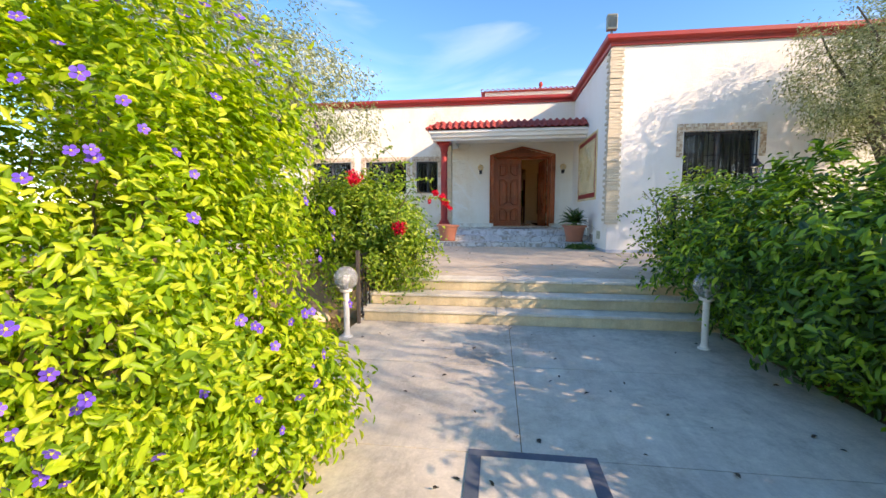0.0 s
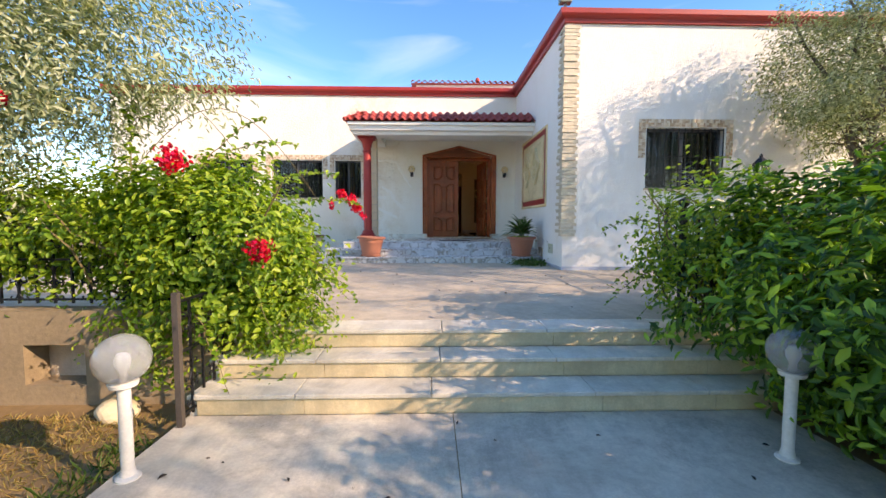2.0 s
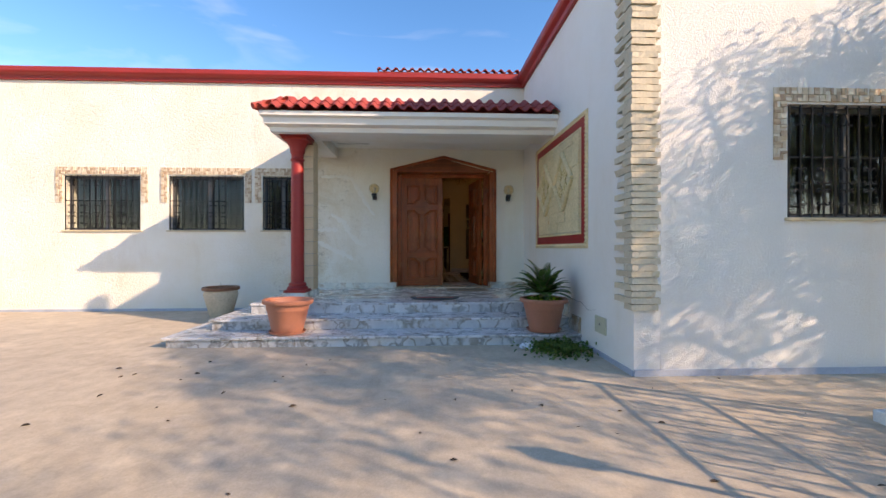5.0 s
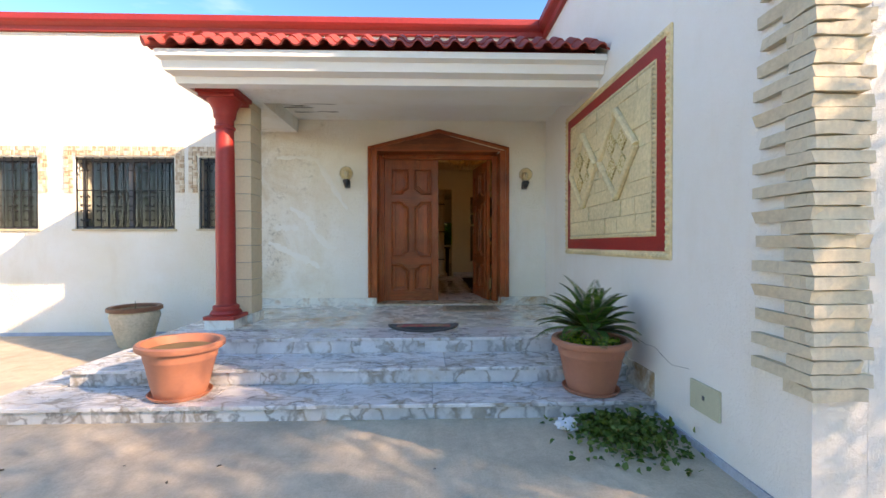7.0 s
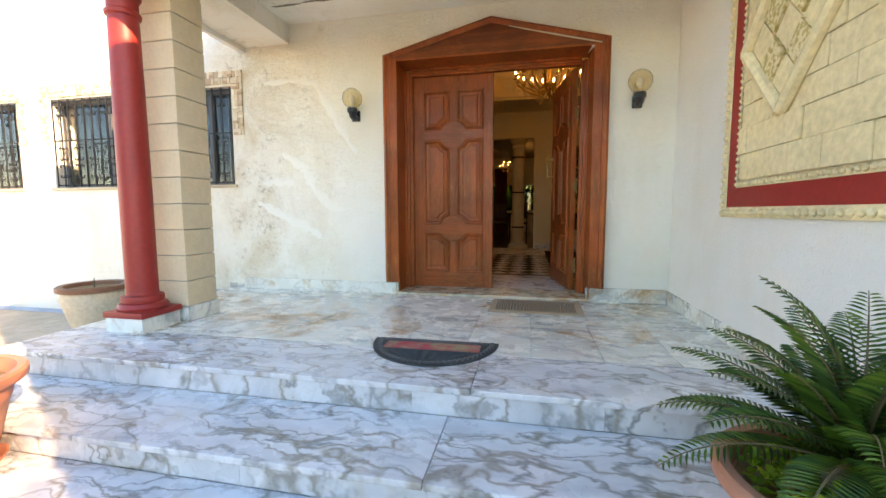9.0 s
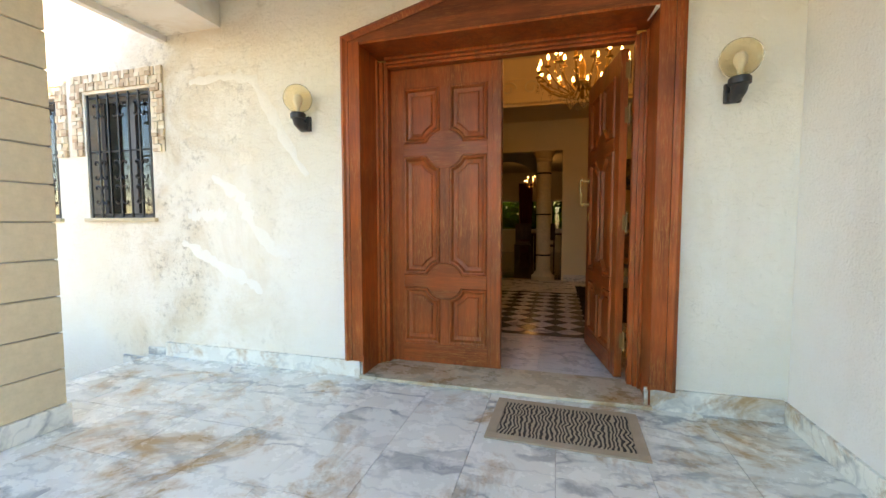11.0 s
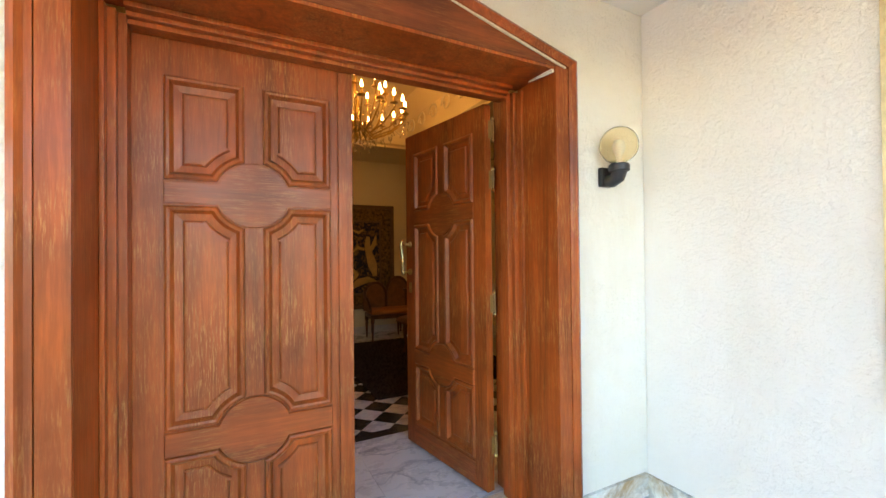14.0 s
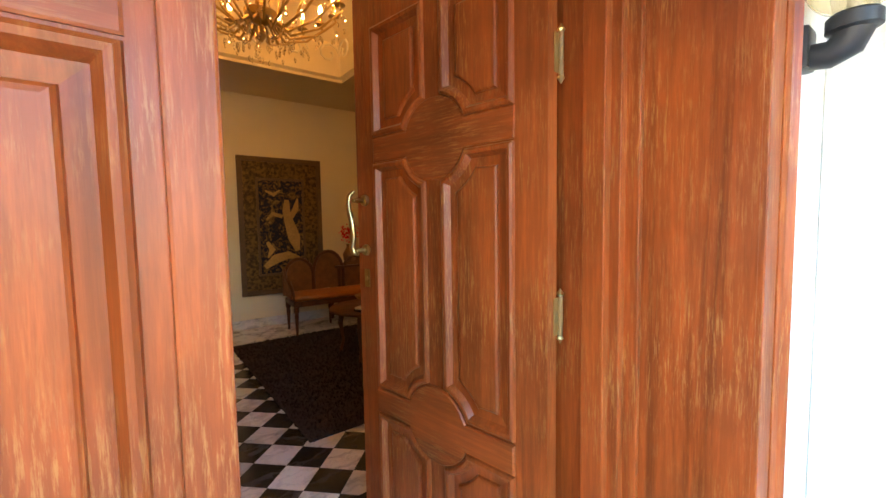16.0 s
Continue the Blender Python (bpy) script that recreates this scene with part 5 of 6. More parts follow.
olive(6.1, -5.3, -0.38, (6.0, -5.35, 2.55), (1.75, 1.0, 1.65), 28000, 11, "silver-green olive tree beside the wing wall", 190)
side_olive = olive(7.6, -7.8, -0.38, (7.2, -7.8, 3.3), (2.4, 1.9, 2.1), 9500, 12, "tall olive tree in the side garden", 110, 0.02)
foliage(side_olive, 16, 8000, 90, (-1.1, 0.05, 4.7), (1.5, 1.3, 0.95), 0.13, L_OLIVE, 0.075, 0.3, shell=0.2, lump=0.4)
olive(6.4, -9.4, -0.38, (5.9, -9.2, 2.9), (2.2, 1.6, 1.6), 2600, 13, "broad olive tree behind the hedge", 42, 0.014)
olive(6.9, -12.2, -0.38, (6.5, -12.0, 3.3), (1.9, 2.1, 1.9), 3800, 15, "tall olive tree beside the garden path", 60, 0.014)
olive(6.6, -14.2, -0.38, (6.0, -13.8, 3.1), (1.6, 1.2, 1.4), 4000, 17, "olive tree beside the start of the path", 60, 0.014)
olive(-5.4, -8.6, -0.9, (-4.9, -8.1, 1.9), (2.1, 1.3, 1.7), 60000, 14, "silver-green olive tree over the garden fence", 520)

# flowers
fb = bmesh.new()
for i in range(5):
    a = 2 * math.pi * i / 5
    ring = [(0.002, a), (0.015, a - 0.6), (0.021, a - 0.35), (0.0225, a), (0.021, a + 0.35), (0.015, a + 0.6)]
    vs = [fb.verts.new((rr * math.cos(t), rr * math.sin(t), 0.003 if rr < 0.01 else 0.005 * rr / 0.02)) for rr, t in ring]
    fb.faces.new(vs)
flower_me = to_mesh("flower", fb, L_PURPLE)
eye_me = to_mesh("stamen", lathe(bmesh.new(), [(0.004, 0.002), (0.0035, 0.007), (0.001, 0.009)], 6), plain("yellow_stamen", (0.75, 0.55, 0.1), 0.6))


def purple_bush():
    t = thing("flowering_shrub", -2.85, -11.75, -0.9, "dense lime-green nightshade shrub dotted with violet flowers", "shrub")
    rnd = random.Random(5)
    for i in range(26):
        a = rnd.uniform(0, 6.28)
        sb = bmesh.new()
        branch(sb, (rnd.uniform(-0.2, 0.2), rnd.uniform(-0.15, 0.15), 0), (1.15 * math.cos(a) * rnd.uniform(0.5, 1), 0.7 * math.sin(a) * rnd.uniform(0.5, 1), rnd.uniform(0.5, 2.4)), 0.014, 0.004, 0.12, rnd, 5)
        part("stem", sb, M_STEM, t)
    cen, rad = (0, 0, 1.15), (1.32, 0.85, 1.3)
    foliage(t, 21, 78000, 900, cen, rad, 0.065, L_BUSH, 0.047, 0.4, shell=0.6, lump=0.3, flat_bottom=0.12)
    foliage(t, 22, 9000, 150, (0.9, 0.3, 0.42), (0.46, 0.46, 0.45), 0.07, L_BUSH, 0.058, 0.42, shell=0.4, lump=0.3, flat_bottom=0.06)
    for i in range(300):
        d = Vector((rnd.uniform(-0.6, 1.0), rnd.uniform(-1.0, 0.25), rnd.uniform(-0.75, 0.85))).normalized()
        p = Vector(cen) + Vector((d.x * rad[0], d.y * rad[1], d.z * rad[2])) * rnd.uniform(1.02, 1.16)
        f = new("flower", flower_me)
        f.parent = t
        q = (d + Vector((rnd.uniform(-0.5, 0.5), rnd.uniform(-0.5, 0.5), rnd.uniform(-0.2, 0.6)))).to_track_quat("Z", "Y")
        f.matrix_basis = Matrix.LocRotScale(p, q, Vector.Fill(3, rnd.uniform(0.65, 1.0)))
        e = new("stamen", eye_me)
        e.parent = f
    return t


purple_bush()


def bracts(parent, p, rnd, count=26, r=0.06):
    rs = np.random.RandomState(rnd.randint(0, 9999))
    d = unit(rs.normal(size=(count * 3, 3)))
    pos = np.array(p) + d * r * rs.uniform(0.3, 1, (count * 3, 1))
    me = leaf_mesh("flower", L_PETAL, pos, unit(d + rs.normal(size=d.shape) * 0.6), unit(rs.normal(size=d.shape)), rs.uniform(0.03, 0.042, count * 3), rs.uniform(0.024, 0.034, count * 3))
    ob = new("flower", me)
    ob.parent = parent


def sprays(parent, starts, mat, rnd, leaf=0.055, every=0.035):
    """Loose leafy shoots that hang out of a bush."""
    rs = np.random.RandomState(3)
    for a, b, sag in starts:
        P, N, U = [], [], []
        a, b = Vector(a), Vector(b)
        n = 14
        pts = [a.lerp(b, i / n) + Vector((rnd.uniform(-0.012, 0.012), rnd.uniform(-0.012, 0.012), sag * 4 * (i / n) * (1 - i / n))) for i in range(n + 1)]
        shoot = part("shoot", tube(bmesh.new(), pts, [0.005 - 0.0035 * i / n for i in range(n + 1)], 5), M_STEM, parent)
        m = int((b - a).length / every)
        for i in range(m):
            u = (i + 0.5) / m * n
            j = min(int(u), n - 1)
            for s in (0, 1):
                P.append(pts[j].lerp(pts[j + 1], u - j))
                N.append((rnd.uniform(-0.7, 0.7), rnd.uniform(-0.9, 0.5), rnd.uniform(0.2, 1)))
                U.append((rnd.uniform(-1, 1), rnd.uniform(-1, 1), rnd.uniform(-0.7, 0.5)))
        n = len(P)
        ln = leaf * rs.uniform(0.6, 1.3, n)
        ob = new("shoot_foliage", leaf_mesh("shoot_foliage", mat, np.array(P), unit(np.array(N)), unit(np.array(U)), ln, ln * 0.6))
        ob.parent = shoot


def vine():
    x, y, z = -2.6, -8.1, -0.6
    t = thing("bougainvillea", x, y, z, "bright green bougainvillea with crimson flowers over the railing", "shrub")
    rnd = random.Random(8)
    for i in range(18):
        sb = bmesh.new()
        branch(sb, (rnd.uniform(-0.3, 0.3), rnd.uniform(0, 0.3), -0.1), (rnd.uniform(-1.0, 0.9), rnd.uniform(-0.4, 0.7), rnd.uniform(0.4, 1.5)), 0.02, 0.005, 0.15, rnd, 5)
        part("stem", sb, M_STEM, t)
    foliage(t, 31, 15000, 300, (0.12, 0.1, 0.85), (0.88, 0.62, 0.68), 0.085, L_VINE, 0.06, 0.5, shell=0.45, lump=0.45)
    foliage(t, 32, 9000, 200, (-1.1, 0.15, 0.98), (1.15, 0.5, 0.4), 0.09, L_VINE, 0.06, 0.5, shell=0.4, lump=0.5)
    foliage(t, 33, 5200, 120, (0.62, 0.12, 0.25), (0.38, 0.42, 0.6), 0.08, L_VINE, 0.05, 0.45, shell=0.4, lump=0.5)
    foliage(t, 34, 5200, 130, (-0.1, 0.0, 0.3), (0.55, 0.4, 0.5), 0.08, L_VINE, 0.05, 0.45, shell=0.3, lump=0.5)
    o = Vector((x, y, z))
    st = [((-2.2, -7.8, 0.5), (-1.5, -6.95, 0.62), 0.1), ((-2.4, -7.9, 0.6), (-1.75, -6.8, 0.95), 0.12), ((-2.3, -8.0, 0.55), (-1.55, -8.0, -0.12), 0.14), ((-2.1, -8.2, 0.3), (-1.35, -8.05, -0.2), 0.12), ((-2.5, -8.2, 0.8), (-2.2, -7.6, 1.35), 0.1), ((-2.9, -8.3, 0.8), (-3.2, -7.9, 1.35), 0.1), ((-2.2, -8.4, 0.2), (-1.7, -8.7, -0.45), 0.1), ((-2.5, -8.5, 0.0), (-2.0, -8.85, -0.6), 0.1), ((-2.6, -8.1, 0.8), (-1.9, -7.7, 1.1), 0.12), ((-2.1, -7.6, 0.1), (-1.6, -7.2, -0.33), 0.1)]
    sprays(t, [(Vector(a) - o, Vector(b) - o, s) for a, b, s in st], L_VINE, rnd)
    for a, b in (((-3.3, -7.9, 0.7), (-1.75, -7.6, 0.6)), ((-3.9, -7.9, 0.8), (-2.4, -7.5, 0.9))):
        hoop = tube(bmesh.new(), [Vector(a).lerp(Vector(b), i / 14) + Vector((0, 0, 0.75 * math.sin(math.pi * i / 14))) - o for i in range(15)], 0.0035, 5)
        part("bare_shoot", hoop, M_STEM, t)
    for p, r in (((-2.42, -8.62, 0.85), 0.105), ((-1.87, -8.64, 0.27), 0.1), ((-1.6, -6.93, 0.68), 0.065), ((-1.55, -6.95, 0.6), 0.05), ((-1.72, -6.9, 0.75), 0.05), ((-1.5, -6.9, 0.52), 0.035), ((-1.78, -7.1, 0.62), 0.03), ((-3.7, -8.4, 1.3), 0.06)):
        bracts(t, Vector(p) - o, rnd, 42 if r > 0.09 else 26 if r > 0.04 else 8, r)
    return t


vine()


def hedge():
    t = thing("hedge", 2.22, -10.3, -0.85, "thick dark green clipped hedge along the path", "hedge")
    rnd = random.Random(9)
    for i in range(44):
        yy = rnd.uniform(-2.1, 1.8)
        sb = bmesh.new()
        branch(sb, (rnd.uniform(-0.5, 0.3), yy, 0), (rnd.uniform(-1.0, 0.5), yy + rnd.uniform(-0.3, 0.3), rnd.uniform(0.5, 1.45)), 0.022, 0.006, 0.1, rnd, 5)
        part("stem", sb, M_BARK, t)
    for i, (yy, cx, rx, top) in enumerate(((-2.2, 0.0, 1.05, 1.5), (-1.2, -0.05, 1.1, 1.55), (-0.2, -0.05, 1.12, 1.6), (0.8, -0.06, 1.2, 1.62), (1.65, 0.0, 1.18, 1.62))):
        foliage(t, 41 + i, 7600, 240, (cx, yy, top * 0.5 + 0.05), (rx, 0.85, top * 0.52), 0.055, L_HEDGE, 0.09, 0.36, shell=0.7, lump=0.4, flat_bottom=0.1)
    for i in range(4):
        foliage(t, 46 + i, 4200, 130, (-0.62 + 0.06 * (i % 2), -1.75 + 0.95 * i, 0.5), (0.42, 0.6, 0.46), 0.06, L_HEDGE, 0.085, 0.36, shell=0.45, lump=0.4, flat_bottom=0.06)
    return t


hedge()


def corner_shrub():
    x, y, z = 1.75, -7.75, -0.5
    t = thing("shrub", x, y, z, "loose green climbing shrub over the fence post", "shrub")
    rnd = random.Random(10)
    for i in range(14):
        sb = bmesh.new()
        branch(sb, (rnd.uniform(-0.2, 0.3), rnd.uniform(-0.2, 0.2), 0), (rnd.uniform(-0.8, 0.7), rnd.uniform(-0.4, 0.4), rnd.uniform(0.4, 1.25)), 0.014, 0.004, 0.1, rnd, 5)
        part("stem", sb, M_STEM, t)
    foliage(t, 51, 7000, 200, (0.12, 0, 0.75), (0.85, 0.55, 0.62), 0.085, L_VINE, 0.055, 0.5, shell=0.35, lump=0.5)
    foliage(t, 52, 4200, 110, (1.25, 0.0, 0.62), (0.85, 0.5, 0.6), 0.085, L_HEDGE, 0.07, 0.4, shell=0.4, lump=0.4)
    o = Vector((x, y, z))
    st = [((1.4, -7.9, 0.2), (0.72, -7.95, -0.1), 0.1), ((1.4, -7.8, 0.1), (0.8, -7.7, -0.3), 0.08), ((1.3, -7.7, 0.4), (0.8, -7.6, 0.35), 0.1), ((1.5, -7.9, 0.6), (0.95, -7.9, 0.6), 0.12), ((1.4, -8.0, 0.0), (0.9, -8.1, -0.33), 0.08)]
    sprays(t, [(Vector(a) - o, Vector(b) - o, s) for a, b, s in st], L_VINE, rnd, 0.045)
    return t


corner_shrub()

# cycad in the pot
cy = thing("sago_palm", 1.15, -2.69, 0.085, "small dark green sago palm in a pot", "potted palm")
part("stem", lathe(bmesh.new(), [(0.06, 0), (0.07, 0.05), (0.05, 0.1), (0.01, 0.13)], 14), M_BARK, cy)
rnd = random.Random(14)
for i in range(40):
    az = 2 * math.pi * (i * 0.381966) + rnd.uniform(-0.2, 0.2)
    el = radians(86 - 74 * (i / 39) ** 0.9)
    L = rnd.uniform(0.4, 0.5)
    if math.cos(az) > 0.6:
        L *= 0.82
    pts = []
    for j in range(15):
        s = j / 14
        e = el - s * s * 0.35
        pts.append(Vector((math.cos(az) * math.cos(e) * L * s, math.sin(az) * math.cos(e) * L * s, 0.1 + math.sin(e) * L * s)))
    fr = part("frond", tube(bmesh.new(), pts, [0.005 - 0.004 * j / 14 for j in range(15)], 5), M_STEM, cy)
    P, N, U, S = [], [], [], []
    side = Vector((-math.sin(az), math.cos(az), 0))
    for j in range(30):
        u = 0.8 + 13.1 * j / 30
        a = int(u)
        p = pts[a].lerp(pts[a + 1], u - a)
        d = (pts[a + 1] - pts[a]).normalized()
        nn = side.cross(d)
        for s in (-1, 1):
            P.append(p)
            U.append(side * s + d * 0.5 + nn * (0.35 if nn.z > 0 else -0.35))
            N.append(nn if nn.z > 0 else -nn)
            S.append(0.085 * math.sin(math.pi * (0.22 + 0.7 * j / 30)))
    lf = new("leaf_blade", leaf_mesh("leaf_blade", L_CYCAD, np.array(P), unit(np.array(N)), unit(np.array(U)), np.array(S), np.full(len(S), 0.0075)))
    lf.parent = fr


def scatter(name, label, category, mat, n, area, z, size, width, seed, upright=0.6, weight=None, kind="stuff"):
    r = np.random.RandomState(seed)
    x0, x1, y0, y1 = area
    p = np.column_stack([r.uniform(x0, x1, n), r.uniform(y0, y1, n), np.full(n, z)])
    if weight:
        p = p[[weight(*q) > r.rand() for q in p]]
    m = len(p)
    up = unit(r.normal(size=(m, 3)) * (1 - upright) + np.array([0, 0, upright]))
    nr = unit(r.normal(size=(m, 3)) + np.array([0, 0, 0.3 if upright > 0.3 else 4.0]))
    ln = size * r.uniform(0.5, 1.3, m)
    return tagged(new(name, leaf_mesh(name, mat, p, nr, up, ln, ln * width)), label, category, "", kind)


patchy = lambda x, y, z: noise.noise(Vector((x * 1.1, y * 1.1, 3))) * 1.6 + 0.45
scatter("grass", "dry yellow grass and weeds on bare earth", "grass", L_DRY, 80000, (-8, -2.45, -13, -8.5), -0.9, 0.05, 0.1, 61, 0.45, patchy)
scatter("grass", "green grass at the edge of the path", "grass", L_WEED, 1000, (-2.65, -2.38, -11.5, -8.9), -0.9, 0.1, 0.07, 62, 0.6)
scatter("grass", "green weeds behind the iron fence", "grass", L_WEED, 5000, (2.96, 4.6, -8.0, -5.2), -0.38, 0.16, 0.09, 63, 0.6)
weed = thing("weed_patch", 1.15, -3.2, TERR, "low green weeds growing at the wall foot", "weeds")
fr = np.random.RandomState(64)
n = 900
p = np.column_stack([fr.normal(0.03, 0.16, n), fr.normal(0, 0.17, n), np.abs(fr.normal(0, 0.04, n))])
p[:, 0] = np.minimum(p[:, 0], 0.37)
p[:, 1] = np.minimum(p[:, 1], 0.22)
ln = fr.uniform(0.03, 0.055, n)
ob = new("foliage", leaf_mesh("foliage", L_WEED, p, unit(fr.normal(size=(n, 3)) + np.array([0, 0, 1.5])), unit(fr.normal(size=(n, 3)) + np.array([0, 0, 0.3])), ln, ln * 0.8))
ob.parent = weed
pot_green = thing("pot_weeds", 1.15, -2.69, 0.08, "small bright weeds round the palm", "weeds")
n = 500
a = fr.uniform(0, 6.28, n)
rr = fr.uniform(0.08, 0.22, n)
p = np.column_stack([rr * np.cos(a), rr * np.sin(a), fr.uniform(0, 0.07, n)])
ln = fr.uniform(0.02, 0.04, n)
ob = new("foliage", leaf_mesh("foliage", L_VINE, p, unit(fr.normal(size=(n, 3)) + np.array([0, 0, 1.5])), unit(fr.normal(size=(n, 3))), ln, ln * 0.8))
ob.parent = pot_green
scatter("fallen_leaves", "small dark fallen leaves on the concrete", "leaves", L_FALLEN, 70, (-2.2, 1.3, -12.5, -8.75), PATH_Z + 0.003, 0.045, 0.45, 65, 0.02)
scatter("fallen_leaves", "small dark fallen leaves on the concrete", "leaves", L_FALLEN, 70, (-3.5, 2.6, -7.7, -3.1), TERR + 0.003, 0.045, 0.45, 66, 0.02)

pb = bmesh.new()
bmesh.ops.create_icosphere(pb, subdivisions=3, radius=0.07)
for v in pb.verts:
    v.co *= 1 + 0.7 * noise.noise(v.co * 28)
    v.co.z = max(-0.02, v.co.z * 0.55)
pp = new("crumpled_paper", to_mesh("crumpled_paper", pb, M_PAPER))
pp.matrix_basis = pose(0.84, -3.06, TERR + 0.02)
tagged(pp, "crumpled white and pale blue paper on the ground", "paper")


# ---- garden lamps ----
def globe_lamp(x, y, h, label):
    t = thing("garden_lamp", x, y, PATH_Z, label, "garden lamp", "globe garden lamps")
    part("base", lathe(bmesh.new(), [(0.055, 0), (0.055, 0.01), (0.036, 0.02), (0.031, 0.05)], 24), M_WHITEPOLE, t, smooth=True)
    part("pole", lathe(bmesh.new(), [(0.029, 0.05), (0.029, h)], 20), M_WHITEPOLE, t, smooth=True)
    part("collar", lathe(bmesh.new(), [(0.031, h), (0.06, h + 0.01), (0.065, h + 0.03), (0.05, h + 0.035)], 24), M_WHITEPOLE, t, smooth=True)
    prof = [(0.122 * math.sin(math.pi * (0.13 + 0.87 * i / 16)) + 0.0005, h + 0.145 - 0.122 * math.cos(math.pi * (0.13 + 0.87 * i / 16))) for i in range(17)]
    inner = [(r * 0.97 + 0.0002, h + 0.145 + (z - h - 0.145) * 0.97) for r, z in prof[::-1]]
    part("globe", lathe(bmesh.new(), prof + inner, 36), M_GLOBE, t, "dusty clear globe", True)
    part("bulb", lathe(bmesh.new(), [(0.018, h + 0.03), (0.018, h + 0.08), (0.032, h + 0.11), (0.036, h + 0.14), (0.024, h + 0.17), (0.002, h + 0.178)], 18), plain("opal_bulb", (0.8, 0.8, 0.78), 0.3), t, smooth=True)


globe_lamp(-2.27, -9.31, 0.46, "white garden lamp post with a clear globe")
globe_lamp(1.16, -9.23, 0.45, "white garden lamp post half hidden in the hedge")


# ---- iron fences ----
def fence(name, a, b, z, height, label, posts=(True, True), thick=0.022, metal=None):
    a, b = Vector(a), Vector(b)
    L = (b - a).length
    t = thing(name, a.x, a.y, z, label, "fence", rz=math.degrees(math.atan2(b.y - a.y, b.x - a.x)))
    for on, x in zip(posts, (0, L)):
        if on:
            q = part("post", boxes((x - thick, x + thick, -thick, thick, 0, height + 0.04)), metal or M_IRON, t)
            if thick < 0.02:
                continue
            part("ball_cap", lathe(bmesh.new(), [(0.022, height + 0.04), (0.028, height + 0.05), (0.02, height + 0.06), (0.04, height + 0.08), (0.045, height + 0.1), (0.035, height + 0.125), (0.005, height + 0.14)], 14, (x, 0, 0)), M_IRON, q, smooth=True)
    for zz in (0.06, height * 0.58, height - 0.02):
        part("rail", boxes((0.022, L - 0.022, -0.009, 0.009, zz - 0.008, zz + 0.008)), M_IRON, t)
    n = max(2, round(L / 0.13))
    for i in range(1, n):
        x = L * i / n
        part("bar", boxes((x - 0.007, x + 0.007, -0.0075, 0.0075, 0.03, height - 0.03)), M_IRON, t)
        if i % 2:
            for f in (-1, 1):
                for dx, zz, sz in ((0.035, 0.2, 0.1), (0.035, 0.4, 0.1), (0.032, 0.8, 0.08)):
                    s = bmesh.new()
                    scroll(s, x + f * dx, height * zz, sz, f, 0.006)
                    part("scroll", s, M_IRON, t)
    return t


fence("iron_fence", (2.8, -5.2), (2.8, -7.9), -0.32, 0.92, "black wrought-iron fence with scrolls on a kerb")
fence("iron_fence", (2.8, -7.92), (1.36, -7.92), -0.4, 0.92, "black wrought-iron fence under the shrubs", (False, True))
fence("iron_fence", (-2.32, -8.8), (-2.32, -8.0), -0.82, 0.8, "short black wrought-iron stair railing", (True, False), 0.018, M_RUST)
fence("iron_fence", (-2.4, -8.2), (-7.5, -8.2), -0.19, 0.62, "low black wrought-iron fence on the garden wall", (False, True))
struct("kerb", boxes((2.68, 2.95, -8.05, -5.15, -0.42, -0.32), bevel=0.008), plain("white_kerb_paint", (0.7, 0.7, 0.68), 0.8, 0, 0.2), "white painted kerb under the iron fence", "kerb")
struct("garden_bed", boxes((2.952, 11.9, -22, -5.152, -1.2, -0.38)), M_SOIL, "brown soil of the side garden", "soil")
struct("retaining_wall", wall_cells(bmesh.new(), -14, -2.37, -1.2, -0.2, -8.3, -8.102, [(-3.74, -3.3, -0.75, -0.45)]), M_TAUPE, "rough brown rendered garden wall with a square niche", "wall")
struct("garden_bed", boxes((1.56, 2.95, -22, -8.102, -1.2, -0.84)), M_SOIL, "brown soil under the hedge", "soil")

lt = thing("garden_lantern", 2.87, -6.85, -0.38, "black post lantern behind the iron fence", "lantern")
part("pole", lathe(bmesh.new(), [(0.04, 0), (0.04, 0.05), (0.022, 0.08), (0.02, 1.28), (0.035, 1.3)], 14), M_IRON, lt, smooth=True)
part("base", lathe(bmesh.new(), [(0.02, 1.3), (0.06, 1.31), (0.065, 1.33), (0.05, 1.335)], 6), M_IRON, lt)
part("glass", lathe(bmesh.new(), [(0.05, 1.336), (0.075, 1.47)], 6), M_GLOBE, lt)
for i in range(6):
    a = 2 * math.pi * i / 6
    part("glazing_bar", tube(bmesh.new(), [(0.052 * math.cos(a), 0.052 * math.sin(a), 1.335), (0.078 * math.cos(a), 0.078 * math.sin(a), 1.472)], 0.005, 5), M_IRON, lt)
part("cap", lathe(bmesh.new(), [(0.085, 1.472), (0.09, 1.48), (0.04, 1.53), (0.015, 1.55), (0.018, 1.57), (0.003, 1.59)], 6), M_IRON, lt)
rk = bmesh.new()
bmesh.ops.create_icosphere(rk, subdivisions=3, radius=0.13)
for v in rk.verts:
    v.co *= 1 + 0.35 * noise.noise(v.co * 6)
    v.co.z *= 0.65
ro = new("rock", to_mesh("rock", rk, M_LIME))
ro.matrix_basis = pose(-2.95, -8.5, -0.86, 0, 0, 30)
tagged(ro, "pale rounded stone lying on dry earth", "rock")

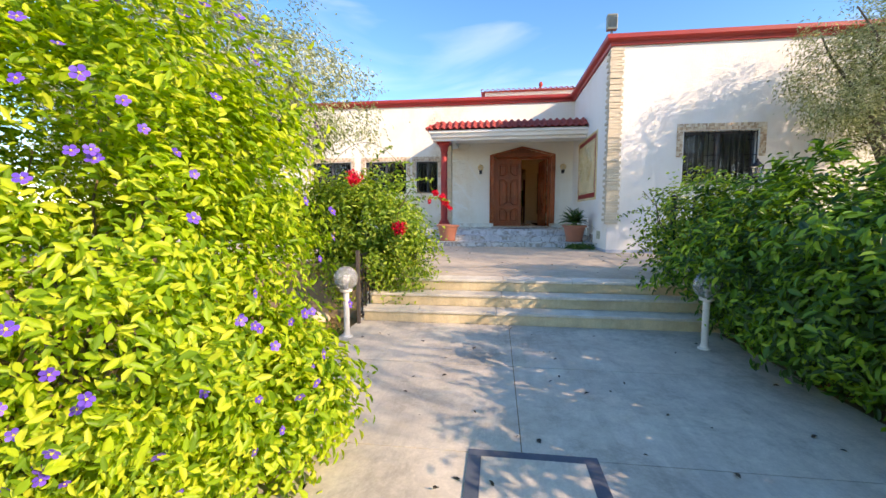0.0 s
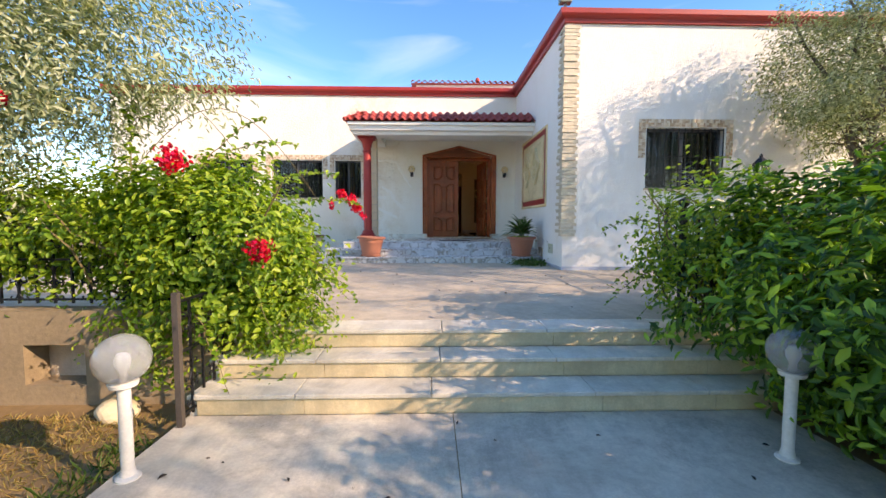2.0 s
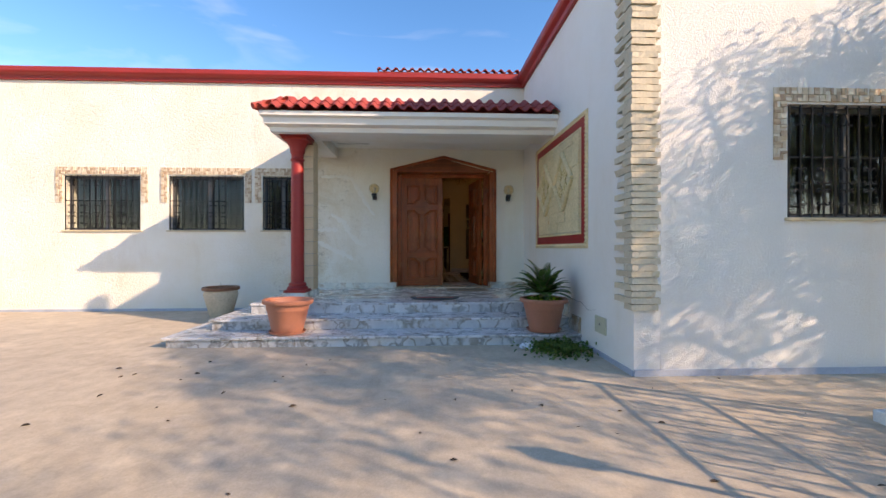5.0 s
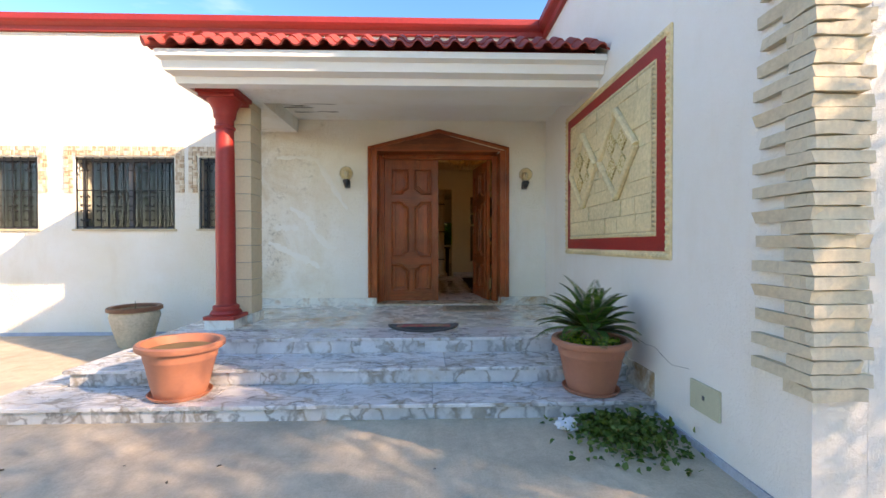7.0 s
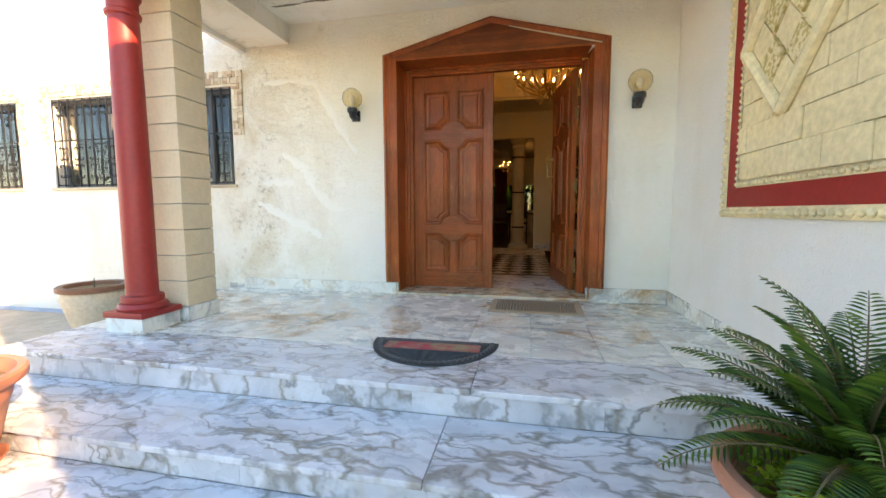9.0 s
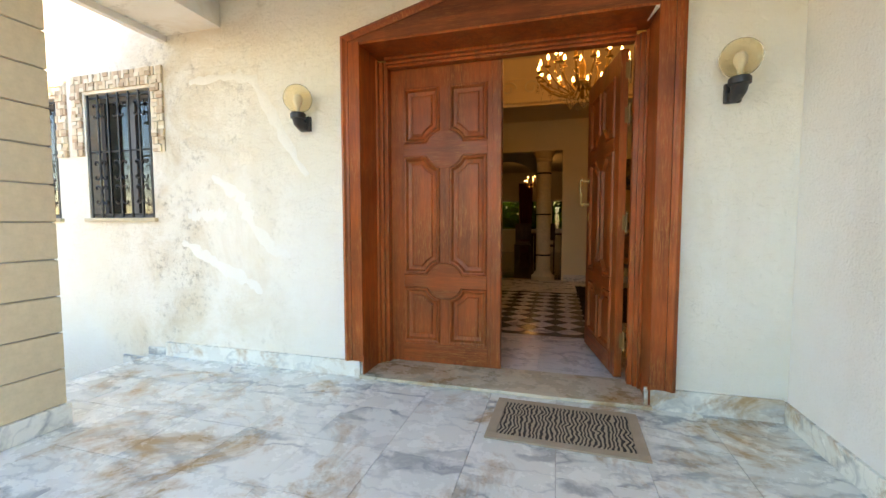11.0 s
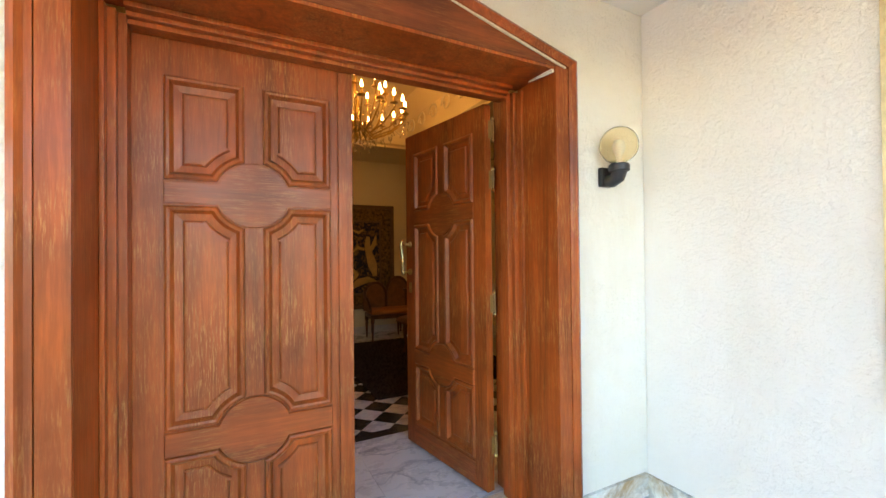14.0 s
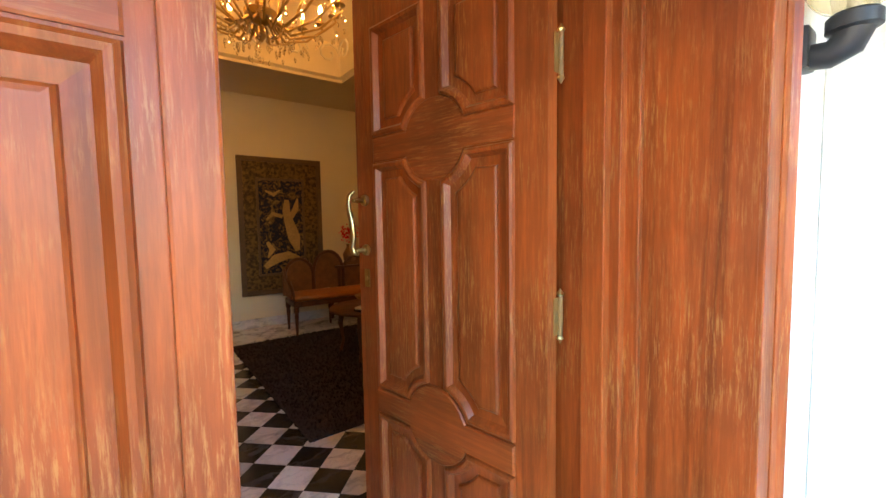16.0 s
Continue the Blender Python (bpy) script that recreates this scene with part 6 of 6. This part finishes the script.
# inset frame of dark slabs in the path
man = thing("drain_cover", -0.57, -11.45, PATH_Z, "concrete inspection cover edged with dark slabs", "drain cover")
part("lid", boxes((-0.26, 0.26, -0.25, 0.25, 0, 0.006)), M_PATH, man)
for s in ((-0.33, 0.33, 0.252, 0.31), (-0.33, 0.33, -0.31, -0.252), (-0.33, -0.262, -0.25, 0.25), (0.262, 0.33, -0.25, 0.25)):
    part("edging", boxes((*s, 0, 0.005)), plain("dark_slate", (0.08, 0.1, 0.13), 0.7), man)

# ---- the hall inside ----
HX0, HX1, HY1 = -2.45, 3.4, 5.2
struct("wall_hall_left", boxes((HX0 - 0.15, HX0, 0.282, HY1, -0.5, 3.7)), M_HALLWALL, "cream painted hall wall", "wall")
struct("wall_hall_right", boxes((HX1, HX1 + 0.15, 0.282, HY1, -0.5, 3.7)), M_HALLWALL, "cream painted hall wall", "wall")
struct("wall_lining", boxes((HX0, -0.9, 0.283, 0.3, 0, 2.9), (0.9, HX1, 0.283, 0.3, 0, 2.9), (-0.9, 0.9, 0.283, 0.3, 2.242, 2.9)), M_HALLWALL, "cream painted inside of the front wall", "wall")
w = wall_cells(bmesh.new(), HX0 - 0.15, HX1 + 0.15, -0.5, 3.7, HY1, HY1 + 0.2, [(-2.2, 0.45, -0.5, 2.36)])
struct("wall_hall_back", w, M_HALLWALL, "cream painted hall wall with a wide opening", "wall")
TX0, TX1, TY0, TY1 = -0.9, 1.92, 0.9, 4.2
ce = bmesh.new()
outer = [(HX0, 0.3), (HX1, 0.3), (HX1, HY1), (HX0, HY1)]
ch = 0.02
inner = [(TX0 + ch, TY0), (TX1 - ch, TY0), (TX1, TY0 + ch), (TX1, TY1 - ch), (TX1 - ch, TY1), (TX0 + ch, TY1), (TX0, TY1 - ch), (TX0, TY0 + ch)]
es = []
rings = []
for loop in (outer, inner):
    vs = [ce.verts.new((x, y, 2.9)) for x, y in loop]
    rings.append(vs)
    es += [ce.edges.new((vs[i], vs[(i + 1) % len(vs)])) for i in range(len(vs))]
bmesh.ops.triangle_fill(ce, edges=es, use_beauty=True)
prev = rings[1]
cx, cyy = (TX0 + TX1) / 2, (TY0 + TY1) / 2
for f, z in ((0.985, 2.9), (0.985, 2.93), (0.96, 2.95), (0.95, 3.3), (0.85, 3.55), (0.7, 3.64)):
    ring = [ce.verts.new((cx + (x - cx) * f, cyy + (y - cyy) * f, z)) for x, y in inner]
    for i in range(8):
        ce.faces.new((prev[i], prev[(i + 1) % 8], ring[(i + 1) % 8], ring[i]))
    prev = ring
ce.faces.new(prev)
struct("ceiling", ce, stucco("warm_ceiling_paint", (0.8, 0.68, 0.45), 0.04, 0.02), "cream hall ceiling with a raised rectangular tray", "ceiling")
mo = bmesh.new()
for k in range(7):
    x = TX0 + 0.5 + 0.35 * k
    tube(mo, [(x + 0.13 * math.cos(t * 0.7) * (1 - 0.07 * t), TY1 - 0.14 - 0.02, 3.14 + 0.12 * math.sin(t * 0.7) * (1 - 0.07 * t)) for t in range(11)], 0.012, 6)
for k in range(8):
    y = TY0 + 0.5 + 0.35 * k
    tube(mo, [(TX1 - 0.13, y + 0.13 * math.cos(t * 0.7) * (1 - 0.07 * t), 3.14 + 0.12 * math.sin(t * 0.7) * (1 - 0.07 * t)) for t in range(11)], 0.012, 6)
struct("ceiling_moulding", mo, M_HALLWALL, "plaster scrolls on the ceiling tray", "moulding")
for s in ((0.49, HX1, 5.18, 5.198, 0.0, 0.12), (HX1 - 0.02, HX1 - 0.002, 0.31, 5.17, 0.0, 0.12)):
    struct("baseboard", boxes(s), M_WHITETILE, "white marble skirting in the hall", "skirting")

hall_floor = struct("hall_floor", boxes((HX0, HX1, 0.362, HY1 + 0.2, -0.3, -0.004)), M_JOINT, "marble hall floor with a black and white chequered field", "floor")


def clip_poly(poly, axis, lim, keep_more):
    out = []
    for i in range(len(poly)):
        a, b = poly[i - 1], poly[i]
        ia, ib = (a[axis] >= lim) == keep_more or a[axis] == lim, (b[axis] >= lim) == keep_more or b[axis] == lim
        if ia != ib:
            t = (lim - a[axis]) / (b[axis] - a[axis])
            out.append(tuple(a[j] + t * (b[j] - a[j]) for j in (0, 1)))
        if ib:
            out.append(b)
    return out


def slab(poly, mat):
    b = bmesh.new()
    f = [b.verts.new((x, y, 0.006)) for x, y in poly]
    g = [b.verts.new((x, y, -0.004)) for x, y in poly]
    b.faces.new(f)
    for i in range(len(f)):
        b.faces.new((f[(i + 1) % len(f)], f[i], g[i], g[(i + 1) % len(f)]))
    part("tile", b, mat, hall_floor)


FX0, FX1, FY0, FY1 = -0.9, 2.3, 1.46, 3.75
S = 0.19
h = S / math.sqrt(2)
for i in range(-14, 15):
    for j in range(-14, 15):
        ccx, ccy = 0.5 + (i - j) * h, 2.6 + (i + j) * h
        d = h - 0.0015
        poly = [(ccx + d, ccy), (ccx, ccy + d), (ccx - d, ccy), (ccx, ccy - d)]
        for ax, lim, more in ((0, FX0, True), (0, FX1, False), (1, FY0, True), (1, FY1, False)):
            poly = clip_poly(poly, ax, lim, more) if poly else poly
        if len(poly) > 2:
            slab(poly, M_BLACKTILE if (i + j) % 2 else M_WHITETILE)
for a in ((FX0 - 0.1, FX1 + 0.1, FY0 - 0.1, FY0 - 0.002), (FX0 - 0.1, FX1 + 0.1, FY1 + 0.002, FY1 + 0.1)):
    slab([(a[0], a[2]), (a[1], a[2]), (a[1], a[3]), (a[0], a[3])], M_BLACKTILE)
for x0 in np.arange(HX0, HX1 - 0.1, 0.45):
    for y0, y1 in ((0.364, 0.85), (0.85, 1.358), (FY1 + 0.102, 4.5), (4.5, 5.19)):
        slab([(x0 + 0.001, y0 + 0.001), (min(x0 + 0.449, HX1), y0 + 0.001), (min(x0 + 0.449, HX1), y1 - 0.001), (x0 + 0.001, y1 - 0.001)], M_WHITETILE)

rug = thing("shag_rug", 1.58, 3.26, 0.0065, "dark brown shaggy rug on the chequered floor", "rug")
rs = np.random.RandomState(71)
part("backing", boxes((-0.9, 0.9, -1.19, 1.19, 0, 0.012)), M_RUG, rug)
n = 14000
p = np.column_stack([rs.uniform(-0.91, 0.91, n), rs.uniform(-1.2, 1.2, n), np.full(n, 0.006)])
ob = new("pile", leaf_mesh("pile", M_RUG, p, unit(rs.normal(size=(n, 3))), unit(rs.normal(size=(n, 3)) * 0.5 + np.array([0, 0, 0.8])), rs.uniform(0.018, 0.034, n), np.full(n, 0.01)))
ob.parent = rug
tagged(ob, "", "", "", "stuff")

tap = thing("tapestry", 1.475, 5.197, 1.285, "framed dark tapestry with pale ornament on the hall wall", "tapestry")
part("weave", boxes((-0.28, 0.26, -0.02, -0.016, -0.6, 0.58)), M_TAPESTRY, tap)
part("border", boxes((-0.46, 0.46, -0.0155, -0.004, -0.81, 0.81)), M_TAPBORDER, tap, "woven brown border")
part("frame", boxes((-0.52, -0.46, -0.035, -0.001, -0.87, 0.87), (0.46, 0.52, -0.035, -0.001, -0.87, 0.87), (-0.46, 0.46, -0.035, -0.001, 0.81, 0.87), (-0.46, 0.46, -0.035, -0.001, -0.87, -0.81), bevel=0.006), M_TAPFRAME, tap, "dark gilt frame")
part("inner_frame", boxes((-0.31, -0.282, -0.026, -0.004, -0.63, 0.61), (0.262, 0.29, -0.026, -0.004, -0.63, 0.61), (-0.282, 0.262, -0.026, -0.004, 0.582, 0.61), (-0.282, 0.262, -0.026, -0.004, -0.63, -0.602), bevel=0.004), M_TAPFRAME, tap)
for sx in (-0.49, 0.49):
    for sz in (-0.84, 0.84):
        part("corner_boss", lathe(bmesh.new(), [(0.034, -0.84), (0.03, -0.832), (0.012, -0.826), (0.001, -0.824)], 14), M_TAPFRAME, tap, smooth=True).matrix_basis = Matrix.Translation((sx, -0.86, sz)) @ pose(0, 0, 0, 90)
for path, radii in ((((0.06, 0.34), (0.05, 0.2), (0.08, 0.05), (0.14, -0.15), (0.18, -0.33)), (0.03, 0.05, 0.06, 0.08, 0.03)), (((0.1, 0.1), (0.17, 0.22), (0.2, 0.36)), (0.03, 0.04, 0.01)), (((0.0, 0.12), (-0.12, 0.16), (-0.2, 0.08)), (0.02, 0.03, 0.012)), (((-0.24, -0.52), (-0.1, -0.42), (0.06, -0.38), (0.2, -0.42)), (0.03, 0.06, 0.05, 0.015)), (((-0.2, -0.2), (-0.14, -0.3), (-0.2, -0.4)), (0.02, 0.04, 0.01)), (((-0.2, 0.45), (-0.1, 0.4), (-0.02, 0.46)), (0.012, 0.025, 0.01))):
    mb = tube(bmesh.new(), [(x, -0.022, z) for x, z in path], list(radii), 8)
    for v in mb.verts:
        v.co.y = -0.022 + (v.co.y + 0.022) * 0.04
    part("motif", mb, M_OCHRE, tap, "pale ochre woven shape")


def settee(x, y, rz, label):
    t = thing("settee", x, y, 0.013, label, "settee", rz=rz)
    part("seat", boxes((-0.54, 0.54, -0.22, 0.2, 0.4, 0.47), bevel=0.03), M_ORANGE, t, "rust orange upholstered seat")
    part("seat_rail", boxes((-0.55, 0.55, -0.23, 0.22, 0.34, 0.399), bevel=0.01), M_DARKWOOD, t)
    for sx in (-0.52, 0.0, 0.52):
        for sy in (-0.2, 0.2):
            part("leg", lathe(bmesh.new(), [(0.012, 0), (0.014, 0.05), (0.024, 0.24), (0.018, 0.26), (0.03, 0.28), (0.03, 0.34)], 12, (sx, sy, 0)), M_DARKWOOD, t, smooth=True)
    for s in (-1, 1):
        part("arm", tube(bmesh.new(), [(s * 0.53, -0.19, 0.42), (s * 0.56, -0.2, 0.54), (s * 0.57, -0.12, 0.62), (s * 0.57, 0.04, 0.65), (s * 0.55, 0.21, 0.74)], [0.016, 0.018, 0.024, 0.02, 0.02], 8), M_DARKWOOD, t, smooth=True)
        part("arm_cane", boxes((s * 0.555 - 0.006, s * 0.555 + 0.006, -0.15, 0.2, 0.43, 0.61)), M_CANE, t, "woven cane side panel")
    for cx, hw, hh in ((-0.37, 0.18, 0.3), (0.0, 0.2, 0.38), (0.37, 0.18, 0.3)):
        arc = [(cx + hw * math.cos(math.pi * i / 14), 0.22, 0.56 + hh * math.sin(math.pi * i / 14) ** 0.75) for i in range(15)]
        ring = part("back_frame", tube(bmesh.new(), [(cx + hw, 0.22, 0.42)] + arc + [(cx - hw, 0.22, 0.42)], 0.022, 8), M_DARKWOOD, t, smooth=True)
        b = bmesh.new()
        face = b.faces.new([b.verts.new((cx + (px - cx) * 0.92, 0.215, pz - 0.015)) for px, _, pz in [(cx + hw, 0, 0.48)] + arc + [(cx - hw, 0, 0.48)]])
        g = bmesh.ops.extrude_face_region(b, geom=[face])
        bmesh.ops.translate(b, verts=[v for v in g["geom"] if isinstance(v, bmesh.types.BMVert)], vec=(0, 0.014, 0))
        bmesh.ops.recalc_face_normals(b, faces=b.faces)
        part("cane_panel", b, M_CANE, ring, "woven cane back panel")


settee(1.9, 4.58, -4, "carved walnut settee with cane back and orange seat")
ct = thing("side_table", 1.75, 3.35, 0.013, "low oval walnut side table on the rug", "table")
part("tabletop", lathe(bmesh.new(), [(0.36, 0.44), (0.39, 0.45), (0.39, 0.47), (0.37, 0.48)], 32), M_DARKWOOD, ct, smooth=True)
for i in range(4):
    a = math.pi / 4 + math.pi / 2 * i
    x, y = 0.28 * math.cos(a), 0.28 * math.sin(a)
    part("leg", tube(bmesh.new(), [(x, y, 0.44), (x * 1.1, y * 1.1, 0.3), (x, y, 0.12), (x * 1.12, y * 1.12, 0)], [0.028, 0.026, 0.014, 0.018], 8), M_DARKWOOD, ct, smooth=True)
bw = thing("bowl", 1.7, 3.3, 0.494, "dark metal bowl standing on the side table", "bowl")
part("body", lathe(bmesh.new(), [(0.06, 0), (0.05, 0.02), (0.025, 0.04), (0.03, 0.06), (0.1, 0.09), (0.12, 0.12), (0.11, 0.12), (0.01, 0.08)], 24), M_GOLD, bw, smooth=True)
for i in range(2):
    bk = thing("book", 1.62, 3.15, 0.494 + 0.022 * i, "thin book lying on the side table", "book", rz=20 + 15 * i)
    part("cover", boxes((-0.1, 0.1, -0.07, 0.07, 0, 0.02), bevel=0.002), M_PAPER if i else M_DARK, bk)
vs_t = thing("console_table", 2.35, 4.9, 0.007, "narrow walnut console table by the wall", "table")
part("tabletop", boxes((-0.35, 0.35, -0.17, 0.17, 0.72, 0.75), bevel=0.006), M_DARKWOOD, vs_t)
for sx in (-0.3, 0.3):
    for sy in (-0.13, 0.13):
        part("leg", tube(bmesh.new(), [(sx, sy, 0.72), (sx, sy, 0.4), (sx, sy, 0)], [0.025, 0.016, 0.018], 8), M_DARKWOOD, vs_t)
va = thing("vase", 2.25, 4.85, 0.758, "patterned brown vase holding dry red flowers", "vase")
part("body", lathe(bmesh.new(), [(0.05, 0), (0.09, 0.06), (0.1, 0.14), (0.05, 0.22), (0.045, 0.25), (0.06, 0.27), (0.04, 0.26)], 24), plain("brown_ceramic", (0.25, 0.12, 0.05), 0.3, 0, 0.4), va, smooth=True)
bracts(va, (0, 0, 0.42), random.Random(3), 40, 0.14)
ls = thing("light_switch", 0.66, 5.198, 1.1, "small cream light switch on the hall wall", "switch")
part("plate", boxes((-0.06, 0.06, -0.008, -0.001, -0.04, 0.04), bevel=0.003), M_HALLWALL, ls)


# ---- chandeliers ----
def chandelier(x, y, top, z, scale, arms, label, energy):
    t = thing("chandelier", x, y, z, label, "chandelier")
    s = scale
    part("chain", tube(bmesh.new(), [(0, 0, 0.3 * s), (0, 0, top - z)], 0.008, 6), M_GOLD, t)
    part("hub", lathe(bmesh.new(), [(0.005, -0.16 * s), (0.03 * s, -0.12 * s), (0.02 * s, -0.06 * s), (0.09 * s, -0.02 * s), (0.1 * s, 0.02 * s), (0.03 * s, 0.06 * s), (0.04 * s, 0.2 * s), (0.015 * s, 0.3 * s)], 20), M_GOLD, t, smooth=True)
    rnd = random.Random(arms)
    dia = bmesh.new()
    for ring, (cnt, R, up) in enumerate(((arms, 0.5, 0.12), (arms // 2, 0.3, 0.3))):
        for i in range(cnt):
            a = 2 * math.pi * i / cnt + 0.2 * ring
            ca, sa = math.cos(a), math.sin(a)
            pts = [(ca * rr * s, sa * rr * s, zz * s) for rr, zz in ((0.05, 0.0), (R * 0.35, -0.1), (R * 0.7, -0.06 + up * 0.2), (R * 0.95, up * 0.6), (R, up * 0.8), (R * 0.97, up))]
            arm = part("arm", tube(bmesh.new(), pts, 0.008 * s, 6), M_GOLD, t, smooth=True)
            part("cup", lathe(bmesh.new(), [(0.01 * s, 0), (0.04 * s, 0.01 * s), (0.035 * s, 0.02 * s), (0.012 * s, 0.02 * s), (0.012 * s, 0.08 * s)], 10, (pts[-1][0], pts[-1][1], pts[-1][2])), M_GOLD, arm, smooth=True)
            part("bulb", lathe(bmesh.new(), [(0.008 * s, 0.08 * s), (0.016 * s, 0.1 * s), (0.01 * s, 0.13 * s), (0.001, 0.15 * s)], 8, (pts[-1][0], pts[-1][1], pts[-1][2])), M_BULB, arm, "lit warm candle bulb", True)
            for q in (1, 2, 3, 4):
                for e in range(2):
                    px, py, pz = pts[q]
                    dz = rnd.uniform(0.03, 0.13) * s
                    c = Matrix.Translation((px + rnd.uniform(-0.03, 0.03) * s, py + rnd.uniform(-0.03, 0.03) * s, pz - dz)) @ Matrix.Diagonal((0.5, 0.5, 1.3, 1))
                    bmesh.ops.create_icosphere(dia, subdivisions=1, radius=0.016 * s, matrix=c)
    tagged(part("crystal_drop", dia, M_CRYSTAL, t), "hanging crystal drops", "", "", "stuff")
    ld = bpy.data.lights.new("chandelier_light", "POINT")
    ld.energy, ld.color, ld.shadow_soft_size = energy, (1.0, 0.6, 0.25), 0.25 * s
    lo = new("chandelier_light", ld)
    lo.location = (x, y, z + 0.76 * s)


chandelier(0.62, 2.5, 3.64, 2.62, 1.0, 18, "gilt chandelier hung with crystal drops and lit candles", HALL_W)

# ---- the room beyond ----
struct("room_floor", boxes((-9.0, 9.74, 5.402, 12.8, -0.3, 0.0)), M_FLOORDARK, "polished brown marble floor", "floor")
struct("room_ceiling", boxes((-6, 6, 5.402, 12.8, 2.9, 2.95)), M_HALLWALL, "cream ceiling of the room beyond", "ceiling")


def stone_column(x, y, z1, label):
    t = thing("interior_column", x, y, 0.0, label, "column", "interior columns", kind="structure")
    part("base", lathe(bmesh.new(), [(0.21, 0), (0.21, 0.08), (0.17, 0.11), (0.15, 0.16)], 24), M_LIME, t, smooth=True)
    part("shaft", lathe(bmesh.new(), [(0.13, 0.16), (0.13, z1 - 0.2)], 24), M_LIME, t, smooth=True)
    for z in (0.45, 1.2, 1.95):
        part("band", lathe(bmesh.new(), [(0.134, z), (0.134, z + 0.03)], 24), M_DARK, t)
    part("capital", lathe(bmesh.new(), [(0.13, z1 - 0.2), (0.15, z1 - 0.16), (0.14, z1 - 0.12), (0.2, z1 - 0.02), (0.2, z1)], 24), M_LIME, t, smooth=True)


stone_column(0.12, 5.32, 2.36, "pale stone column with dark bands in the opening")
stone_column(-1.4, 8.2, 2.4, "pale stone column in the room beyond")


def arch_wall(name, x0, x1, y, z1, cx, r, spring, label):
    b = bmesh.new()
    n = 20
    for d, y0 in ((0, y), (1, y + 0.2)):
        lo = [b.verts.new((cx + r * math.cos(math.pi - math.pi * i / n), y0, spring + r * math.sin(math.pi * i / n))) for i in range(n + 1)]
        hi = [b.verts.new((x0 + (x1 - x0) * i / n, y0, z1)) for i in range(n + 1)]
        for i in range(n):
            b.faces.new((lo[i], lo[i + 1], hi[i + 1], hi[i]))
    bmesh.ops.recalc_face_normals(b, faces=b.faces)
    struct(name, b, M_HALLWALL, label, "arch")


arch_wall("arch", -1.9, 0.05, 8.1, 2.9, -0.9, 0.9, 1.75, "white plaster arch in the room beyond")
ta = thing("dining_table", 0.1, 10.2, 0, "dark dining table in the room beyond", "table")
part("tabletop", boxes((-0.5, 0.5, -0.9, 0.9, 0.72, 0.76), bevel=0.008), M_DARKWOOD, ta)
for sx in (-0.42, 0.42):
    for sy in (-0.8, 0.8):
        part("leg", tube(bmesh.new(), [(sx, sy, 0.72), (sx, sy, 0)], [0.04, 0.03], 8), M_DARKWOOD, ta)
ch_t = thing("dining_chair", -0.55, 9.0, 0, "dark wooden dining chair with a high back", "chair", "dining chairs")
part("seat", boxes((-0.22, 0.22, -0.22, 0.22, 0.43, 0.48), bevel=0.01), M_DARKWOOD, ch_t)
part("backrest", boxes((-0.22, 0.22, 0.19, 0.22, 0.6, 1.05), bevel=0.008), M_DARKWOOD, ch_t)
for sx in (-0.19, 0.19):
    for sy in (-0.19, 0.2):
        part("leg", boxes((sx - 0.018, sx + 0.018, sy - 0.018, sy + 0.018, 0, 0.43 if sy < 0 else 0.6)), M_DARKWOOD, ch_t)
copy_thing(ch_t, pose(-0.6, 9.9, 0, 0, 0, 90))
copy_thing(ch_t, pose(-0.6, 10.6, 0, 0, 0, 90))
copy_thing(ch_t, pose(0.1, 8.9, 0, 0, 0, 180))
chandelier(-0.3, 9.6, 2.9, 2.15, 0.55, 8, "small gilt chandelier with lit candles", 1.0)
for x in (-0.75, 1.05):
    cu = thing("curtain", x, 12.62, 0.0, "long dark red velvet curtain by the window", "curtain")
    b = bmesh.new()
    top = [b.verts.new((-0.25 + 0.5 * i / 16, 0.03 * (-1) ** i, 2.5)) for i in range(17)]
    bot = [b.verts.new((-0.2 + 0.4 * i / 16, 0.05 * (-1) ** i, 0.0)) for i in range(17)]
    for i in range(16):
        b.faces.new((top[i], top[i + 1], bot[i + 1], bot[i]))
    part("drape", b, M_CURTAIN, cu)
for i, (a, c) in enumerate(((-2.4, -0.9), (-0.6, 0.9))):
    wn2 = thing(f"window_{5 + i}", 0, 0, 0, "garden window of the room beyond", "window", kind="structure")
    xm = (a + c) / 2
    part("window_frame", boxes((a, c, 12.9, 12.95, 0.8, 0.85), (a, c, 12.9, 12.95, 1.85, 1.9), (a, a + 0.05, 12.9, 12.95, 0.85, 1.85), (c - 0.05, c, 12.9, 12.95, 0.85, 1.85), (xm - 0.03, xm + 0.03, 12.9, 12.95, 0.85, 1.85)), M_WHITEPOLE, wn2)
    for p, q in ((a + 0.05, xm - 0.03), (xm + 0.03, c - 0.05)):
        part("pane", boxes((p, q, 12.92, 12.926, 0.85, 1.85)), M_DIM_PANE, wn2)
# Added leaf screen: blocks the bright sky behind the back windows with green.
bh = thing("hedge", -0.5, 14.3, -0.9, "added green hedge screening the sky behind the back windows", "hedge")
foliage(bh, 81, 16000, 400, (0, 0, 1.7), (4.5, 0.7, 2.8), 0.2, L_BUSH, 0.22, 0.5, shell=0.05)
